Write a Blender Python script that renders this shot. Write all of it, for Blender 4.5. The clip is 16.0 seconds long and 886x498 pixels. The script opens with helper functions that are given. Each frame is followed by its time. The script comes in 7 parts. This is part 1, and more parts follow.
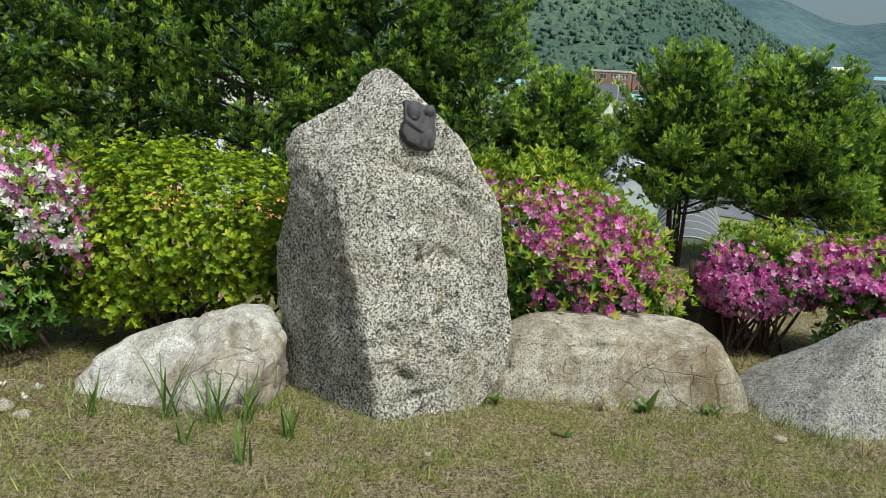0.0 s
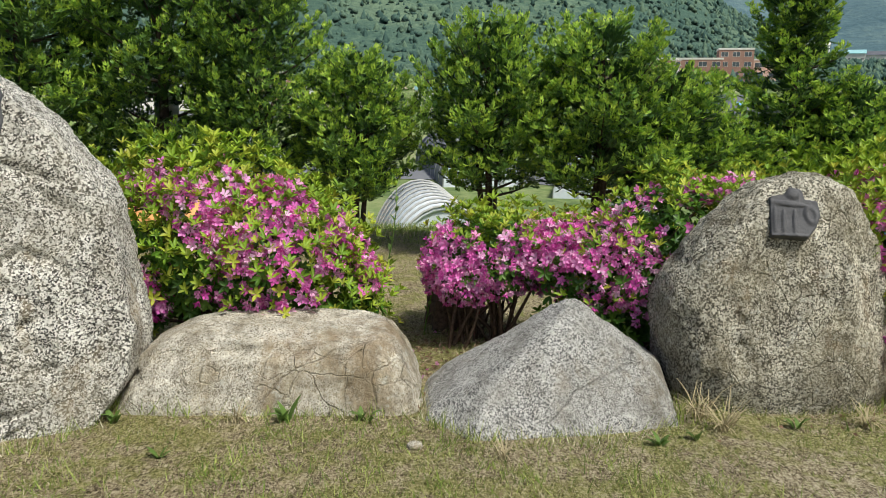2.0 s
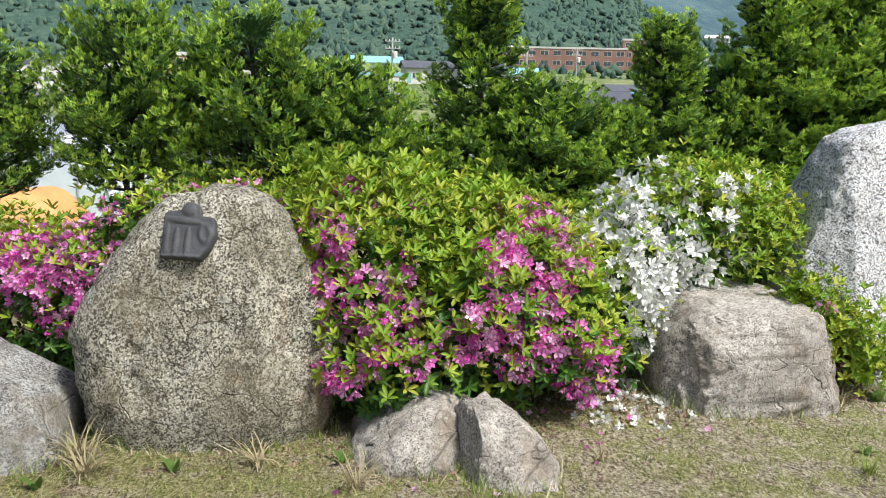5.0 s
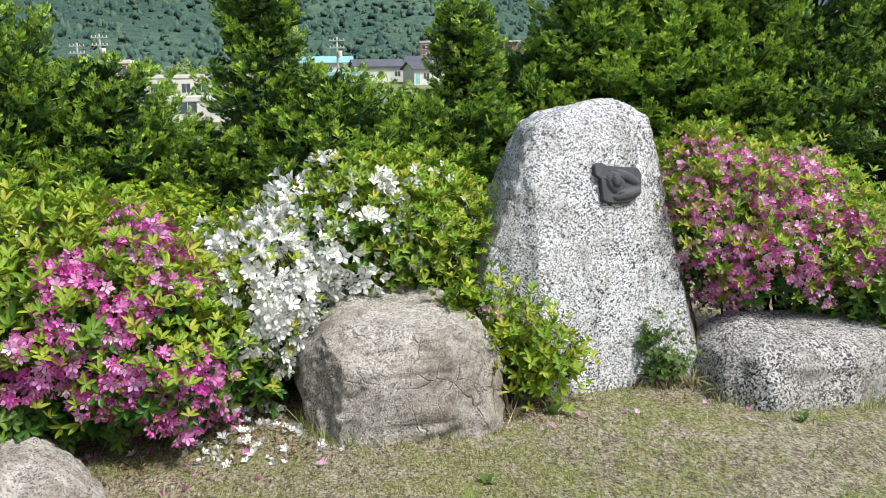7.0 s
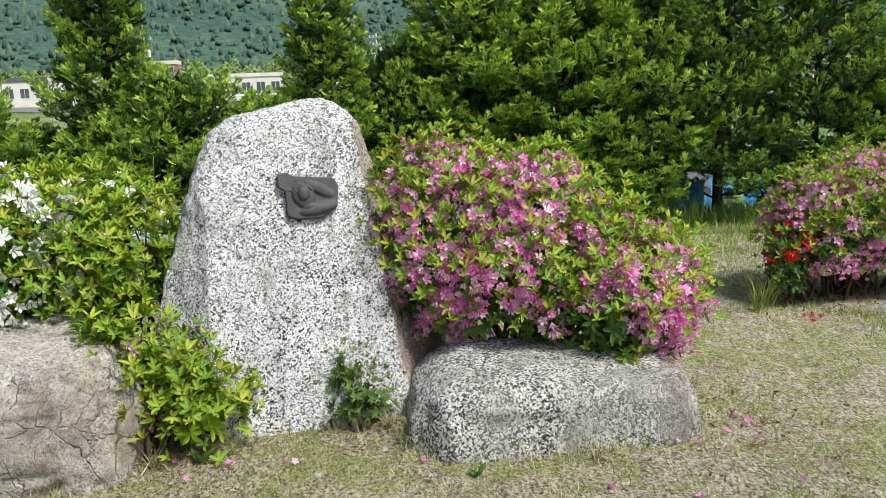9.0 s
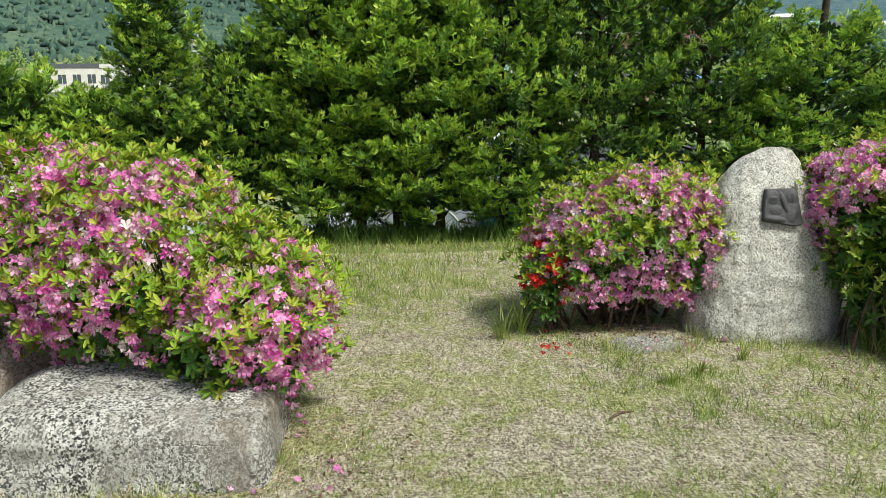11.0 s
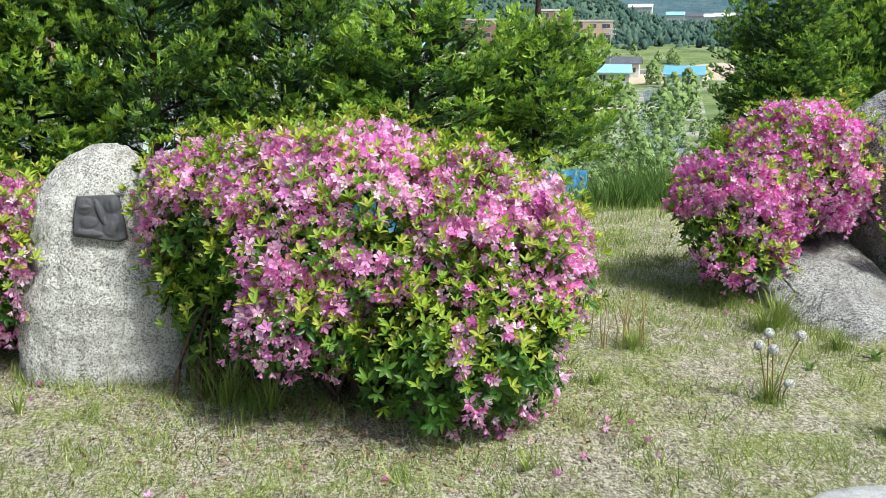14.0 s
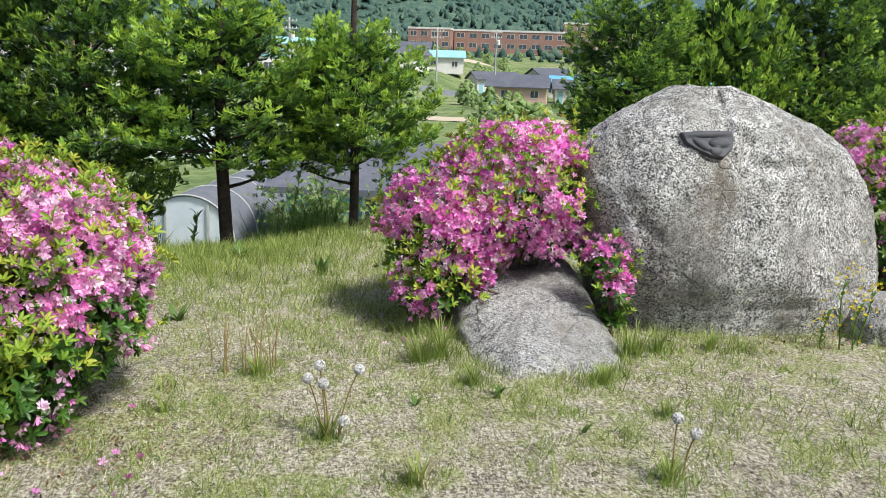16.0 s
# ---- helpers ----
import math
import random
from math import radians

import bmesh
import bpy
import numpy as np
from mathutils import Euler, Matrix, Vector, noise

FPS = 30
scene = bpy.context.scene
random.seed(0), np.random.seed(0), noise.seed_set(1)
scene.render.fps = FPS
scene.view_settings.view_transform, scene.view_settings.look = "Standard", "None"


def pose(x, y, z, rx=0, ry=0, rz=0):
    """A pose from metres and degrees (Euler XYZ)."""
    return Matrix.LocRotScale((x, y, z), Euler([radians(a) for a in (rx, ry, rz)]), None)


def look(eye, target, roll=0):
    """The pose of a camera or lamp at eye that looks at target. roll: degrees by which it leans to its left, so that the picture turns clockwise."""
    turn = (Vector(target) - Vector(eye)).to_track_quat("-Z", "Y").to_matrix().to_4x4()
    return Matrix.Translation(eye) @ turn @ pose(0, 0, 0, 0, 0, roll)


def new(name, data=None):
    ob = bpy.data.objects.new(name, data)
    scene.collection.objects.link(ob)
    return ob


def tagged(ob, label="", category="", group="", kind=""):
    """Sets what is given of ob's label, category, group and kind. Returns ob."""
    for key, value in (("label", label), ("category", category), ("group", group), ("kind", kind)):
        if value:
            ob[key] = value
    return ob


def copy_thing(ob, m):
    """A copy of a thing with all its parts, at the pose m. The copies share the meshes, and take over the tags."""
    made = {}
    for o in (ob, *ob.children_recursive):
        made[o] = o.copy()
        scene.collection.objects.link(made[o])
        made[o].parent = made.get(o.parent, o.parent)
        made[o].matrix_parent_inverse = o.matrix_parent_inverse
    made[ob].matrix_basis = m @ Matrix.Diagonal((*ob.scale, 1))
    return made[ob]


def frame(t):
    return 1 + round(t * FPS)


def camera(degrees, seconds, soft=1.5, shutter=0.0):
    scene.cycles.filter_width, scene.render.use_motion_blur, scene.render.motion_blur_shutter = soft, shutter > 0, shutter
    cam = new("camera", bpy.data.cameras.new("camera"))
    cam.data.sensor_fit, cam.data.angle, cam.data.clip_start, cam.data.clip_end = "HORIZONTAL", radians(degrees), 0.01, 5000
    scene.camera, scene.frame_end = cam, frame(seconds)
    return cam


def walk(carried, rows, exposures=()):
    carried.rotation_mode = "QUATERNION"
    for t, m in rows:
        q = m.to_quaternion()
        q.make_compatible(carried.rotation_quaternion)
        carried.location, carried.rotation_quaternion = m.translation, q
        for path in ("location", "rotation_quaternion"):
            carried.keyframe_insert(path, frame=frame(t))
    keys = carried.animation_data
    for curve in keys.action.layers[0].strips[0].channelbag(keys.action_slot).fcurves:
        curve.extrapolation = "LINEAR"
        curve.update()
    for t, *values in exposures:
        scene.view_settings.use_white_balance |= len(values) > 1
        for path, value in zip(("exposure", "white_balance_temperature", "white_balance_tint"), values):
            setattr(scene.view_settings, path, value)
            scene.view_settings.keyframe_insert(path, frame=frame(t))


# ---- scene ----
cam = camera(55.5, 16.0, soft=0.5)
METRES, EYE, TILT, LEAN, TURN = 12.0, 1.28, -10.4, -3.35, 0.0
ROWS = [
    (0.0, 0.0, 0.0, 0.0, 0.0, 0.0, -0.0),
    (0.5, 0.0309, 0.0059, -0.0028, 1.52, 0.16, -0.06),
    (1.0, 0.0626, 0.0168, -0.0035, 0.02, 0.21, 0.35),
    (1.5, 0.0899, 0.0281, -0.0037, -2.47, 0.35, 2.58),
    (2.0, 0.1194, 0.0344, -0.0052, -0.93, -0.33, 3.2),
    (2.5, 0.1483, 0.04, -0.0056, -0.61, -0.48, 3.04),
    (3.0, 0.1736, 0.0446, -0.0053, -1.94, -0.56, 3.65),
    (3.5, 0.1968, 0.0413, -0.0025, -0.15, -1.24, 3.04),
    (4.0, 0.2246, 0.039, -0.0023, -2.61, -1.53, 2.26),
    (4.5, 0.2526, 0.0451, -0.0031, -5.74, -1.54, 2.18),
    (7.0, 0.3936, 0.0716, -0.0098, -9.16, -1.99, 5.84),
    (7.5, 0.4248, 0.0794, -0.0108, -10.88, -2.11, 6.24),
    (8.0, 0.4534, 0.085, -0.0126, -9.94, -2.23, 6.71),
    (10.5, 0.6145, 0.1033, -0.0193, -1.0, -1.61, 4.74),
    (11.0, 0.6468, 0.1081, -0.0209, -2.34, -1.92, 4.31),
    (11.5, 0.6838, 0.1112, -0.021, -3.6, -2.14, 3.05),
    (12.0, 0.7177, 0.1227, -0.023, -7.46, -2.15, 2.92),
    (12.5, 0.7483, 0.1327, -0.0249, -9.81, -2.71, 3.89),
    (13.0, 0.7834, 0.1384, -0.0242, -11.85, -3.17, 4.03),
    (13.5, 0.8142, 0.146, -0.0266, -13.43, -3.52, 4.54),
    (14.0, 0.844, 0.1493, -0.0281, -10.63, -3.55, 5.07),
    (14.5, 0.8762, 0.146, -0.028, -9.49, -3.43, 4.62),
    (15.0, 0.9111, 0.1453, -0.0315, -11.1, -3.25, 4.34),
    (15.5, 0.9454, 0.1435, -0.0346, -9.66, -3.05, 3.91),
    (16.0, 0.9795, 0.1407, -0.0351, -9.08, -2.78, 3.22),
]
walk(cam, [(t, pose(0, 0, EYE, TILT, LEAN, TURN) @ pose(METRES * x, METRES * y, METRES * z, 90 + pitch, roll, yaw)) for t, x, y, z, yaw, pitch, roll in ROWS],
     exposures=[(0.0, -0.18, 6250, 1), (2.5, 0.12, 6400, 6), (4.5, 0.27, 6180, 8), (8.0, 0.11, 6060, 7), (10.5, 0.09, 6450, 0), (12.5, 0.36, 6050, 1), (14.5, 0.32, 5950, 5), (16.0, 0.24, 5980, 9)])


# ---------------------------------------------------------------- light
SUN_EL, SUN_AZ = 56.0, 138.0          # degrees above the horizon; from +y towards +x
world = bpy.data.worlds.new("world")
scene.world = world
world.use_nodes = True
wn = world.node_tree
sky = wn.nodes.new("ShaderNodeTexSky")
sky.sky_type = "NISHITA"
sky.sun_disc = False
sky.sun_elevation, sky.sun_rotation = radians(SUN_EL), radians(SUN_AZ)
sky.altitude, sky.air_density, sky.dust_density, sky.ozone_density = 200, 1.0, 4.5, 0.8
wn.nodes["Background"].inputs["Strength"].default_value = 0.115
wn.links.new(sky.outputs[0], wn.nodes["Background"].inputs["Color"])
lamp = bpy.data.lights.new("sun", "SUN")
lamp.energy, lamp.angle, lamp.color = 4.2, radians(9), (1.0, 0.95, 0.87)
sun_to = Vector((math.sin(radians(SUN_AZ)) * math.cos(radians(SUN_EL)), math.cos(radians(SUN_AZ)) * math.cos(radians(SUN_EL)), math.sin(radians(SUN_EL))))
sun = new("sun", lamp)
sun.matrix_world = look(sun_to * 60, (0, 0, 0))


# ---------------------------------------------------------------- materials
def node_mat(name, rough=0.7, spec=0.3):
    m = bpy.data.materials.new(name)
    m.use_nodes = True
    nt = m.node_tree
    b = nt.nodes["Principled BSDF"]
    b.inputs["Roughness"].default_value = rough
    b.inputs["Specular IOR Level"].default_value = spec
    return m, nt, b


def ramp(nt, source, stops, interp="LINEAR"):
    r = nt.nodes.new("ShaderNodeValToRGB")
    r.color_ramp.interpolation = interp
    while len(r.color_ramp.elements) < len(stops):
        r.color_ramp.elements.new(0.5)
    for e, (p, c) in zip(r.color_ramp.elements, stops):
        e.position, e.color = p, (*c, 1)
    nt.links.new(source, r.inputs[0])
    return r.outputs[0]


def noise_tex(nt, scale, detail=4.0, rough=0.6, coord="Object", stretch=None):
    tc = nt.nodes.new("ShaderNodeTexCoord")
    n = nt.nodes.new("ShaderNodeTexNoise")
    n.inputs["Scale"].default_value, n.inputs["Detail"].default_value, n.inputs["Roughness"].default_value = scale, detail, rough
    out = tc.outputs[coord]
    if stretch:
        mp = nt.nodes.new("ShaderNodeMapping")
        mp.inputs["Scale"].default_value = stretch
        nt.links.new(out, mp.inputs[0])
        out = mp.outputs[0]
    nt.links.new(out, n.inputs["Vector"])
    return n.outputs[0]


def mix(nt, fac, a, b, mode="MIX"):
    m = nt.nodes.new("ShaderNodeMix")
    m.data_type, m.blend_type = "RGBA", mode
    for sock, v in ((m.inputs[0], fac), (m.inputs[6], a), (m.inputs[7], b)):
        if isinstance(v, (int, float)):
            sock.default_value = v
        elif isinstance(v, tuple):
            sock.default_value = (*v, 1)
        else:
            nt.links.new(v, sock)
    return m.outputs[2]


def bump(nt, b, height, strength, distance):
    n = nt.nodes.new("ShaderNodeBump")
    n.inputs["Strength"].default_value, n.inputs["Distance"].default_value = strength, distance
    nt.links.new(height, n.inputs["Height"])
    nt.links.new(n.outputs[0], b.inputs["Normal"])


def granite(name, light, dark, speck, grain=1.0, stain=(0.30, 0.21, 0.11), stain_at=0.6, dark_share=0.38, weather=(0.2, 0.18, 0.14), weather_amt=0.5, dots=0.8, crack=0.6, facet=None, mottle=0.35, relief=0.03):
    """Speckled stone: pale and dark crystals of two sizes, larger weathering, brown stains and pale lichen."""
    m, nt, b = node_mat(name, 0.88, 0.2)
    tc = nt.nodes.new("ShaderNodeTexCoord")
    warp = nt.nodes.new("ShaderNodeTexNoise")
    warp.inputs["Scale"].default_value, warp.inputs["Detail"].default_value = 60, 3
    nt.links.new(tc.outputs["Object"], warp.inputs["Vector"])
    bent = nt.nodes.new("ShaderNodeVectorMath")
    bent.operation = "MULTIPLY_ADD"
    bent.inputs[1].default_value = (0.014, 0.014, 0.014)
    nt.links.new(warp.outputs["Color"], bent.inputs[0])
    nt.links.new(tc.outputs["Object"], bent.inputs[2])
    cells = []
    for size in (165, 270):
        v = nt.nodes.new("ShaderNodeTexVoronoi")
        v.inputs["Scale"].default_value = size / grain
        nt.links.new(bent.outputs[0], v.inputs["Vector"])
        cells.append(v.outputs["Color"])
    share = noise_tex(nt, 9, 4.0, 0.7)
    tone = mix(nt, 0.28, cells[0], share)
    d = dark_share
    base = ramp(nt, tone, [(d - 0.12, speck), (d, dark), (d + 0.05, tuple(0.45 * p + 0.55 * q for p, q in zip(light, dark))), (d + 0.16, light)])
    base = mix(nt, ramp(nt, cells[1], [(0.16, (dots, dots, dots)), (0.24, (0, 0, 0))]), base, speck)
    big = noise_tex(nt, 3.4, 7.0, 0.7)
    w = nt.nodes.new("ShaderNodeMath")
    w.operation = "MULTIPLY"
    w.inputs[1].default_value = weather_amt
    nt.links.new(ramp(nt, big, [(0.44, (0, 0, 0)), (0.62, (1, 1, 1))]), w.inputs[0])
    base = mix(nt, w.outputs[0], base, weather)
    stains = noise_tex(nt, 2.1, 6.0, 0.7, stretch=(1.6, 1.6, 0.7))
    base = mix(nt, ramp(nt, stains, [(stain_at, (0, 0, 0)), (stain_at + 0.12, (0.65, 0.65, 0.65))]), base, stain)
    lichen = noise_tex(nt, 21, 5.0, 0.65)
    base = mix(nt, ramp(nt, lichen, [(0.60, (0, 0, 0)), (0.66, (0.45, 0.45, 0.45))]), base, (0.58, 0.58, 0.52))
    # rain streaks and fissures
    drip = noise_tex(nt, 1.0, 6.0, 0.7, stretch=(11, 11, 1.6))
    base = mix(nt, 0.5, base, ramp(nt, drip, [(0.36, (0.42, 0.40, 0.36)), (0.52, (0.95, 0.95, 0.95)), (0.7, (1.12, 1.12, 1.12))]), "MULTIPLY")
    bend = nt.nodes.new("ShaderNodeTexNoise")
    bend.inputs["Scale"].default_value, bend.inputs["Detail"].default_value = 3.2, 6
    nt.links.new(tc.outputs["Object"], bend.inputs["Vector"])
    far = nt.nodes.new("ShaderNodeVectorMath")
    far.operation = "MULTIPLY_ADD"
    far.inputs[1].default_value = (0.3, 0.3, 0.3)
    nt.links.new(bend.outputs["Color"], far.inputs[0])
    nt.links.new(tc.outputs["Object"], far.inputs[2])
    vc = nt.nodes.new("ShaderNodeTexVoronoi")
    vc.feature = "DISTANCE_TO_EDGE"
    vc.inputs["Scale"].default_value = 2.6
    nt.links.new(far.outputs[0], vc.inputs["Vector"])
    line = ramp(nt, vc.outputs["Distance"], [(0.0, (0.8, 0.8, 0.8)), (0.008, (0.5, 0.5, 0.5)), (0.024, (0, 0, 0))])
    where = ramp(nt, noise_tex(nt, 2.7, 4.0, 0.6), [(0.50, (0, 0, 0)), (0.60, (crack, crack, crack))])
    fiss = mix(nt, 1.0, line, where, "MULTIPLY")
    base = mix(nt, fiss, base, tuple(0.4 * c for c in weather))
    v2 = nt.nodes.new("ShaderNodeTexVoronoi")
    v2.feature = "DISTANCE_TO_EDGE"
    v2.inputs["Scale"].default_value = 8.5
    nt.links.new(far.outputs[0], v2.inputs["Vector"])
    thin = mix(nt, 1.0, ramp(nt, v2.outputs["Distance"], [(0.0, (0.7, 0.7, 0.7)), (0.035, (0, 0, 0))]), ramp(nt, noise_tex(nt, 4.3, 5.0, 0.7), [(0.46, (0, 0, 0)), (0.62, (mottle, mottle, mottle))]), "MULTIPLY")
    base = mix(nt, thin, base, tuple(0.5 * c for c in weather))
    tint = noise_tex(nt, 15, 9.0, 0.8)
    base = mix(nt, mottle, base, ramp(nt, tint, [(0.32, (0.45, 0.43, 0.40)), (0.5, (1.0, 1.0, 1.0)), (0.68, (1.35, 1.34, 1.30))]), "MULTIPLY")
    if facet:
        way, at, tint = facet
        ge = nt.nodes.new("ShaderNodeNewGeometry")
        dot = nt.nodes.new("ShaderNodeVectorMath")
        dot.operation = "DOT_PRODUCT"
        dot.inputs[1].default_value = Vector(way).normalized()
        nt.links.new(ge.outputs["Normal"], dot.inputs[0])
        base = mix(nt, ramp(nt, mix(nt, 0.5, dot.outputs["Value"], noise_tex(nt, 9.0, 6.0, 0.75)), [(at, (0, 0, 0)), (at + 0.16, (0.65, 0.65, 0.65))]), base, tint)
    nt.links.new(base, b.inputs["Base Color"])
    rel = mix(nt, 0.45, mix(nt, 0.6, tone, noise_tex(nt, 26, 8.0, 0.75)), tint)
    rel = mix(nt, fiss, rel, (-1.6, -1.6, -1.6))
    rel = mix(nt, thin, rel, (-0.8, -0.8, -0.8))
    bump(nt, b, rel, 1.0, relief)
    return m


def leafy(name, stops, rough=0.45, trans=0.3, spec=0.35):
    """Leaf or petal: colour varies from piece to piece, some light passes through."""
    m, nt, b = node_mat(name, rough, spec)
    g = nt.nodes.new("ShaderNodeNewGeometry")
    col = ramp(nt, g.outputs["Random Per Island"], stops)
    patch = noise_tex(nt, 6.0, 3.0, 0.6)
    col = mix(nt, 0.45, col, mix(nt, 1.0, col, ramp(nt, patch, [(0.3, (0.5, 0.5, 0.5)), (0.7, (1.5, 1.5, 1.5))]), "MULTIPLY"))
    nt.links.new(col, b.inputs["Base Color"])
    t = nt.nodes.new("ShaderNodeBsdfTranslucent")
    nt.links.new(col, t.inputs[0])
    s = nt.nodes.new("ShaderNodeMixShader")
    s.inputs[0].default_value = trans
    nt.links.new(b.outputs[0], s.inputs[1])
    nt.links.new(t.outputs[0], s.inputs[2])
    nt.links.new(s.outputs[0], nt.nodes["Material Output"].inputs["Surface"])
    return m


def rough_mat(name, stops, scale, rough=0.8, spec=0.25, relief=0.3, dist=0.01, metal=0.0, fine=60.0):
    """A plain matt surface with two scales of variation."""
    m, nt, b = node_mat(name, rough, spec)
    a = noise_tex(nt, scale, 5.0, 0.65)
    f = noise_tex(nt, fine, 4.0, 0.7)
    col = ramp(nt, mix(nt, 0.4, a, f), stops)
    nt.links.new(col, b.inputs["Base Color"])
    b.inputs["Metallic"].default_value = metal
    bump(nt, b, f, relief, dist)
    return m


GRANITE_WARM = granite("granite_warm", (0.84, 0.82, 0.76), (0.29, 0.275, 0.235), (0.04, 0.038, 0.036), 1.0, (0.36, 0.28, 0.17), 0.58, 0.43, (0.40, 0.36, 0.27), 0.35, crack=0.5, mottle=0.5)
GRANITE_PALE = granite("granite_pale", (0.70, 0.665, 0.58), (0.44, 0.395, 0.31), (0.19, 0.17, 0.13), 0.8, (0.30, 0.22, 0.13), 0.52, 0.38, (0.29, 0.245, 0.165), 0.85, 0.3, crack=0.5, mottle=0.8)
GRANITE_CREAM = granite("granite_cream", (0.82, 0.80, 0.75), (0.52, 0.50, 0.46), (0.22, 0.21, 0.19), 0.8, (0.30, 0.27, 0.22), 0.57, 0.40, (0.46, 0.435, 0.385), 0.4, 0.5, crack=0.25, mottle=0.3)
GRANITE_CHALK = granite("granite_chalk", (0.90, 0.885, 0.85), (0.66, 0.63, 0.58), (0.34, 0.31, 0.27), 0.7, (0.33, 0.27, 0.20), 0.53, 0.36, (0.42, 0.37, 0.29), 0.8, 0.2, crack=0.6, mottle=0.8)
GRANITE_GREY = granite("granite_grey", (0.60, 0.59, 0.56), (0.28, 0.275, 0.26), (0.08, 0.08, 0.08), 0.8, (0.25, 0.21, 0.15), 0.58, 0.42, (0.27, 0.26, 0.23), 0.65)
GRANITE_DARK = granite("granite_dark", (0.64, 0.61, 0.51), (0.25, 0.23, 0.175), (0.08, 0.075, 0.06), 0.95, (0.27, 0.19, 0.11), 0.57, 0.45, (0.21, 0.185, 0.12), 0.65, 0.45, crack=0.5, mottle=0.8)
GRANITE_WHITE = granite("granite_white", (0.84, 0.84, 0.85), (0.36, 0.36, 0.38), (0.03, 0.03, 0.035), 1.0, (0.36, 0.28, 0.20), 0.60, 0.40, (0.50, 0.49, 0.47), 0.35, crack=0.4, facet=((0.85, -0.4, 0.2), 0.58, (0.24, 0.16, 0.11)))
GRANITE_BROWN = granite("granite_brown", (0.66, 0.62, 0.565), (0.41, 0.37, 0.325), (0.20, 0.175, 0.15), 0.8, (0.30, 0.24, 0.175), 0.54, 0.38, (0.28, 0.245, 0.205), 0.75, 0.2, crack=0.7, mottle=0.9)
GRANITE_BOULDER = granite("granite_boulder", (0.80, 0.79, 0.75), (0.31, 0.305, 0.29), (0.055, 0.055, 0.055), 1.0, (0.22, 0.19, 0.145), 0.55, 0.43, (0.25, 0.24, 0.21), 0.7, crack=0.5, mottle=0.9)
GRANITE_BLOCK = granite("granite_block", (0.80, 0.785, 0.75), (0.28, 0.275, 0.26), (0.04, 0.04, 0.04), 1.05, (0.25, 0.215, 0.165), 0.56, 0.44, (0.33, 0.31, 0.275), 0.7, crack=0.4)
GRANITE_SLAB = granite("granite_slab", (0.52, 0.52, 0.52), (0.42, 0.42, 0.42), (0.30, 0.30, 0.30), 0.6, (0.40, 0.38, 0.35), 0.62, 0.36, (0.44, 0.44, 0.44), 0.4, 0.2, crack=0.0, mottle=0.1, relief=0.012)
BRONZE = rough_mat("weathered_bronze", [(0.3, (0.045, 0.045, 0.05)), (0.7, (0.10, 0.10, 0.105))], 9, 0.68, 0.35, 0.4, 0.004, 0.25)
BARK = rough_mat("dark_bark", [(0.35, (0.03, 0.022, 0.018)), (0.7, (0.10, 0.075, 0.06))], 20, 0.9, 0.15, 0.9, 0.02)
TWIG = rough_mat("twig_bark", [(0.35, (0.06, 0.04, 0.028)), (0.7, (0.16, 0.11, 0.08))], 30, 0.9, 0.15, 0.5, 0.01)

LEAF_AZ = leafy("azalea_leaf", [(0.0, (0.035, 0.10, 0.012)), (0.55, (0.07, 0.17, 0.018)), (1.0, (0.13, 0.24, 0.025))], 0.4, 0.3, 0.4)
LEAF_TIP = leafy("azalea_young_leaf", [(0.0, (0.14, 0.26, 0.02)), (0.6, (0.27, 0.38, 0.03)), (1.0, (0.40, 0.42, 0.05))], 0.45, 0.35, 0.3)
LEAF_BOX = leafy("privet_leaf", [(0.0, (0.11, 0.20, 0.014)), (0.5, (0.26, 0.38, 0.018)), (1.0, (0.46, 0.53, 0.03))], 0.45, 0.38, 0.3)
# Yew needles, old to young; the dark-to-bright steps also paint crown shade and lit tips.
LEAF_YEWSHADE = leafy("yew_old_shaded_needles", [(0.0, (0.022, 0.055, 0.018)), (0.6, (0.042, 0.095, 0.024)), (1.0, (0.08, 0.15, 0.032))], 0.45, 0.2, 0.35)
LEAF_YEWMID = leafy("yew_mid_needles", [(0.0, (0.075, 0.165, 0.034)), (0.6, (0.14, 0.26, 0.042)), (1.0, (0.23, 0.35, 0.055))], 0.5, 0.34, 0.35)
LEAF_YEWTIP = leafy("yew_young_lit_needles", [(0.0, (0.20, 0.36, 0.045)), (0.6, (0.34, 0.50, 0.06)), (1.0, (0.50, 0.62, 0.08))], 0.5, 0.36, 0.3)
LEAF_WEED = leafy("weed_leaf", [(0.0, (0.08, 0.15, 0.03)), (1.0, (0.17, 0.27, 0.06))], 0.55, 0.35, 0.25)
PETAL_PINK = leafy("pink_petal", [(0.0, (0.72, 0.14, 0.54)), (0.4, (0.84, 0.30, 0.68)), (0.8, (0.90, 0.48, 0.79)), (1.0, (0.93, 0.72, 0.87))], 0.6, 0.42, 0.15)
PETAL_PALE = leafy("faded_pink_petal", [(0.0, (0.82, 0.27, 0.61)), (0.45, (0.91, 0.46, 0.73)), (0.8, (0.93, 0.66, 0.81)), (1.0, (0.93, 0.80, 0.79))], 0.6, 0.42, 0.15)
PETAL_MAGENTA = leafy("magenta_petal", [(0.0, (0.72, 0.10, 0.48)), (0.5, (0.86, 0.27, 0.66)), (1.0, (0.93, 0.58, 0.82))], 0.6, 0.42, 0.15)
PETAL_ROSE = leafy("rose_petal", [(0.0, (0.66, 0.07, 0.44)), (0.5, (0.82, 0.22, 0.60)), (1.0, (0.91, 0.54, 0.77))], 0.6, 0.42, 0.15)
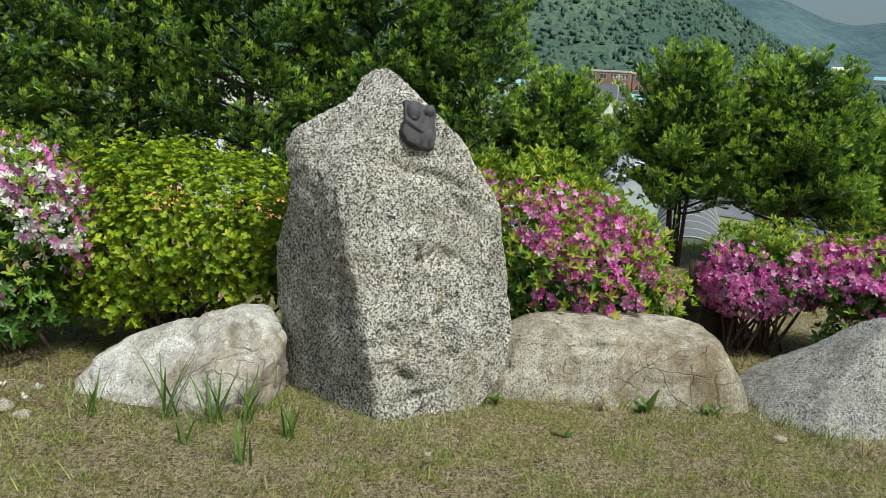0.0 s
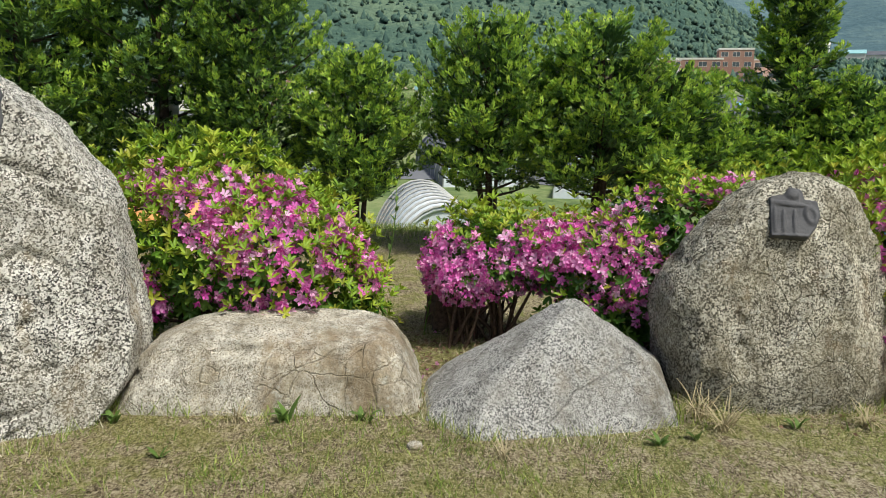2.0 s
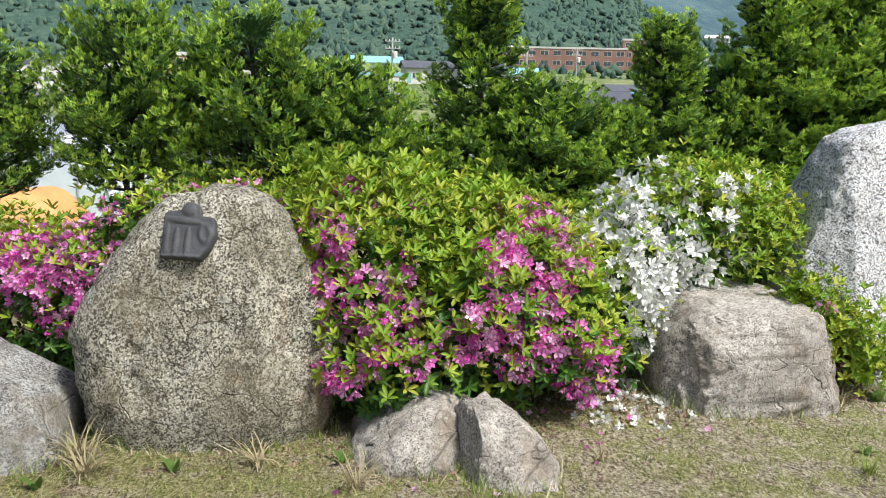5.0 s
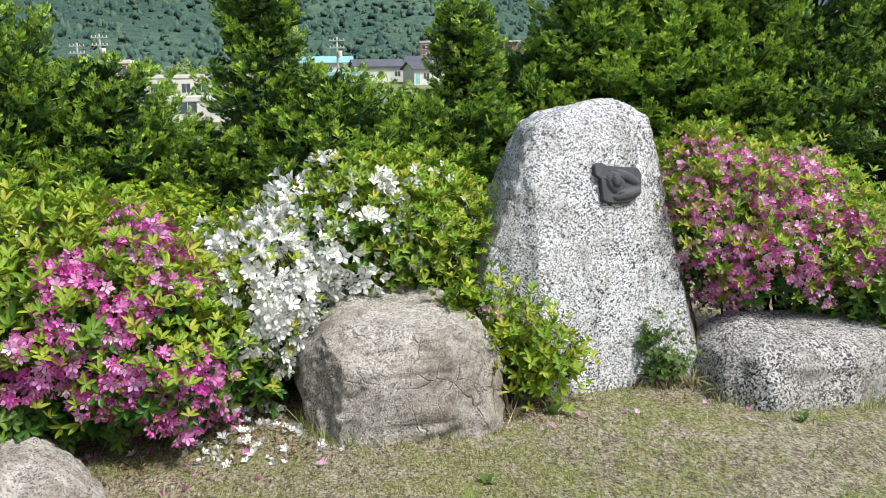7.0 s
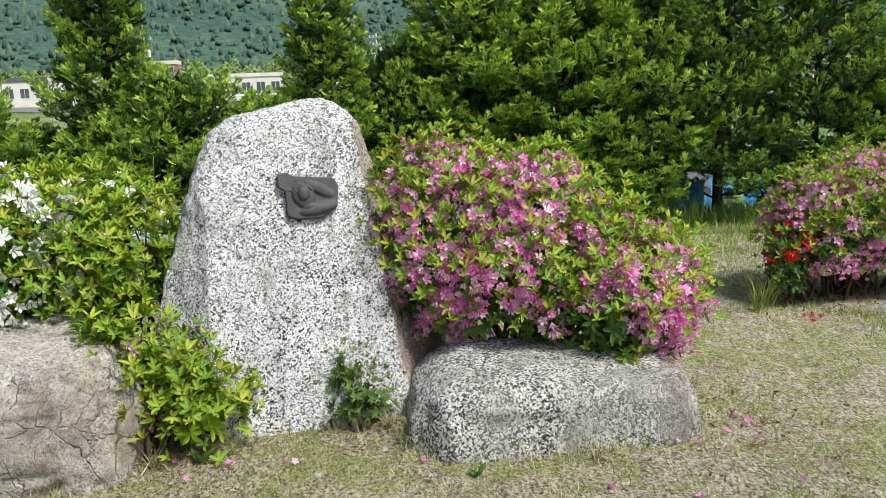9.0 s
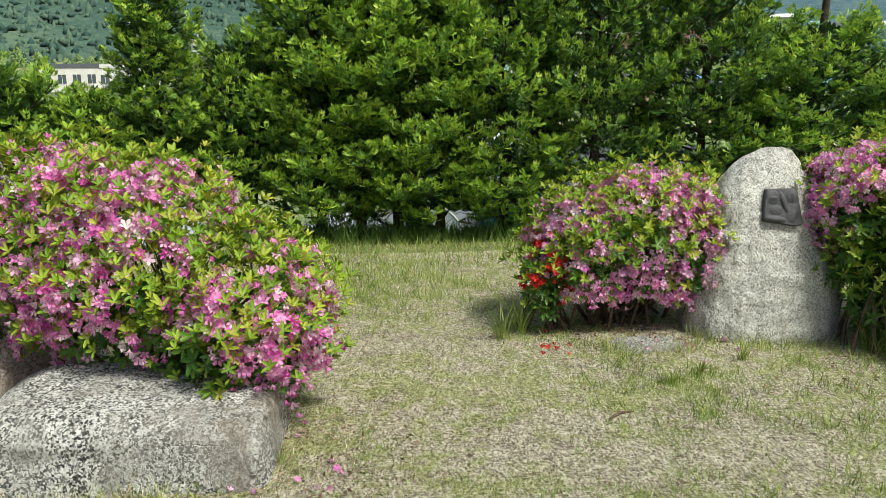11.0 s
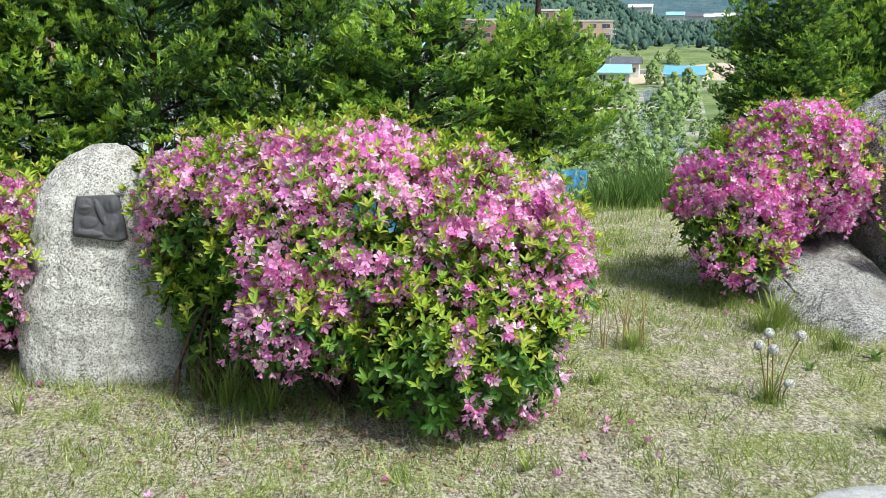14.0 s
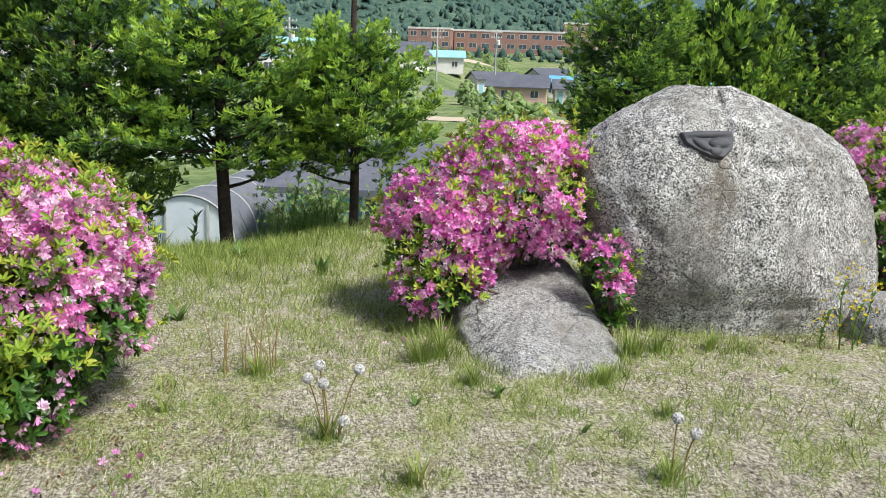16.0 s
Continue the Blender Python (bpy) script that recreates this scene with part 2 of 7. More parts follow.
PETAL_WHITE = leafy("white_petal", [(0.0, (0.80, 0.80, 0.76)), (1.0, (0.90, 0.90, 0.88))], 0.6, 0.3, 0.15)
PETAL_RED = leafy("red_petal", [(0.0, (0.55, 0.015, 0.02)), (1.0, (0.72, 0.05, 0.04))], 0.6, 0.3, 0.15)
PETAL_YELLOW = leafy("yellow_petal", [(0.0, (0.75, 0.60, 0.03)), (1.0, (0.82, 0.72, 0.06))], 0.6, 0.3, 0.15)
GRASS_DRY = leafy("dry_grass", [(0.0, (0.22, 0.18, 0.10)), (0.5, (0.50, 0.45, 0.29)), (1.0, (0.78, 0.74, 0.56))], 0.7, 0.25, 0.15)
GRASS_BROWN = leafy("brown_grass", [(0.0, (0.13, 0.10, 0.055)), (0.5, (0.36, 0.30, 0.175)), (1.0, (0.62, 0.56, 0.38))], 0.7, 0.25, 0.15)
GRASS_OLIVE = leafy("olive_grass", [(0.0, (0.11, 0.16, 0.03)), (0.5, (0.20, 0.26, 0.06)), (1.0, (0.34, 0.36, 0.12))], 0.6, 0.3, 0.2)
DEAD_LEAF = leafy("dead_leaf", [(0.0, (0.10, 0.06, 0.04)), (0.5, (0.22, 0.13, 0.085)), (1.0, (0.36, 0.25, 0.17))], 0.8, 0.15, 0.15)
GRASS_GREEN = leafy("green_grass", [(0.0, (0.10, 0.17, 0.03)), (0.5, (0.26, 0.34, 0.07)), (1.0, (0.52, 0.55, 0.18))], 0.55, 0.3, 0.2)
GRASS_YOUNG = leafy("young_grass", [(0.0, (0.12, 0.20, 0.03)), (0.5, (0.21, 0.31, 0.05)), (1.0, (0.36, 0.44, 0.10))], 0.55, 0.35, 0.2)
FLUFF = leafy("seed_fluff", [(0.0, (0.78, 0.76, 0.72)), (1.0, (0.88, 0.87, 0.84))], 0.9, 0.3, 0.1)
STEM = leafy("reddish_stem", [(0.0, (0.22, 0.20, 0.06)), (1.0, (0.38, 0.25, 0.12))], 0.6, 0.2, 0.2)


def slivers(nt, sx, sy, turn):
    """Random tones over short stalks lying one way."""
    tc = nt.nodes.new("ShaderNodeTexCoord")
    mp = nt.nodes.new("ShaderNodeMapping")
    mp.inputs["Rotation"].default_value = (0, 0, radians(turn))
    mp.inputs["Scale"].default_value = (sx, sy, 60)
    wob = nt.nodes.new("ShaderNodeTexNoise")
    wob.inputs["Scale"].default_value, wob.inputs["Detail"].default_value = 14, 5
    nt.links.new(tc.outputs["Object"], wob.inputs["Vector"])
    add = nt.nodes.new("ShaderNodeVectorMath")
    add.operation = "MULTIPLY_ADD"
    add.inputs[1].default_value = (0.05, 0.05, 0)
    nt.links.new(wob.outputs["Color"], add.inputs[0])
    nt.links.new(tc.outputs["Object"], add.inputs[2])
    nt.links.new(add.outputs[0], mp.inputs[0])
    v = nt.nodes.new("ShaderNodeTexVoronoi")
    v.inputs["Scale"].default_value = 1.0
    nt.links.new(mp.outputs[0], v.inputs["Vector"])
    return v.outputs["Color"]


def ground_material():
    """Thin dry turf: straw lying all ways over grey-brown soil, moss and young grass in blotches."""
    m, nt, b = node_mat("lawn_soil", 0.95, 0.1)
    tone = mix(nt, 0.33, mix(nt, 0.5, slivers(nt, 250, 70, 35), slivers(nt, 75, 230, -20)), slivers(nt, 200, 70, 75))
    grain = noise_tex(nt, 85, 7.0, 0.9)
    tone = mix(nt, 0.35, tone, grain)
    soil = ramp(nt, tone, [(0.35, (0.10, 0.082, 0.058)), (0.45, (0.33, 0.285, 0.21)), (0.53, (0.54, 0.49, 0.375)), (0.62, (0.80, 0.76, 0.62))])
    green = ramp(nt, tone, [(0.34, (0.12, 0.135, 0.045)), (0.45, (0.26, 0.285, 0.10)), (0.54, (0.40, 0.42, 0.18)), (0.64, (0.62, 0.61, 0.36))])
    patch = mix(nt, 0.45, noise_tex(nt, 1.7, 6.0, 0.75), noise_tex(nt, 9.0, 5.0, 0.7))
    col = mix(nt, ramp(nt, patch, [(0.47, (0.0, 0.0, 0.0)), (0.54, (0.9, 0.9, 0.9))]), soil, green)
    bare = ramp(nt, mix(nt, 0.4, noise_tex(nt, 2.3, 7.0, 0.8), noise_tex(nt, 14, 5.0, 0.7)), [(0.52, (0, 0, 0)), (0.58, (0.75, 0.75, 0.75))])
    col = mix(nt, bare, col, ramp(nt, tone, [(0.36, (0.085, 0.066, 0.052)), (0.5, (0.31, 0.26, 0.21)), (0.63, (0.58, 0.52, 0.44))]))
    # ground colour multiplied darker and browner towards low x
    tc = nt.nodes.new("ShaderNodeTexCoord")
    sp = nt.nodes.new("ShaderNodeSeparateXYZ")
    nt.links.new(tc.outputs["Object"], sp.inputs[0])
    mr = nt.nodes.new("ShaderNodeMapRange")
    mr.inputs["From Min"].default_value, mr.inputs["From Max"].default_value = 1.0, 9.5
    mr.inputs["To Min"].default_value, mr.inputs["To Max"].default_value = 1.0, 0.0
    nt.links.new(sp.outputs[0], mr.inputs[0])
    col = mix(nt, mr.outputs[0], col, (0.66, 0.60, 0.49), "MULTIPLY")
    nt.links.new(col, b.inputs["Base Color"])
    bump(nt, b, mix(nt, 0.5, tone, noise_tex(nt, 60, 7.0, 0.9)), 1.0, 0.024)
    return m


SOIL = ground_material()
BANK = rough_mat("bank_grass", [(0.3, (0.06, 0.10, 0.03)), (0.5, (0.13, 0.19, 0.05)), (0.7, (0.25, 0.26, 0.10))], 0.9, 0.9, 0.1, 0.9, 0.06, fine=22)
VALLEY = rough_mat("valley_fields", [(0.38, (0.07, 0.11, 0.04)), (0.48, (0.15, 0.20, 0.075)), (0.56, (0.22, 0.25, 0.11)), (0.64, (0.34, 0.31, 0.20))], 0.09, 0.95, 0.1, 0.8, 0.3, fine=0.9)
# Forest colours paled and blued with distance: aerial haze put into the base colour.
HAZED_FOREST = rough_mat("hazed_forest_slope", [(0.38, (0.045, 0.085, 0.07)), (0.5, (0.075, 0.125, 0.095)), (0.6, (0.125, 0.18, 0.12))], 0.012, 0.95, 0.05, 1.0, 2.0, fine=0.3)
HAZED_FAR_HILL = rough_mat("hazed_far_forest", [(0.36, (0.05, 0.095, 0.115)), (0.5, (0.085, 0.14, 0.16)), (0.62, (0.13, 0.19, 0.19))], 0.005, 0.95, 0.05, 1.0, 8.0, fine=0.06)


# ---------------------------------------------------------------- mesh helpers
def mesh_tris(name, V, F, mats, idx=None, smooth=False):
    me = bpy.data.meshes.new(name)
    V, F = np.asarray(V, np.float32), np.asarray(F, np.int32)
    k = F.shape[1]
    me.vertices.add(len(V))
    me.vertices.foreach_set("co", V.ravel())
    me.loops.add(F.size)
    me.loops.foreach_set("vertex_index", F.ravel())
    me.polygons.add(len(F))
    me.polygons.foreach_set("loop_start", np.arange(0, F.size, k, dtype=np.int32))
    for mt in mats:
        me.materials.append(mt)
    if idx is not None:
        me.polygons.foreach_set("material_index", np.asarray(idx, np.int32))
    if smooth:
        me.polygons.foreach_set("use_smooth", np.ones(len(F), bool))
    me.update(calc_edges=True)
    return me


def unit(a):
    return a / np.maximum(np.linalg.norm(a, axis=-1, keepdims=True), 1e-9)


def frames_z(d, rng):
    """Rotations that turn +z to the directions d, with a random turn about it."""
    d = unit(d)
    r = unit(rng.normal(size=d.shape))
    x = unit(np.cross(r, d))
    y = np.cross(d, x)
    return np.stack([x, y, d], -1)


def frames_x(d, up):
    """Rotations that turn +x to the directions d, with +z as near to up as may be."""
    d = unit(d)
    y = unit(np.cross(up, d))
    z = np.cross(d, y)
    return np.stack([d, y, z], -1)


def scatter(V, F, pos, R, scale):
    n, k = len(pos), len(V)
    P = np.einsum("nij,kj->nki", R, V) * np.asarray(scale).reshape(n, 1, 1) + pos[:, None, :]
    return P.reshape(-1, 3), (F[None] + (np.arange(n) * k)[:, None, None]).reshape(-1, F.shape[1])


def join(*pieces):
    """Pieces of (V, F): one V and one F."""
    Vs, Fs, o = [], [], 0
    for V, F in pieces:
        Vs.append(V), Fs.append(F + o)
        o += len(V)
    return np.concatenate(Vs), np.concatenate(Fs)


def part(name, me, parent, label=""):
    ob = new(name, me)
    ob.parent = parent
    return tagged(ob, label)


def part_bm(name, bm, mat, parent, label="", smooth=False):
    me = bpy.data.meshes.new(name)
    bm.to_mesh(me)
    bm.free()
    me.materials.append(mat)
    if smooth:
        me.polygons.foreach_set("use_smooth", np.ones(len(me.polygons), bool))
    return part(name, me, parent, label)


def thing(name, at, label, category, group="", kind=""):
    ob = new(name)
    ob.location = at
    ob.empty_display_size = 0.1
    return tagged(ob, label, category, group, kind)


def tube(points, radii, sides=7):
    """A tapered tube along points: V, F of triangles."""
    P = np.array(points, float)
    T = unit(np.gradient(P, axis=0))
    up = np.tile([0.31, 0.17, 0.93], (len(P), 1))
    x = unit(np.cross(T, up))
    y = np.cross(T, x)
    a = np.linspace(0, 2 * np.pi, sides, endpoint=False)
    ring = np.cos(a)[None, :, None] * x[:, None] + np.sin(a)[None, :, None] * y[:, None]
    V = (P[:, None] + ring * np.array(radii)[:, None, None]).reshape(-1, 3)
    F = []
    for i in range(len(P) - 1):
        for j in range(sides):
            p, q = i * sides + j, i * sides + (j + 1) % sides
            F += [(p, q, q + sides), (p, q + sides, p + sides)]
    last = (len(P) - 1) * sides
    V = np.concatenate([V, P[-1:]])
    F += [(last + j, last + (j + 1) % sides, len(V) - 1) for j in range(sides)]
    return V, np.array(F)


# ---------------------------------------------------------------- ground
def smooth01(t):
    t = np.clip(t, 0, 1)
    return t * t * (3 - 2 * t)


def lawn_edge(x):
    return 7.9 - 0.75 * smooth01((x - 3.5) / 2.5) - 0.15 * smooth01((x - 9.8) / 0.8) + 1.05 * smooth01((x - 11.3) / 1.2)


def vnoise(x, y, s, seed=0.0):
    """Cheap smooth noise of plane coordinates for whole arrays, about -1 to 1."""
    x, y = x * s + seed, y * s - seed
    return (np.sin(x * 1.7 + 1.3 * np.sin(y * 1.1)) + np.sin(y * 1.9 + 1.7 * np.sin(x * 0.7 + 2)) + np.sin((x + y) * 2.7 + np.sin(x * 2.1)) * 0.6) / 2.6


def ground_z(x, y):
    x, y = np.asarray(x, float), np.asarray(y, float)
    z = 0.012 * vnoise(x, y, 1.7) + 0.006 * vnoise(x, y, 5.1, 3)
    e = lawn_edge(x)
    z = z - 4.6 * smooth01((y - e + 0.3) / 10.5)
    far = np.hypot(x - 6, y)
    az = np.degrees(np.arctan2(x - 3, np.maximum(y, 1e-3)))
    rise = 105 + 65 * smooth01((az - 10) / 7)
    z = z + np.where(y > 0, 6.5 * smooth01((far - rise) / 115) + 14 * smooth01((far - 200) / 400), 0)
    # wooded hills: a long one ahead, falling off to the right, another beyond it
    crest = 104 * (1 - smooth01((az - 6.3) / 22.0)) + 4
    lump = 1 + 0.10 * vnoise(x, y, 0.006) + 0.05 * vnoise(x, y, 0.02, 5) + 0.015 * vnoise(x, y, 0.09, 2)
    z = z + np.where(y > 0, crest * lump * smooth01((far - 270) / 420), 0)
    z = z + np.where((y > 0) & (far > 700), (155 * smooth01((az - 4) / 14) + 15 + 14 * np.sin(az * 0.7)) * lump * smooth01((far - 900) / 1100), 0)
    return z


def axis(stops):
    return np.concatenate([np.linspace(a, b, n, endpoint=False) for a, b, n in stops] + [[stops[-1][1]]])


gx = axis([(-2600, -500, 22), (-500, -60, 36), (-60, -6, 30), (-6, 20, 90), (20, 90, 44), (90, 700, 56), (700, 2600, 26)])
gy = axis([(-2600, -60, 16), (-60, -4, 12), (-4, 10, 46), (10, 22, 30), (22, 120, 26), (120, 760, 70), (760, 2600, 34)])
GX, GY = np.meshgrid(gx, gy)
GZ = ground_z(GX, GY)
nx_, ny_ = len(gx), len(gy)
gi = np.arange(nx_ * ny_).reshape(ny_, nx_)
gf = np.stack([gi[:-1, :-1], gi[:-1, 1:], gi[1:, 1:], gi[1:, :-1]], -1).reshape(-1, 4)
cx_, cy_ = GX.ravel()[gf].mean(1), GY.ravel()[gf].mean(1)
cfar = np.hypot(cx_ - 6, cy_)
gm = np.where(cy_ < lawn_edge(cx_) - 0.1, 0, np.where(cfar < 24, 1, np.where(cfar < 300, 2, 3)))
# beyond 1000 m the bluer material, with more haze in its colour
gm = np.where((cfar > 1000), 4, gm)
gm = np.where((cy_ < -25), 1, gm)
ground = new("ground", mesh_tris("ground", np.stack([GX, GY, GZ], -1).reshape(-1, 3), gf, [SOIL, BANK, VALLEY, HAZED_FOREST, HAZED_FAR_HILL], gm, True))
tagged(ground, "dry sparse lawn falling to a green valley with wooded hills", "ground", kind="structure")


# ---------------------------------------------------------------- stones
def rock_mesh(name, rows, mat, seed, square=2.8, cuts=(), amp=0.03, n=170, levels=0, fine=0.007, crag=1.0, facets=0, bite=0.07, grooves=()):
    """A boulder lofted through rows of (z, left, right, front, back), cut by flat faces (point, normal), then roughened."""
    R = np.array(rows, float)
    wide, deep_ = R[1, 2] - R[1, 1], R[1, 4] - R[1, 3]
    levels = levels or int((np.ptp(R[:, 0]) + 0.25 * deep_) * n / (2 * (wide + deep_)) * 1.15)
    zs = R[0, 0] + (R[-1, 0] - R[0, 0]) * np.sin(np.linspace(0, 1, levels) * np.pi / 2) ** 0.9
    S = np.stack([np.interp(zs, R[:, 0], R[:, k]) for k in range(5)], -1)
    S[1:-1, 1:] = (S[:-2, 1:] + 2 * S[1:-1, 1:] + S[2:, 1:]) / 4
    a = np.linspace(0, 2 * np.pi, n, endpoint=False)
    ca, sa = np.sign(np.cos(a)) * np.abs(np.cos(a)) ** (2 / square), np.sign(np.sin(a)) * np.abs(np.sin(a)) ** (2 / square)
    cx, cy, hx, hy = (S[:, 1] + S[:, 2]) / 2, (S[:, 3] + S[:, 4]) / 2, (S[:, 2] - S[:, 1]) / 2, (S[:, 4] - S[:, 3]) / 2
    V = np.stack([cx[:, None] + hx[:, None] * ca, cy[:, None] + hy[:, None] * sa, np.repeat(zs[:, None], n, 1)], -1).reshape(-1, 3)
    V = np.concatenate([V, [[cx[-1], cy[-1], zs[-1]]]])
    for p, nrm in cuts:
        nrm = np.array(nrm, float) / np.linalg.norm(nrm)
        d = (V - np.array(p)) @ nrm
        V = V - np.outer(np.maximum(d, 0) * 0.97, nrm)
    frng = np.random.default_rng(seed + 500)
    size = np.ptp(V, axis=0)
    for _ in range(facets):
        nrm = unit(frng.normal(size=3) * [1, 0.8, 0.7] + [0, -0.35, 0.15])
        d = V @ nrm
        d = d - d.max() + bite * frng.uniform(0.5, 1.3) * float(np.abs(nrm) @ size)
        V = V - np.outer(np.maximum(d, 0) * 0.95, nrm)
    mid = V.mean(0)
    out = V - np.array([mid[0], mid[1], 0]) - np.stack([0 * V[:, 0], 0 * V[:, 0], np.minimum(V[:, 2], mid[2])], -1)
    out = unit(out)
    off = np.empty(len(V))
    sh = Vector((seed * 3.7, seed * 1.9, seed * 5.3))
    for i, v in enumerate(V):
        p = Vector(v) + sh
        ridge = noise.fractal(p * 2.4, 0.85, 2.2, 6)
        q = p + Vector((ridge, -ridge, 0.6 * ridge)) * 0.10
        chip = 0.0
        for scale, share in ((2.3, 0.9), (5.3, 0.9), (11.0, 0.7), (23.0, 0.4)):
            # flakes: each cell of the stone breaks along a plane of its own
            near, cells = noise.voronoi(q * scale)
            chip += share * min(1.0, 0.35 + (near[1] - near[0]) * 9) * (q * scale - cells[0]).dot(noise.noise_vector(cells[0] * 7.31 + sh))
        off[i] = amp * (0.75 * ridge + crag * chip) + fine * noise.fractal(p * 15, 0.8, 2.0, 4)
    for line, wide, deep in grooves:
        # a worn fissure down the front face, along points (x, z)
        L = np.array(line, float)
        wob = 0.02 * np.sin(V[:, 2] * 31 + seed) + 0.012 * np.sin(V[:, 2] * 83 + V[:, 0] * 40)
        q = np.stack([V[:, 0] + wob, V[:, 2] + 0.6 * wob], -1)
        dist = np.full(len(V), 9.0)
        for p0, p1 in zip(L[:-1], L[1:]):
            e = p1 - p0
            s = np.clip(((q - p0) @ e) / (e @ e), 0, 1)
            dist = np.minimum(dist, np.linalg.norm(q - p0 - s[:, None] * e, axis=1))
        off -= deep * np.exp(-(dist / wide) ** 2) * (out[:, 1] < 0.1)
    V = V + out * off[:, None]
    F = []
    for i in range(levels - 1):
        for j in range(n):
            p, q = i * n + j, i * n + (j + 1) % n
            F += [(p, q, q + n), (p, q + n, p + n)]
    last = (levels - 1) * n
    F += [(last + j, last + (j + 1) % n, len(V) - 1) for j in range(n)]
    at = np.array([(R[0, 1] + R[0, 2]) / 2, (R[0, 3] + R[0, 4]) / 2, 0.0])
    return mesh_tris(name, V - at, np.array(F), [mat], smooth=True), at


BASES = []


def rock(rows, mat, seed, label, **kw):
    me, at = rock_mesh("boulder", rows, mat, seed, **kw)
    ob = new("boulder", me)
    ob.location = at
    BASES.append(rows[1][1:])
    return tagged(ob, label, "boulder", "stones along the bed")


B = -0.12
standing_1 = rock([(B, -0.60, 0.16, 3.10, 3.95), (0.0, -0.66, 0.23, 3.10, 4.0), (0.14, -0.68, 0.33, 3.12, 4.0), (0.3, -0.68, 0.345, 3.14, 4.0), (0.48, -0.69, 0.32, 3.16, 3.98), (0.62, -0.66, 0.305, 3.18, 3.95), (0.81, -0.61, 0.27, 3.22, 3.9), (0.88, -0.60, 0.25, 3.22, 3.9),
                   (0.96, -0.61, 0.18, 3.24, 3.88), (1.03, -0.625, 0.13, 3.26, 3.86), (1.10, -0.60, 0.08, 3.28, 3.84), (1.16, -0.52, 0.03, 3.30, 3.8), (1.22, -0.40, -0.02, 3.33, 3.75), (1.30, -0.35, -0.10, 3.37, 3.7), (1.35, -0.32, -0.17, 3.41, 3.65), (1.385, -0.30, -0.21, 3.46, 3.6)], GRANITE_WARM, 1,
                  "tall pointed speckled granite standing stone with a bronze plaque", square=4.0,
                  cuts=[((-0.24, 3.17, 0.33), (-0.66, -0.75, -0.09)), ((-0.05, 3.285, 0.4), (0.46, -0.87, 0.15)), ((-0.40, 3.4, 1.12), (-0.35, -0.72, 0.6))], amp=0.022, facets=8, bite=0.02, n=230,
                  grooves=[([(-0.17, 1.02), (0.05, 0.9), (0.2, 0.78), (0.2, 0.6), (0.26, 0.42)], 0.02, 0.022), ([(-0.03, 0.74), (-0.05, 0.58), (-0.06, 0.46)], 0.016, 0.022), ([(-0.20, 0.42), (-0.17, 0.28), (-0.10, 0.16), (0.0, 0.0)], 0.02, 0.035), ([(-0.05, 0.62), (0.04, 0.66), (0.14, 0.62), (0.16, 0.56)], 0.02, 0.028), ([(0.05, 0.40), (0.03, 0.30), (0.12, 0.24)], 0.025, 0.03), ([(0.04, 0.14), (0.05, 0.04)], 0.025, 0.025)])
rock([(B, -1.50, -0.62, 3.12, 3.7), (0.03, -1.46, -0.60, 3.1, 3.72), (0.12, -1.36, -0.60, 3.12, 3.7), (0.2, -1.24, -0.60, 3.16, 3.7), (0.27, -1.08, -0.62, 3.22, 3.66), (0.32, -0.95, -0.66, 3.3, 3.6), (0.345, -0.86, -0.70, 3.36, 3.5)],
     GRANITE_CHALK, 2, "low whitish granite boulder beside the tall stone", cuts=[((-1.05, 3.2, 0.2), (-0.3, -0.55, 0.75)), ((-0.85, 3.12, 0.12), (0.15, -0.95, 0.2)), ((-1.2, 3.2, 0.1), (-0.35, -0.85, 0.3))], amp=0.03, facets=16, bite=0.05)
rock([(B, 0.18, 1.46, 3.46, 4.05), (-0.02, 0.20, 1.45, 3.46, 4.05), (0.07, 0.24, 1.42, 3.47, 4.05), (0.14, 0.28, 1.39, 3.49, 4.05), (0.2, 0.33, 1.35, 3.52, 4.02), (0.25, 0.44, 1.31, 3.56, 4.0), (0.29, 0.53, 1.22, 3.62, 3.96), (0.315, 0.68, 1.05, 3.72, 3.9)],
     GRANITE_PALE, 3, "long low flat-topped cream granite boulder", square=8, amp=0.024, facets=5, bite=0.02, cuts=[((0.8, 3.75, 0.282), (0.03, -0.10, 1.0)), ((0.8, 3.55, 0.235), (-0.02, -0.72, 0.68)), ((0.8, 3.49, 0.12), (0.0, -0.97, 0.2)), ((0.36, 3.55, 0.16), (-0.7, -0.5, 0.5)), ((1.33, 3.6, 0.2), (0.65, -0.4, 0.6))],
     grooves=[([(0.68, 0.22), (0.70, 0.12), (0.66, 0.02)], 0.02, 0.03), ([(0.3, 0.13), (0.55, 0.15)], 0.015, 0.02), ([(1.1, 0.2), (1.16, 0.1)], 0.02, 0.025)])
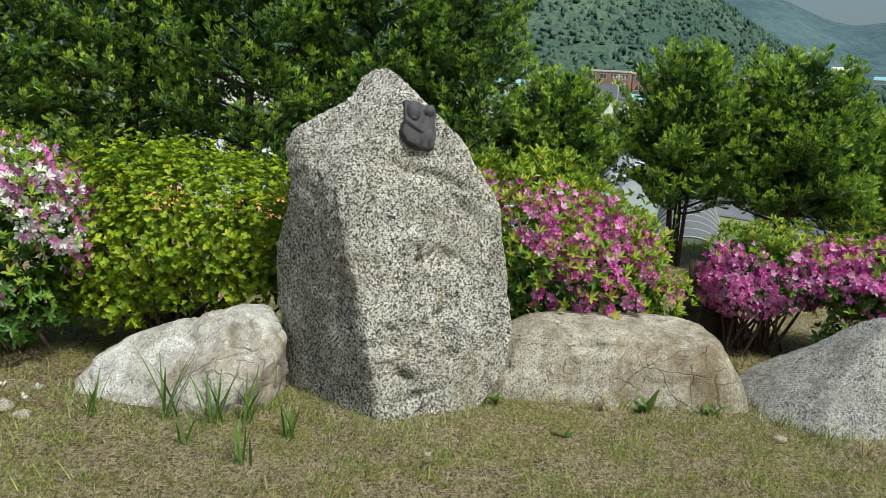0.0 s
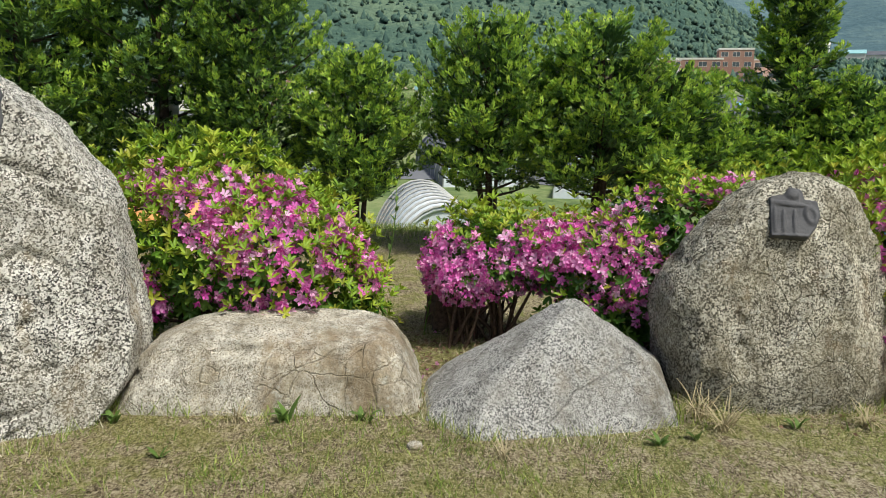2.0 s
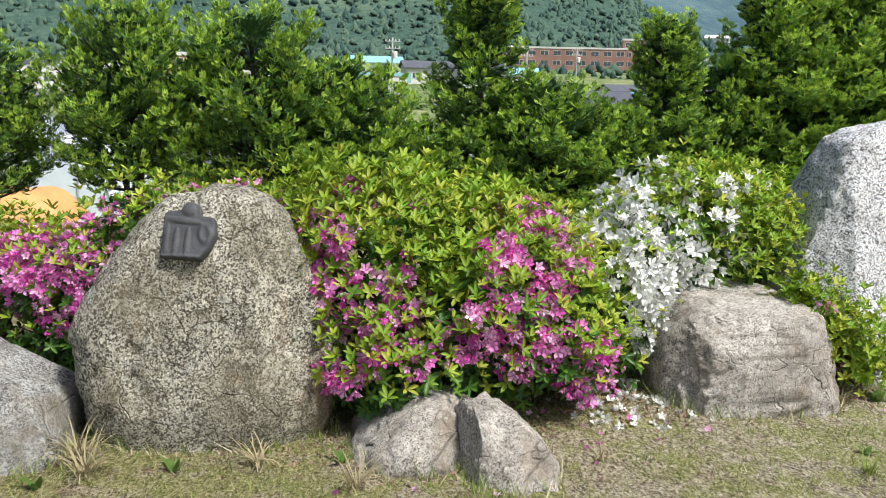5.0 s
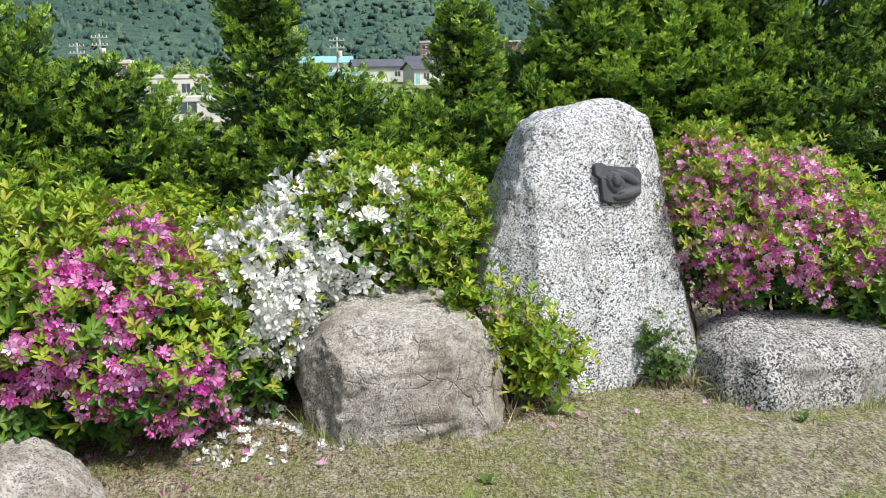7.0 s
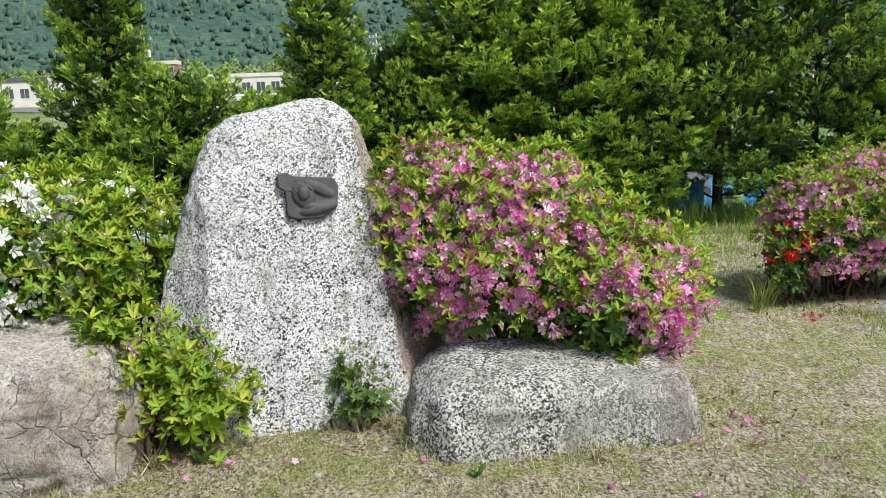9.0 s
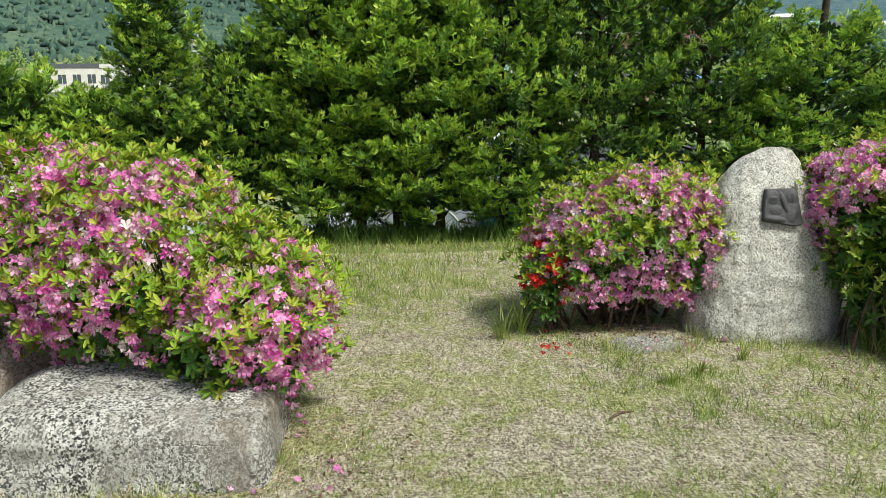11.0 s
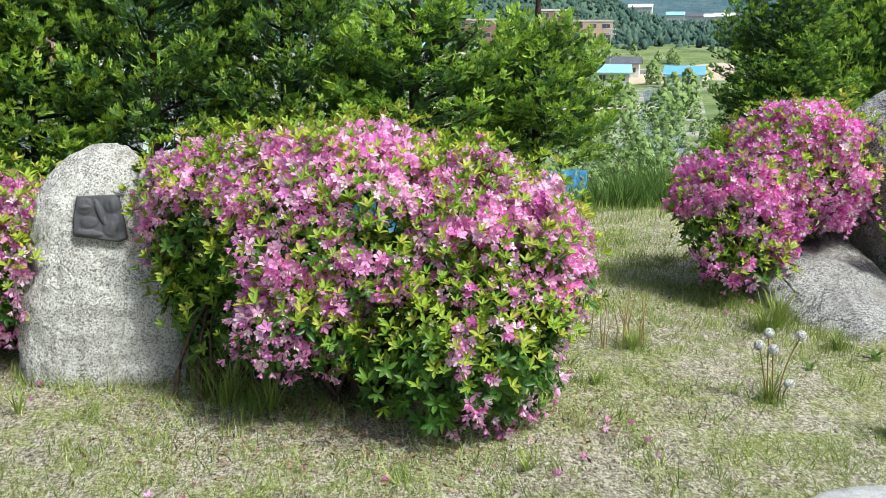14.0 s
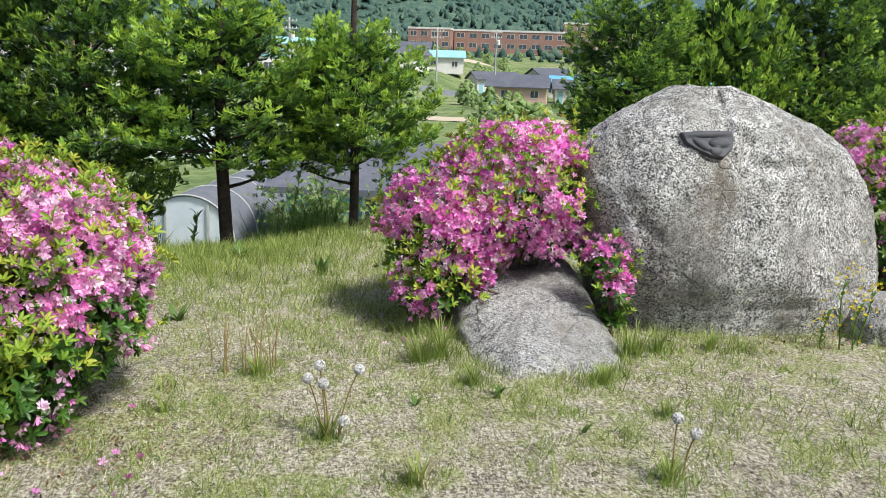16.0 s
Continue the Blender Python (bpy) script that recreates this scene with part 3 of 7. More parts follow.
rock([(B, 1.42, 2.42, 3.16, 4.0), (0.0, 1.46, 2.42, 3.2, 4.0), (0.06, 1.52, 2.42, 3.24, 3.98), (0.13, 1.62, 2.42, 3.29, 3.94), (0.17, 1.68, 2.39, 3.32, 3.9), (0.22, 1.76, 2.31, 3.37, 3.86), (0.30, 1.88, 2.20, 3.46, 3.8), (0.36, 1.96, 2.12, 3.54, 3.74), (0.39, 2.00, 2.09, 3.59, 3.70), (0.402, 2.02, 2.07, 3.61, 3.67)],
     GRANITE_GREY, 4, "low pyramid-shaped grey granite boulder", square=5,
     cuts=[((2.0, 3.405, 0.19), (0.09, -0.80, 0.60)), ((1.60, 3.40, 0.10), (-0.62, -0.45, 0.65)), ((2.36, 3.42, 0.12), (0.8, -0.25, 0.55))], amp=0.014)
standing_2 = rock([(B, 2.54, 3.28, 3.5, 4.05), (0.0, 2.47, 3.33, 3.46, 4.1), (0.08, 2.44, 3.36, 3.44, 4.1), (0.2, 2.42, 3.385, 3.43, 4.1), (0.32, 2.41, 3.395, 3.44, 4.08), (0.4, 2.42, 3.38, 3.45, 4.06), (0.48, 2.455, 3.335, 3.46, 4.04), (0.56, 2.51, 3.295, 3.48, 4.02), (0.7, 2.6, 3.235, 3.52, 3.97),
                   (0.8, 2.68, 3.19, 3.55, 3.92), (0.87, 2.77, 3.13, 3.58, 3.86), (0.91, 2.88, 3.04, 3.62, 3.8), (0.925, 2.93, 3.0, 3.65, 3.75)], GRANITE_DARK, 5,
                  "rounded dark lichen-spotted standing stone with a bronze plaque", square=3.0, amp=0.018, facets=4, bite=0.015, n=200, grooves=[([(3.1, 0.72), (3.18, 0.5), (3.12, 0.25)], 0.02, 0.016), ([(2.6, 0.45), (2.7, 0.2)], 0.03, 0.016)], cuts=[((2.8, 3.49, 0.45), (-0.08, -0.98, 0.17)), ((3.25, 3.55, 0.4), (0.5, -0.85, 0.15))])
rock([(B, 3.40, 3.98, 3.22, 3.8), (0.05, 3.44, 3.95, 3.22, 3.8), (0.12, 3.48, 3.88, 3.27, 3.75), (0.17, 3.54, 3.80, 3.35, 3.65), (0.185, 3.6, 3.72, 3.42, 3.58)], GRANITE_BROWN, 6, "small mossy half-buried boulder under the azalea", amp=0.03, facets=14)
rock([(B, 3.80, 4.14, 3.04, 3.6), (0.03, 3.78, 4.12, 3.05, 3.6), (0.11, 3.76, 4.06, 3.10, 3.55), (0.17, 3.76, 3.98, 3.18, 3.5), (0.205, 3.78, 3.90, 3.26, 3.42)], GRANITE_BROWN, 7, "small pale rounded boulder under the azalea", amp=0.025, facets=12)
rock([(B, 4.74, 5.42, 3.62, 4.3), (0.03, 4.72, 5.45, 3.60, 4.3), (0.13, 4.70, 5.46, 3.59, 4.3), (0.24, 4.71, 5.47, 3.62, 4.3), (0.31, 4.74, 5.42, 3.66, 4.28), (0.38, 4.79, 5.36, 3.70, 4.25), (0.43, 4.86, 5.28, 3.76, 4.2), (0.465, 4.96, 5.2, 3.86, 4.1)],
     GRANITE_BROWN, 28, "blocky brownish grey granite boulder beside white azalea", square=8, cuts=[((5.1, 3.9, 0.41), (0.04, -0.12, 1.0)), ((5.05, 3.68, 0.33), (-0.10, -0.70, 0.66)), ((5.28, 3.61, 0.15), (0.30, -0.93, 0.14)), ((5.0, 3.60, 0.15), (-0.28, -0.95, 0.05)), ((4.84, 3.66, 0.15), (-0.78, -0.60, 0.10)), ((4.80, 3.75, 0.38), (-0.65, -0.35, 0.62)), ((5.40, 3.72, 0.2), (0.72, -0.58, 0.32))], amp=0.020, facets=3, bite=0.02, n=230,
     grooves=[([(4.92, 0.40), (4.97, 0.26), (4.86, 0.12)], 0.014, 0.018), ([(5.14, 0.34), (5.22, 0.22), (5.15, 0.12), (5.24, 0.0)], 0.014, 0.018), ([(5.0, 0.30), (5.12, 0.20)], 0.012, 0.014)])
standing_3 = rock([(B, 5.44, 6.60, 3.92, 4.75), (0.05, 5.43, 6.58, 3.92, 4.75), (0.2, 5.44, 6.56, 3.94, 4.74), (0.34, 5.45, 6.51, 3.97, 4.72), (0.46, 5.48, 6.46, 4.0, 4.70), (0.6, 5.52, 6.41, 4.03, 4.66), (0.74, 5.565, 6.35, 4.07, 4.62),
                   (0.88, 5.61, 6.30, 4.1, 4.58), (1.0, 5.66, 6.265, 4.14, 4.54), (1.07, 5.70, 6.24, 4.18, 4.5), (1.115, 5.77, 6.215, 4.22, 4.48), (1.15, 5.92, 6.18, 4.26, 4.46), (1.175, 6.03, 6.12, 4.3, 4.42)], GRANITE_WHITE, 9,
                  "broad white granite slab flecked with black, with a bronze plaque", square=4.5, cuts=[((6.0, 4.14, 0.8), (0.13, -0.96, 0.24)), ((6.30, 4.2, 0.72), (0.86, -0.42, 0.24)), ((5.62, 4.12, 0.7), (-0.6, -0.78, 0.2)), ((6.1, 4.33, 1.15), (0.1, -0.5, 0.86))], amp=0.011, facets=2, bite=0.012, n=230)
rock([(B, 6.36, 7.36, 3.60, 4.15), (0.0, 6.36, 7.36, 3.59, 4.18), (0.1, 6.37, 7.355, 3.60, 4.18), (0.16, 6.40, 7.345, 3.62, 4.18), (0.2, 6.45, 7.33, 3.65, 4.17), (0.235, 6.52, 7.3, 3.70, 4.15), (0.26, 6.62, 7.2, 3.8, 4.05)],
     GRANITE_BLOCK, 10, "long flat block of grey and white granite under the azalea", square=9, amp=0.014, facets=8, bite=0.015, cuts=[((6.7, 3.8, 0.235), (0.05, -0.05, 1.0)), ((6.9, 3.61, 0.1), (0.0, -0.98, 0.2)), ((6.45, 3.66, 0.1), (-0.75, -0.65, 0.15))], grooves=[([(6.56, 0.22), (6.62, 0.1), (6.58, 0.0)], 0.02, 0.02), ([(6.95, 0.22), (7.02, 0.05)], 0.018, 0.012)])
standing_4 = rock([(B, 9.14, 9.86, 4.86, 5.35), (0.05, 9.155, 9.87, 4.85, 5.36), (0.18, 9.165, 9.885, 4.86, 5.34), (0.30, 9.18, 9.88, 4.87, 5.34), (0.35, 9.19, 9.84, 4.88, 5.34), (0.41, 9.20, 9.78, 4.89, 5.32), (0.5, 9.215, 9.745, 4.91, 5.28), (0.65, 9.255, 9.70, 4.94, 5.24),
                   (0.75, 9.31, 9.675, 4.97, 5.2), (0.82, 9.38, 9.64, 5.0, 5.16), (0.86, 9.46, 9.60, 5.04, 5.12), (0.875, 9.50, 9.57, 5.07, 5.1)], GRANITE_CREAM, 11,
                  "bluntly pointed pale granite standing stone with a square bronze plaque", square=3.0, amp=0.010, n=230, cuts=[((9.5, 4.87, 0.3), (0.0, -0.985, 0.17))], grooves=[([(9.64, 0.48), (9.63, 0.40)], 0.016, 0.015), ([(9.24, 0.52), (9.22, 0.40)], 0.03, 0.02)])
rock([(B, 8.72, 9.10, 4.72, 5.0), (0.0, 8.72, 9.10, 4.72, 5.0), (0.012, 8.76, 9.07, 4.76, 4.97), (0.018, 8.85, 8.98, 4.82, 4.9)], GRANITE_GREY, 12, "flat stone sunk in the lawn", square=3, amp=0.012, levels=14)
rock([(B, 12.50, 13.22, 4.66, 5.75), (0.0, 12.50, 13.21, 4.68, 5.75), (0.15, 12.52, 13.19, 4.72, 5.74), (0.4, 12.56, 13.15, 4.8, 5.7)],
     GRANITE_GREY, 13, "low sloping grey granite boulder in front of the azalea", square=5,
     cuts=[((12.85, 4.95, 0.09), (0.05, -0.27, 0.96)), ((12.62, 5.1, 0.1), (-0.55, -0.2, 0.8)), ((13.12, 5.1, 0.1), (0.6, -0.25, 0.75)), ((12.85, 4.75, 0.03), (0.1, -0.75, 0.65))], amp=0.026)
standing_5 = rock([(B, 13.32, 14.78, 5.2, 6.1), (0.1, 13.28, 14.80, 5.15, 6.15), (0.29, 13.22, 14.80, 5.08, 6.2), (0.44, 13.17, 14.77, 5.08, 6.2), (0.58, 13.14, 14.71, 5.1, 6.18), (0.73, 13.13, 14.63, 5.13, 6.12),
                   (0.88, 13.18, 14.53, 5.18, 6.05), (1.0, 13.30, 14.34, 5.26, 5.95), (1.09, 13.46, 14.13, 5.38, 5.82), (1.17, 13.62, 13.92, 5.5, 5.7)], GRANITE_BOULDER, 14,
                  "huge rounded grey granite boulder with a small bronze plaque", square=2.5, amp=0.017, cuts=[((13.5, 5.15, 0.7), (-0.15, -0.93, 0.3)), ((14.3, 5.2, 0.5), (0.35, -0.92, 0.15))], facets=3, bite=0.015, n=230,
                  grooves=[([(13.76, 1.12), (13.77, 1.02), (13.74, 0.98)], 0.02, 0.035), ([(13.80, 1.0), (13.84, 0.88), (13.98, 0.82), (14.1, 0.84)], 0.035, 0.035), ([(13.83, 0.88), (13.80, 0.7), (13.78, 0.5)], 0.05, 0.018), ([(14.36, 0.74), (14.42, 0.66)], 0.03, 0.02), ([(13.32, 0.74), (13.45, 0.7), (13.5, 0.66)], 0.018, 0.016), ([(13.35, 0.14), (13.7, 0.17), (14.1, 0.15), (14.5, 0.2)], 0.016, 0.014), ([(13.34, 0.55), (13.38, 0.45)], 0.03, 0.016)])
rock([(B, 14.44, 14.9, 4.95, 5.4), (0.08, 14.44, 14.88, 4.97, 5.4), (0.16, 14.47, 14.8, 5.02, 5.35), (0.19, 14.55, 14.7, 5.1, 5.25)], GRANITE_GREY, 15, "small grey boulder beside the yellow flowers", amp=0.02)
rock([(B, 11.40, 11.97, 3.10, 3.58), (0.0, 11.40, 11.97, 3.10, 3.58), (0.045, 11.42, 11.95, 3.12, 3.57), (0.062, 11.46, 11.91, 3.16, 3.53), (0.066, 11.55, 11.8, 3.25, 3.45)], GRANITE_SLAB, 16, "smooth flat pale grey stepping stone set in the lawn", square=2.2, amp=0.004, levels=20, fine=0.002)


def ribbed_stone(x, y, r):
    """A round stepping stone with straight ribs carved across its top."""
    V, F, rings, k = [[0, 0, 0.05]], [], 44, 120
    for i in range(1, rings + 1):
        f = i / rings
        for j in range(k):
            a = 2 * math.pi * j / k
            px, py = r * f * math.cos(a), r * f * math.sin(a)
            rib = 0.006 * math.sin((px * 0.86 + py * 0.5) * 2 * math.pi / 0.026)
            V.append([px, py, 0.05 - 0.03 * f ** 10 + rib * (1 - f ** 14)])
    V += [[r * 1.02 * math.cos(2 * math.pi * j / k), r * 1.02 * math.sin(2 * math.pi * j / k), -0.08] for j in range(k)]
    for j in range(k):
        q = (j + 1) % k
        F.append((0, 1 + j, 1 + q))
        for i in range(rings):
            p, s = 1 + i * k + j, 1 + i * k + q
            F += [(p, p + k, s + k), (p, s + k, s)]
    ob = new("stepping_stone", mesh_tris("stepping_stone", np.array(V), np.array(F), [GRANITE_SLAB], smooth=True))
    ob.location = (x, y, 0)
    return tagged(ob, "round grey stepping stone with carved ribs, in the lawn", "stepping stone", "stones along the bed")


ribbed_stone(10.95, 3.36, 0.225)


# ---------------------------------------------------------------- plaques
def surface_of(ob, x, z):
    """Where the stone's front meets the line along y at (x, z), and the slope of its face there."""
    me = ob.data
    co = np.empty(len(me.vertices) * 3, np.float32)
    me.vertices.foreach_get("co", co)
    co = co.reshape(-1, 3) + np.array(ob.location)
    near = co[(np.abs(co[:, 0] - x) < 0.12) & (np.abs(co[:, 2] - z) < 0.12)]
    near = near[near[:, 1] < near[:, 1].min() + 0.16]
    A = np.stack([np.ones(len(near)), near[:, 0] - x, near[:, 2] - z], -1)
    s, *_ = np.linalg.lstsq(A, near[:, 1], rcond=None)
    return Vector((x, s[0], z)), Vector((s[1], -1, s[2])).normalized()


def plaque(ob, x, z, outline, forms, label, turn=0.0):
    """A cast relief on a stone: an outline in metres, and soft raised forms (x, y, rx, ry, height, turn)."""
    O = np.array(outline, float)
    a = np.linspace(0, 2 * np.pi, 72, endpoint=False)
    rad = np.empty(72)
    for i, t in enumerate(a):
        d = np.array([math.cos(t), math.sin(t)])
        best = 0
        for p, q in zip(O, np.roll(O, -1, 0)):
            e = q - p
            den = d[0] * e[1] - d[1] * e[0]
            if abs(den) > 1e-9:
                r = (p[0] * e[1] - p[1] * e[0]) / den
                s = (p[0] * d[1] - p[1] * d[0]) / den
                if r > 0 and -1e-6 <= s <= 1 + 1e-6:
                    best = max(best, r)
        rad[i] = best
    rings = 26
    V, F = [[0, 0, 0]], []
    for k in range(1, rings + 1):
        f = k / rings
        for i in range(72):
            V.append([f * rad[i] * math.cos(a[i]), f * rad[i] * math.sin(a[i]), 0])
    V = np.array(V)
    h = np.full(len(V), 0.018)
    for fx, fy, rx, ry, hh, tt in forms:
        c, s = math.cos(radians(tt)), math.sin(radians(tt))
        u, w = (V[:, 0] - fx) * c + (V[:, 1] - fy) * s, -(V[:, 0] - fx) * s + (V[:, 1] - fy) * c
        h += hh * np.maximum(0, 1 - (u / rx) ** 2 - (w / ry) ** 2) ** 0.5
    V[:, 2] = h
    edge = np.arange(1 + (rings - 1) * 72, 1 + rings * 72)
    V[edge, 2] -= 0.006
    V = np.concatenate([V, V[edge] * [1, 1, 0] - [0, 0, 0.03]])
    for i in range(72):
        j = (i + 1) % 72
        F.append((0, 1 + i, 1 + j))
        for k in range(rings):
            p, q = 1 + k * 72 + i, 1 + k * 72 + j
            F += [(p, p + 72, q + 72), (p, q + 72, q)]
    me = mesh_tris("relief_plaque", V, np.array(F), [BRONZE], smooth=True)
    at, nrm = surface_of(ob, x, z)
    pl = new("relief_plaque", me)
    zax, up = nrm, Vector((0, 0, 1))
    xax = up.cross(zax).normalized()
    yax = zax.cross(xax)
    pl.matrix_world = Matrix.Translation(at + nrm * 0.008) @ Matrix((xax, yax, zax)).transposed().to_4x4() @ pose(0, 0, 0, 0, 0, turn)
    return tagged(pl, label, "plaque", "plaques on the stones")


plaque(standing_1, -0.10, 1.15, [(-0.055, 0.10), (0.01, 0.095), (0.03, 0.08), (0.075, 0.085), (0.085, 0.05), (0.075, 0.02), (0.078, -0.04), (0.06, -0.10), (0.0, -0.095), (-0.06, -0.07), (-0.08, -0.03), (-0.06, 0.02)],
       [(-0.02, 0.055, 0.03, 0.04, 0.02, 0), (0.05, 0.055, 0.024, 0.022, 0.02, 0), (-0.03, -0.03, 0.05, 0.06, 0.014, 20), (0.03, -0.03, 0.03, 0.07, 0.014, -15), (-0.03, -0.005, 0.05, 0.012, 0.012, -35), (0.045, -0.06, 0.02, 0.04, 0.01, 10)],
       "dark bronze relief plaque with two rounded forms")
plaque(standing_2, 2.86, 0.76, [(-0.085, 0.075), (-0.03, 0.085), (-0.01, 0.115), (0.035, 0.105), (0.045, 0.065), (0.09, 0.06), (0.1, 0.0), (0.08, -0.05), (0.05, -0.09), (-0.085, -0.085)],
       [(0.0, 0.085, 0.026, 0.024, 0.010, 0), (-0.02, 0.045, 0.075, 0.012, 0.007, -6), (-0.035, -0.03, 0.010, 0.055, 0.006, 0), (0.005, -0.03, 0.010, 0.055, 0.006, 0), (0.065, 0.0, 0.028, 0.042, 0.008, 15), (0.065, 0.0, 0.014, 0.024, -0.006, 15), (-0.068, -0.02, 0.009, 0.06, 0.006, 0), (-0.01, -0.082, 0.075, 0.008, 0.006, 0)],
       "dark bronze relief plaque with round and upright forms")
plaque(standing_3, 6.05, 0.83, [(-0.11, 0.085), (-0.065, 0.09), (-0.06, 0.075), (0.095, 0.06), (0.11, 0.03), (0.1, -0.05), (0.04, -0.085), (-0.05, -0.085), (-0.085, -0.07), (-0.085, 0.03), (-0.11, 0.035)],
       [(-0.02, 0.0, 0.04, 0.05, 0.016, 30), (0.03, -0.05, 0.07, 0.022, 0.016, 10), (0.04, 0.02, 0.06, 0.02, 0.012, -30), (-0.02, 0.01, 0.022, 0.03, 0.012, 0)],
       "dark bronze relief plaque of curved interlaced forms")
plaque(standing_4, 9.51, 0.62, [(-0.07, 0.085), (0.075, 0.08), (0.085, 0.0), (0.092, -0.085), (0.06, -0.095), (-0.095, -0.06), (-0.085, 0.02)],
       [(-0.045, 0.045, 0.03, 0.032, 0.007, 0), (-0.045, 0.04, 0.02, 0.008, 0.005, 0), (0.05, 0.045, 0.03, 0.035, 0.007, 0), (0.05, 0.04, 0.008, 0.03, 0.004, 0), (-0.035, -0.015, 0.03, 0.022, 0.006, 0), (0.04, -0.03, 0.03, 0.045, 0.007, -10), (0.045, -0.05, 0.012, 0.03, 0.004, 0), (-0.04, -0.055, 0.05, 0.014, 0.01, -10), (0.005, 0.02, 0.012, 0.05, 0.01, 15)],
       "square dark bronze relief plaque with rounded forms", 2)
plaque(standing_5, 13.63, 0.92, [(-0.125, 0.045), (0.115, 0.06), (0.125, 0.02), (0.11, -0.035), (0.065, -0.08), (0.01, -0.075), (-0.06, -0.04), (-0.1, -0.01)],
       [(0.0, 0.035, 0.13, 0.018, 0.012, 3), (0.05, -0.01, 0.05, 0.025, 0.016, 0), (-0.03, -0.02, 0.05, 0.02, 0.014, -35), (0.03, -0.05, 0.03, 0.022, 0.012, 0)],
       "wedge-shaped dark bronze relief plaque")


# ---------------------------------------------------------------- shrubs
def leaf_whorl(n, length, width, lift, twist=0.3):
    """A rosette of folded leaves round +z, joined at its middle."""
    V, F = [[0, 0, 0]], []
    for i in range(n):
        a = 2 * math.pi * i / n + twist * (i % 2)
        el = lift * (0.75 + 0.5 * ((i * 7) % 5) / 5)
        d = np.array([math.cos(a) * math.cos(el), math.sin(a) * math.cos(el), math.sin(el)])
        s = np.array([-math.sin(a), math.cos(a), 0])
        u = np.cross(d, s)
        o = len(V)
        L = length * (0.8 + 0.4 * ((i * 3) % 4) / 4)
        k = 0.13 * width * u
        V += [d * L * 0.36 + s * width * 0.44 + k, d * L * 0.72 + s * width * 0.40 + k - np.array([0, 0, 0.05 * L]), d * L - np.array([0, 0, 0.14 * L]),
              d * L * 0.72 - s * width * 0.40 + k - np.array([0, 0, 0.05 * L]), d * L * 0.36 - s * width * 0.44 + k]
        F += [(0, o + 1, o), (0, o + 2, o + 1), (0, o + 3, o + 2), (0, o + 4, o + 3)]
    return np.array(V, float), np.array(F)


def flower(radius, open_=0.55):
    """A five-lobed funnel bloom facing +z."""
    V, F = [[0, 0, -0.45 * radius]], []
    for i in range(5):
        a = 2 * math.pi * i / 5
        for da, r, z in ((-0.5, 0.68, open_ * 0.45), (0.5, 0.68, open_ * 0.45), (0.05, 1.05, open_ * (0.5 + 0.12 * (i % 3)))):
            V.append([radius * r * math.cos(a + da), radius * r * math.sin(a + da), radius * z])
        o = 1 + 3 * i
        F += [(0, o + 1, o), (o, o + 1, o + 2)]
    return np.array(V), np.array(F)


WHORL = leaf_whorl(5, 1.0, 0.38, 0.5)
WHORL_UP = leaf_whorl(5, 1.0, 0.30, 0.85)
SPRIG = leaf_whorl(5, 1.0, 0.55, 0.7, 0.5)
BLOOM = flower(1.0, 0.75)
BLOOM_SHUT = flower(0.75, 1.5)


def canopy(blobs, count, rng, depth=0.10, face=-0.35):
    """Points near the outside of a union of ellipsoids, with their outward directions."""
    Bl = np.array(blobs, float)
    area = (Bl[:, 3] * Bl[:, 4] + Bl[:, 4] * Bl[:, 5] + Bl[:, 3] * Bl[:, 5])
    pick = rng.choice(len(Bl), size=count * 3, p=area / area.sum())
    d = unit(rng.normal(size=(count * 3, 3)))
    keep = (d[:, 2] > -0.75)
    pick, d = pick[keep], d[keep]
    lump = 1 + 0.10 * vnoise(d[:, 0] * 3 + pick, d[:, 2] * 3 + d[:, 1] * 2, 1.6) + 0.06 * vnoise(d[:, 0] * 9, d[:, 2] * 9, 1.1, 4)
    r = lump * (1 - depth * rng.random(len(d)) ** 1.5 / np.maximum(Bl[pick, 3:6].mean(1), 0.1) * 1.2)
    P = Bl[pick, :3] + d * Bl[pick, 3:6] * r[:, None]
    n = unit(d / Bl[pick, 3:6])
    inside = np.zeros(len(P), bool)
    for k, b in enumerate(Bl):
        q = (((P - b[:3]) / b[3:6]) ** 2).sum(1)
        inside |= (q < 0.72) & (pick != k)
    ok = ~inside & (P[:, 2] > 0.05) & (n[:, 1] < 0.75)
    P, n = P[ok][:count], n[ok][:count]
    return P, n


def twigs(base, P, rng, count, r0=0.012, spread=0.12):
    pieces = []
    for i in rng.choice(len(P), size=min(count, len(P)), replace=False):
        b = np.array([base[0] + rng.normal() * spread, base[1] + rng.normal() * spread * 0.6, base[2] - 0.03])
        e = P[i]
        m = b + (e - b) * 0.5 + np.array([rng.normal() * 0.04, rng.normal() * 0.04, 0.06])
        t = np.linspace(0, 1, 6)[:, None]
        pts = (1 - t) ** 2 * b + 2 * t * (1 - t) * m + t ** 2 * e
        pieces.append(tube(pts, np.linspace(r0 * rng.uniform(0.6, 1.1), 0.0025, 6), 5))
    return pieces


def stuff(ob):
    return tagged(ob, kind="stuff")


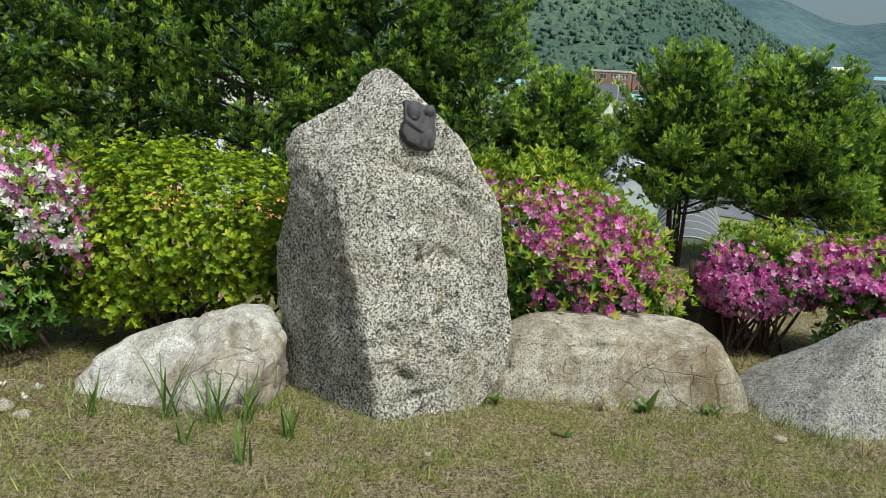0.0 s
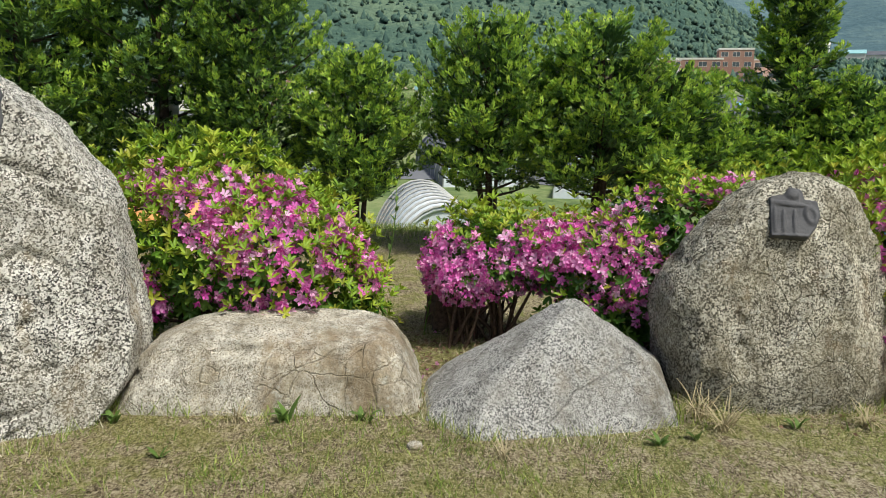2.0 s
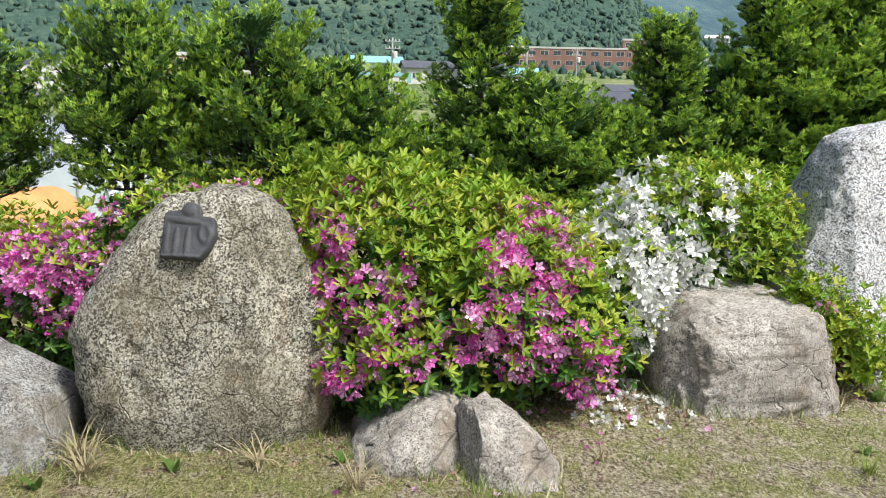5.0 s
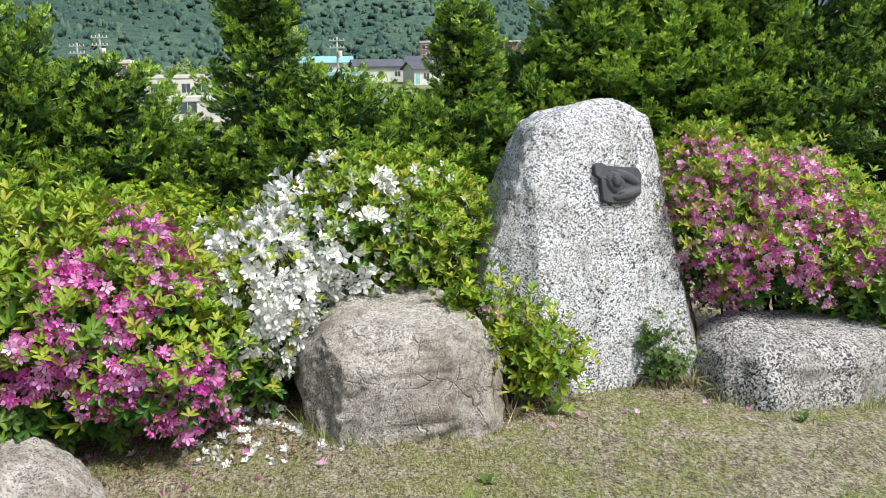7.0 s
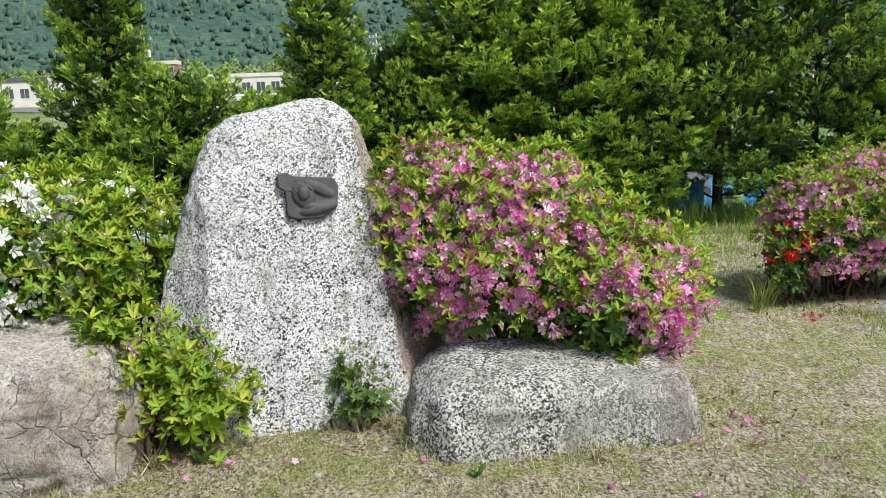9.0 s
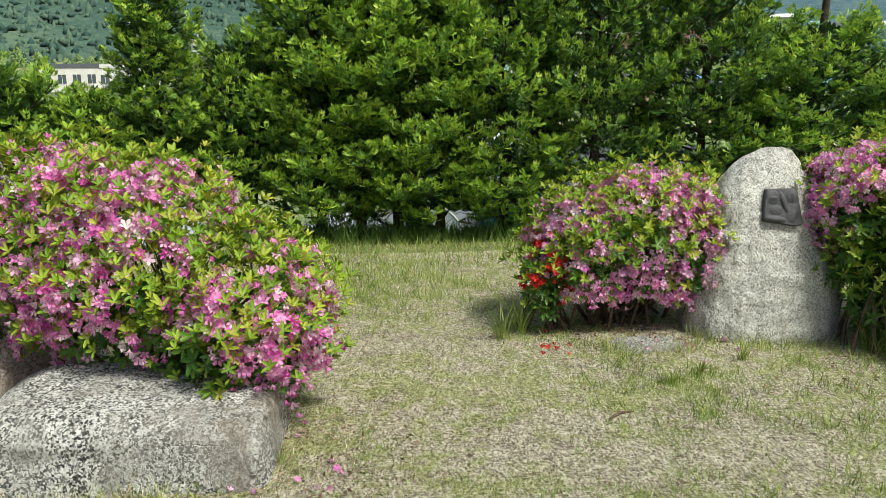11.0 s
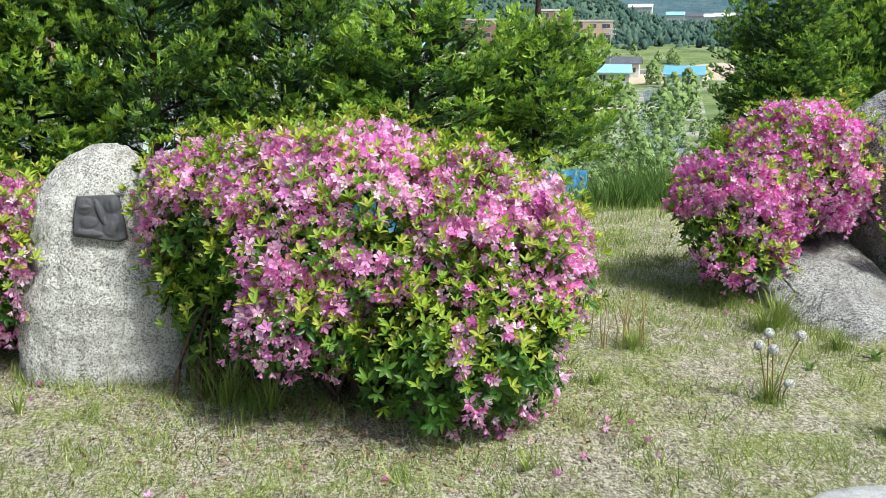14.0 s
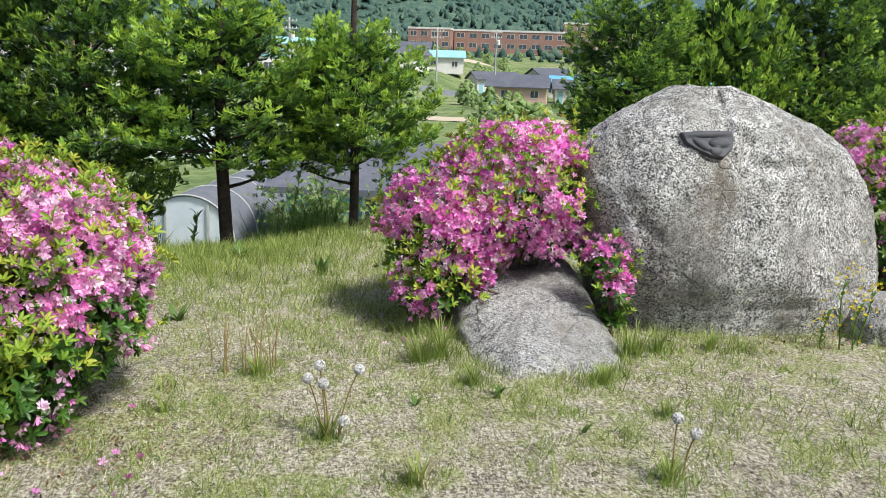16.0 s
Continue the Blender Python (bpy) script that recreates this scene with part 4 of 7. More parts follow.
def shrub(name, label, category, base, blobs, seed, leaves, leaf=0.05, whorl=WHORL, leaf_mat=LEAF_AZ, tip_mat=LEAF_TIP, tips=0.35,
          blooms=0, bloom=0.025, petals=(), patch=0.0, low=0.3, group="azaleas along the bed", stems=40, shy=0.0, depth=0.16, bare=(), lush=()):
    """A shrub: stems, leaf rosettes over its crown, and flower heads in patches."""
    rng = np.random.default_rng(seed)
    ob = thing(name, base, label, category, group)
    o = np.array(base, float)
    leaves = int(leaves * 0.95)
    P, n = canopy(blobs, leaves, rng, depth)
    inner = np.array(blobs, float) * [1, 1, 1, 0.68, 0.68, 0.72]
    Pi, ni = canopy(inner, leaves // 5, rng, depth)
    P, n = np.concatenate([P, Pi]), np.concatenate([n, ni * [1, 1, 0.3]])
    for V, F in twigs(base, P, rng, stems):
        part("stem", mesh_tris("stem", V - o, F, [TWIG], smooth=True), ob)
    # leaf rosettes, young ones on the upper side
    up = n[:, 2] + 0.35 * rng.normal(size=len(n))
    young = up > np.quantile(up, 1 - tips)
    d = n + np.array([0, 0, 0.55]) + 0.35 * rng.normal(size=n.shape)
    s = leaf * rng.uniform(0.65, 1.15, len(P))
    Vo, Fo = scatter(*whorl, P[~young] - o, frames_z(d[~young], rng), s[~young])
    stuff(part("foliage", mesh_tris("foliage", Vo, Fo, [leaf_mat]), ob))
    if young.any():
        out = P[young] + n[young] * rng.uniform(0.03, 0.10, (young.sum(), 1)) + np.stack([0 * s[young], 0 * s[young], 0.06 * rng.random(young.sum()) ** 3], -1)
        Vy, Fy = scatter(*(WHORL_UP if whorl is WHORL else whorl), out - o, frames_z(d[young] + [0, 0, 0.5], rng), s[young] * 0.95)
        stuff(part("young_foliage", mesh_tris("young_foliage", Vy, Fy, [tip_mat]), ob, "yellow-green young leaves"))
    if blooms:
        P, n = canopy(blobs, blooms * 2, rng, 0.05)
        field = vnoise(P[:, 0], P[:, 2] + 0.6 * P[:, 1], 4.2, seed) + 0.5 * vnoise(P[:, 0], P[:, 2], 11, seed)
        zt = max(b[2] + b[5] for b in blobs)
        field += 0.9 * np.clip((P[:, 2] / zt - low) / 0.3, -1.2, 0.35) - shy * np.clip(P[:, 2] / zt - 0.8, 0, 1) * 5
        for bx, by, bz, br in bare:
            field -= 3.0 * np.exp(-(((P - [bx, by, bz]) ** 2).sum(1) / br ** 2) ** 2)
        for bx, by, bz, br in lush:
            field += 1.1 * np.exp(-(((P - [bx, by, bz]) ** 2).sum(1) / br ** 2) ** 2)
        keep = np.argsort(-(field + patch * rng.normal(size=len(P))))[:blooms]
        P, n = P[keep], n[keep]
        # heads of seven blooms, each leaning out of the head
        lean_ = unit(rng.normal(size=(len(P) * 7, 3)))
        n = np.repeat(n, 7, 0)
        P = np.repeat(P, 7, 0) + lean_ * 0.034 * bloom / 0.026 + n * rng.uniform(0.0, 0.035, (len(n), 1))
        d = n + 0.8 * lean_ + 0.3 * rng.normal(size=n.shape) + [0, -0.1, -0.1]
        which = rng.random(len(P))
        lo = 0.0
        for part_name, lab, mat, share in petals:
            sel = (which >= lo) & (which < lo + share)
            lo += share
            shut = rng.random(len(P)) < 0.72
            a, c = sel & ~shut, sel & shut
            A = scatter(*BLOOM, P[a] - o, frames_z(d[a], rng), bloom * rng.uniform(0.75, 1.1, a.sum()))
            C = scatter(*BLOOM_SHUT, P[c] - o, frames_z(d[c] - [0, 0, 0.5], rng), bloom * rng.uniform(0.7, 1.0, c.sum()))
            V, F = join(A, C)
            stuff(part(part_name, mesh_tris(part_name, V, F, [mat]), ob, lab))
    return ob


PINKS = (("pink_blossom", "pink blooms", PETAL_PINK, 0.55), ("pale_blossom", "faded pale pink blooms", PETAL_PALE, 0.45))
PALES = (("pink_blossom", "pink blooms", PETAL_PINK, 0.5), ("pale_blossom", "faded pale pink blooms", PETAL_PALE, 0.5))
FADED = (("pink_blossom", "pink blooms", PETAL_PINK, 0.25), ("pale_blossom", "faded pale pink blooms", PETAL_PALE, 0.75))
ROSES = (("rose_blossom", "deep rose blooms", PETAL_ROSE, 0.55), ("pink_blossom", "pink blooms", PETAL_PINK, 0.45))
MAGENTAS = (("magenta_blossom", "magenta blooms", PETAL_MAGENTA, 0.85), ("pale_blossom", "faded pale pink blooms", PETAL_PALE, 0.15))
WHITES = (("white_blossom", "white blooms", PETAL_WHITE, 1.0),)

shrub("azalea", "azalea bush with mixed white and pink flowers", "azalea", (-2.05, 3.75, 0), [(-2.05, 3.7, 0.62, 0.48, 0.4, 0.36), (-1.95, 3.65, 0.35, 0.34, 0.35, 0.3)], 11, 1500,
      blooms=260, petals=(("white_blossom", "white blooms", PETAL_WHITE, 0.45), ("pink_blossom", "pink blooms", PETAL_PINK, 0.55)), bloom=0.028, low=0.35)
shrub("privet", "dense yellow-green privet shrub", "shrub", (-1.2, 4.0, 0), [(-1.3, 4.05, 0.52, 0.55, 0.4, 0.4), (-0.92, 4.0, 0.5, 0.34, 0.36, 0.36), (-1.5, 3.98, 0.35, 0.32, 0.34, 0.3), (-1.48, 4.0, 0.82, 0.1, 0.1, 0.14)], 12, 6400,
      leaf=0.030, whorl=SPRIG, leaf_mat=LEAF_BOX, tip_mat=LEAF_BOX, tips=0.4, group="privet shrubs", stems=50)
shrub("azalea", "spreading azalea with rose-pink flowers behind a low boulder", "azalea", (0.75, 4.35, 0), [(0.45, 4.35, 0.52, 0.48, 0.42, 0.42), (0.78, 4.3, 0.42, 0.38, 0.42, 0.34), (1.05, 4.25, 0.24, 0.22, 0.3, 0.22), (0.1, 4.3, 0.45, 0.36, 0.35, 0.42)], 13, 2600,
      blooms=430, petals=ROSES, low=0.32, shy=1.8, tips=0.62, bloom=0.027, leaf=0.058)
shrub("azalea", "small magenta azalea behind the pyramid boulder", "azalea", (1.77, 4.45, 0), [(1.80, 4.45, 0.43, 0.32, 0.3, 0.19), (1.68, 4.42, 0.36, 0.18, 0.24, 0.14)], 14, 1300, blooms=330, petals=MAGENTAS, low=0.35, tips=0.2, stems=30, patch=0.3)
shrub("azalea", "magenta azalea leaning on the rounded stone", "azalea", (2.4, 4.3, 0), [(2.35, 4.25, 0.43, 0.32, 0.3, 0.21), (2.6, 4.25, 0.58, 0.3, 0.27, 0.23), (2.1, 4.3, 0.42, 0.2, 0.24, 0.17), (3.0, 4.3, 0.58, 0.4, 0.3, 0.22), (2.35, 4.15, 0.2, 0.36, 0.2, 0.14)], 15, 2300, blooms=560, petals=MAGENTAS, low=0.4, tips=0.3, stems=40, patch=0.3)
shrub("azalea", "large azalea with pink flowers among yellow-green shoots", "azalea", (3.8, 4.0, 0), [(3.55, 4.0, 0.48, 0.42, 0.4, 0.45), (3.95, 3.95, 0.42, 0.46, 0.42, 0.42), (4.2, 3.85, 0.28, 0.3, 0.32, 0.27), (3.6, 3.7, 0.25, 0.3, 0.26, 0.22), (3.3, 4.1, 0.6, 0.26, 0.3, 0.3)], 16, 3200,
      blooms=520, petals=ROSES, low=0.25, shy=1.8, tips=0.6, bloom=0.027, leaf=0.06)
shrub("privet", "low clipped yellow-green shrub behind the azaleas", "shrub", (4.05, 4.75, 0), [(4.0, 4.75, 0.42, 0.45, 0.32, 0.33)], 17, 2400, leaf=0.036, whorl=SPRIG, leaf_mat=LEAF_BOX, tip_mat=LEAF_BOX, tips=0.4, group="privet shrubs", stems=30)
shrub("azalea", "straggling azalea covered with white flowers", "azalea", (4.8, 4.3, 0), [(4.58, 4.12, 0.42, 0.26, 0.3, 0.34), (4.9, 4.3, 0.62, 0.3, 0.3, 0.33), (4.52, 3.98, 0.2, 0.18, 0.2, 0.2)], 18, 800, blooms=215, petals=WHITES, bloom=0.036, low=0.0, tips=0.5, patch=0.5, stems=50)
shrub("azalea", "leafy azalea with a few white flowers beside the slab", "azalea", (5.25, 4.4, 0), [(5.17, 4.4, 0.60, 0.33, 0.32, 0.30), (5.33, 4.42, 0.58, 0.15, 0.2, 0.22)], 19, 1700, blooms=9, petals=WHITES, bloom=0.034, low=0.4, tips=0.85, patch=1.5)
shrub("azalea", "small fresh green azalea shoot in front of the slab", "azalea", (5.55, 3.9, 0), [(5.62, 3.88, 0.17, 0.17, 0.14, 0.15), (5.49, 3.9, 0.29, 0.12, 0.12, 0.12), (5.37, 3.92, 0.41, 0.09, 0.1, 0.08)], 20, 520, leaf=0.055, blooms=3, petals=PINKS, tips=0.85, leaf_mat=LEAF_BOX, stems=20, patch=2)
shrub("azalea", "rounded azalea with pink and faded flowers above the stone block", "azalea", (6.9, 4.3, 0), [(6.85, 4.3, 0.52, 0.44, 0.38, 0.38), (7.2, 4.2, 0.38, 0.33, 0.36, 0.28), (6.54, 4.33, 0.58, 0.30, 0.32, 0.38)], 21, 2600,
      blooms=600, petals=(("magenta_blossom", "magenta blooms", PETAL_MAGENTA, 0.45), ("pale_blossom", "faded pale pink blooms", PETAL_PALE, 0.55)), low=0.42, tips=0.72, patch=0.45, bloom=0.022)
shrub("azalea", "azalea with pale pink flowers beside the pointed stone", "azalea", (8.9, 5.25, 0), [(8.95, 5.25, 0.42, 0.36, 0.32, 0.32), (8.68, 5.22, 0.38, 0.26, 0.28, 0.28), (9.15, 5.2, 0.4, 0.2, 0.26, 0.3)], 22, 1500, blooms=620, petals=FADED, low=0.05, tips=0.65, patch=0.6, bloom=0.023)
shrub("azalea", "sprig of red azalea beside the pink one", "azalea", (8.5, 5.15, 0), [(8.46, 5.12, 0.24, 0.1, 0.12, 0.2)], 23, 160, blooms=16, petals=(("red_blossom", "red blooms", PETAL_RED, 1.0),), low=0.2, stems=14, patch=1.0)
shrub("azalea", "big dome-shaped azalea thick with pink flowers", "azalea", (10.5, 4.65, 0), [(10.40, 4.75, 0.54, 0.52, 0.48, 0.40), (10.84, 4.62, 0.44, 0.40, 0.46, 0.40), (9.98, 4.98, 0.62, 0.32, 0.34, 0.25), (10.72, 4.32, 0.26, 0.36, 0.32, 0.28), (10.22, 4.48, 0.34, 0.26, 0.24, 0.19), (9.86, 4.86, 0.36, 0.14, 0.16, 0.28)], 24, 5300, bare=[(10.46, 4.12, 0.27, 0.21), (9.9, 4.62, 0.48, 0.24)], lush=[(10.1, 4.28, 0.33, 0.16)],
      blooms=1550, petals=FADED, low=0.6, tips=0.5, stems=60, leaf=0.046, patch=0.5, bloom=0.023)
shrub("azalea", "compact magenta azalea leaning on the huge boulder", "azalea", (12.75, 5.7, 0), [(12.88, 5.7, 0.60, 0.42, 0.36, 0.34), (12.5, 5.62, 0.44, 0.3, 0.32, 0.32), (12.42, 5.45, 0.24, 0.2, 0.22, 0.2)], 25, 1500, blooms=800, petals=(("magenta_blossom", "magenta blooms", PETAL_MAGENTA, 0.4), ("pink_blossom", "pink blooms", PETAL_PINK, 0.25), ("pale_blossom", "faded pale pink blooms", PETAL_PALE, 0.35)), low=0.3, tips=0.7, patch=0.4, bloom=0.027)
shrub("azalea", "small magenta azalea shoot at the foot of the boulder", "azalea", (13.2, 5.2, 0), [(13.16, 5.2, 0.36, 0.10, 0.09, 0.10), (13.2, 5.16, 0.24, 0.08, 0.08, 0.10), (13.22, 5.2, 0.1, 0.06, 0.06, 0.1)], 26, 130, blooms=26, petals=MAGENTAS, low=0.5, stems=5)
shrub("azalea", "azalea with pink flowers behind the huge boulder", "azalea", (15.0, 5.7, 0), [(15.05, 5.7, 0.5, 0.5, 0.4, 0.5)], 27, 1500, blooms=330, petals=PALES, low=0.3, tips=0.4)


# ---------------------------------------------------------------- yews
def spray(pairs=3):
    """A plump flat shoot along +x: broad needles in rows on both sides, drooping a little at the rim."""
    V, F = [], []
    for k in range(pairs):
        x = 0.0 + 0.74 * k / pairs
        L = 0.40 * (1 - 0.45 * abs(k / pairs - 0.35))
        for sgn in (-1, 1):
            o = len(V)
            V += [[x, 0, 0.03 * k], [x + 0.46, sgn * L * 0.66, 0.06 + 0.04 * k], [x + 0.24, sgn * L * 0.92, 0.0]]
            F.append((o, o + 1, o + 2) if sgn > 0 else (o, o + 2, o + 1))
    o = len(V)
    V += [[0.58, -0.15, 0.08], [0.58, 0.15, 0.08], [1.06, 0.0, 0.20]]
    F.append((o, o + 2, o + 1))
    return np.array(V, float), np.array(F)


SPRAY = spray()


def yew(label, seed, height, base, radius, shape, boughs=95, top_trunk=0.0, lean=0.0, trunk=0.055, stems=1, gap=0.0, dense=1.0, fresh=0.42):
    """A yew: trunk, limbs, and tiers of upswept boughs with side branchlets that end in flat tufts. shape(u): crown radius for u from 0 (base) to 1 (top)."""
    rng = np.random.default_rng(seed)
    ob = thing("yew_tree", (0, 0, 0), label, "tree", "row of yews")
    for k in range(stems):
        H = max(height * 0.92, top_trunk) * (1 - 0.12 * k)
        zs = np.linspace(-0.3, H, 9)
        off = 0.05 * k * np.array([math.cos(seed + 2.4 * k), 0.5 * math.sin(seed + 2.4 * k)])
        pts = np.stack([off[0] * (1 + zs) + lean * zs + 0.02 * np.sin(zs * 3 + seed + k), off[1] * (1 + zs) + 0.02 * np.cos(zs * 2.3 + seed), zs], -1)
        V, F = tube(pts, np.linspace(trunk * (1 - 0.25 * k), 0.014, 9), 9)
        part("trunk", mesh_tris("trunk", V, F, [BARK], smooth=True), ob)
    up = np.array([0, 0, 1.0])
    P, D, U = [], [], []
    for k in range(boughs):
        u = ((k + rng.random()) / boughs) ** 0.9
        az = k * 2.39996 + rng.normal() * 0.35
        R = radius * shape(u) * rng.uniform(0.62, 1.12)
        h = base + (height - base) * u
        out = np.array([math.cos(az), math.sin(az), 0])
        lat = np.array([-out[1], out[0], 0])
        rise = rng.uniform(0.10, 0.42) + 0.9 * u ** 2.5
        s = np.array([lean * h, 0, max(h - R * rise, base * 0.55)])
        e = np.array([lean * h, 0, h]) + out * R
        m = s + (e - s) * 0.55 - up * 0.10 * R
        curve = lambda t: (1 - t) ** 2 * s + 2 * t * (1 - t) * m + t ** 2 * e
        if k % 4 == 0:
            V, F = tube(curve(np.linspace(0, 1, 5)[:, None]), np.linspace(0.015, 0.004, 5), 5)
            part("limb", mesh_tris("limb", V, F, [BARK], smooth=True), ob)
        tip = unit(e - m)
        nb = max(4, int((4.4 + 6.4 * R / radius) * dense))
        for i in range(nb):
            t = 1 - 0.66 * (i / nb) ** 1.1
            sd = (-1) ** i
            c = curve(t)
            d = unit(tip * 0.75 + lat * sd * (0.95 if i else 0.0) + up * (0.12 + 0.12 * rng.normal()))
            lb = (0.07 + 0.30 * R * (1.12 - t)) * rng.uniform(0.7, 1.2) * (1 if i else 0.5)
            q = max(2, int(lb / 0.058))
            f = np.linspace(0.25, 1.0, q)[:, None]
            c = c + d * lb * f + up * (0.05 * f ** 2 - 0.012) + 0.010 * rng.normal(size=(q, 3))
            side = unit(np.cross(up, d))
            for w, z in ((0.95, 0.10), (-0.95, 0.10), (0.0, 0.75)):
                P.append(c + 0.006 * rng.normal(size=(q, 3)))
                D.append(d * (0.75 if w else 0.5) + side * w + up * z + 0.22 * rng.normal(size=(q, 3)))
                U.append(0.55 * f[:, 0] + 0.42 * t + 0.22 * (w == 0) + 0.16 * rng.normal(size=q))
    P, D, U = np.concatenate(P), np.concatenate(D), np.concatenate(U)
    S = rng.uniform(0.058, 0.09, len(P))
    # older needles on the inner twigs, their dark colour also painting the crown's inner shade
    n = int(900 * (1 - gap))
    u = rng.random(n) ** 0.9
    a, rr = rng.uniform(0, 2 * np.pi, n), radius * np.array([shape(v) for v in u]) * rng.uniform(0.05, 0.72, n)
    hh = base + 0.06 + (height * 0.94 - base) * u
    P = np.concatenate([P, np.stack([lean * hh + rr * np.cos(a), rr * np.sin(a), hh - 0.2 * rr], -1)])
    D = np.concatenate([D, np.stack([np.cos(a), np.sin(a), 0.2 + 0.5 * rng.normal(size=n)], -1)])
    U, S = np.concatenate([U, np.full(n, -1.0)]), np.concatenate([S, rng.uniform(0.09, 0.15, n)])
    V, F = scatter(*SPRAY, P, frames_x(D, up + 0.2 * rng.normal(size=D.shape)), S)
    # darkest colour inside, brightest at the ends: needle age plus painted shade and light
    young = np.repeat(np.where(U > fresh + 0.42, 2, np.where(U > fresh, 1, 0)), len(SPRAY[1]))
    stuff(part("crown", mesh_tris("crown", V, F, [LEAF_YEWSHADE, LEAF_YEWMID, LEAF_YEWTIP], young), ob))
    return ob


def place(ob, first, x, y, turn, s=1.0, sz=1.0, deep=0.03):
    """Stand a tree in the row: the first time the tree itself, afterwards copies of it."""
    z = float(ground_z(x, y)) - deep
    m = pose(x, y, z, 0, 0, turn)
    t = ob
    if first:
        ob.matrix_basis = m
    else:
        t = copy_thing(ob, m)
    t.scale = (s, s, s * sz)
    return t


round_ = lambda u: math.sqrt(max(0.0, 1 - (1.5 * u - 0.60) ** 2)) if u < 0.98 else 0.3
broad = lambda u: 0.66 + 0.34 * math.sin(min(u * 2.2, 1.57)) - 0.55 * u ** 2.2
cone = lambda u: (0.75 + 0.25 * math.sin(min(1.57, u * 5))) * (1 - 0.58 * u) * (1 + 0.16 * math.sin(u * 17))
flat = lambda u: 0.85 + 0.25 * math.sin(min(1.57, 3 * u)) - 0.62 * u ** 2.5
yews = {
    "tall": yew("tall dense dark green yew tree", 31, 3.0, 0.40, 0.95, broad, 150, trunk=0.06, fresh=0.56),
    "wall": yew("dense dark green yew tree with feathered boughs to the ground", 37, 2.7, 0.24, 0.72, broad, 140, trunk=0.05, fresh=0.32),
    "round": yew("round-headed yew tree with bright young shoots", 32, 2.0, 0.62, 0.78, round_, 95, stems=3),
    "spire": yew("narrow upright yew tree with a feathery top", 33, 2.6, 0.4, 0.62, cone, 90, trunk=0.05),
    "open": yew("open layered yew tree with a bare leading stem", 34, 2.05, 0.92, 0.66, flat, 66, top_trunk=3.1, trunk=0.05, gap=0.6),
    "low": yew("low bushy yew tree with yellowish shoots", 35, 1.5, 0.42, 0.75, round_, 85, stems=2),
}
ROW = [("tall", -3.7, 6.9, 10, 1.0, 1.0), ("tall", -2.6, 7.2, 130, 1.0, 1.0), ("tall", -1.55, 6.9, 250, 0.95, 1.1), ("tall", -0.6, 7.2, 70, 0.95, 1.05), ("tall", 0.2, 6.85, 310, 0.72, 1.1),
       ("round", 0.96, 6.75, 190, 0.66, 1.15), ("round", 1.95, 6.8, 0, 0.72, 1.22), ("round", 2.78, 6.75, 120, 0.80, 1.10), ("low", 3.4, 7.1, 60, 0.92, 1.02), ("spire", 4.53, 7.4, 20, 0.88, 1.0), ("low", 4.05, 7.3, 250, 0.62, 1.05),
       ("low", 5.0, 7.25, 200, 0.86, 1.02), ("spire", 6.08, 7.4, 140, 0.82, 0.90), ("low", 5.62, 7.4, 320, 0.76, 1.02), ("round", 6.62, 7.7, 80, 0.70, 1.14), ("wall", 7.18, 7.7, 40, 0.92, 0.98), ("spire", 7.47, 7.75, 75, 0.9, 1.08), ("wall", 7.77, 7.75, 160, 0.95, 1.02), ("wall", 8.09, 7.7, 200, 0.85, 1.05),
       ("wall", 8.58, 7.75, 300, 0.95, 1.08), ("tall", 9.35, 7.9, 100, 0.88, 1.06), ("tall", 10.25, 8.0, 220, 0.86, 1.06, 0.2), ("open", 11.22, 8.05, 60, 1.22, 0.86, 0.36), ("open", 12.19, 8.15, 200, 0.92, 1.02, 0.4),
       ("tall", 14.55, 8.5, 330, 0.78, 0.84), ("low", 15.6, 9.0, 30, 1.0, 1.4), ("tall", 16.6, 9.0, 90, 0.9, 0.95), ("tall", 17.9, 9.4, 190, 0.9, 1.05)]
used = set()
for kind_, x, y, turn, s, sz, *deep in ROW:
    place(yews[kind_], kind_ not in used, x, y, turn, s, sz, *deep)
    used.add(kind_)


# ---------------------------------------------------------------- grass
def blades(name, label, mat, x, y, height, width, seed, sprawl=0.55, bend=0.0):
    """Single blades standing at x, y."""
    rng = np.random.default_rng(seed)
    keep = y < lawn_edge(x) + 1.4
    x, y = x[keep], y[keep]
    n = len(x)
    h = np.broadcast_to(height, keep.shape)[keep] * rng.uniform(0.4, 1.25, n)
    a = rng.uniform(0, 2 * np.pi, n)
    w = width * rng.uniform(0.6, 1.2, n)
    lean = rng.normal(size=(n, 2)) * (h * sprawl)[:, None]
    base = np.stack([x, y, ground_z(x, y) - 0.004], -1)
    sx = np.stack([np.cos(a) * w, np.sin(a) * w, 0 * a], -1)
    tip = base + np.stack([lean[:, 0], lean[:, 1], h], -1)
    V = np.stack([base - sx / 2, base + sx / 2, tip], 1).reshape(-1, 3)
    ob = new(name, mesh_tris(name, V, np.arange(n * 3).reshape(-1, 3), [mat]))
    return tagged(ob, label, "grass", kind="stuff")


def spread(count, seed, xr=(-3.2, 16.2), yr=(2.2, 9.2), skew=1.35):
    rng = np.random.default_rng(seed)
    return rng.uniform(*xr, count), yr[0] + (yr[1] - yr[0]) * rng.random(count) ** skew


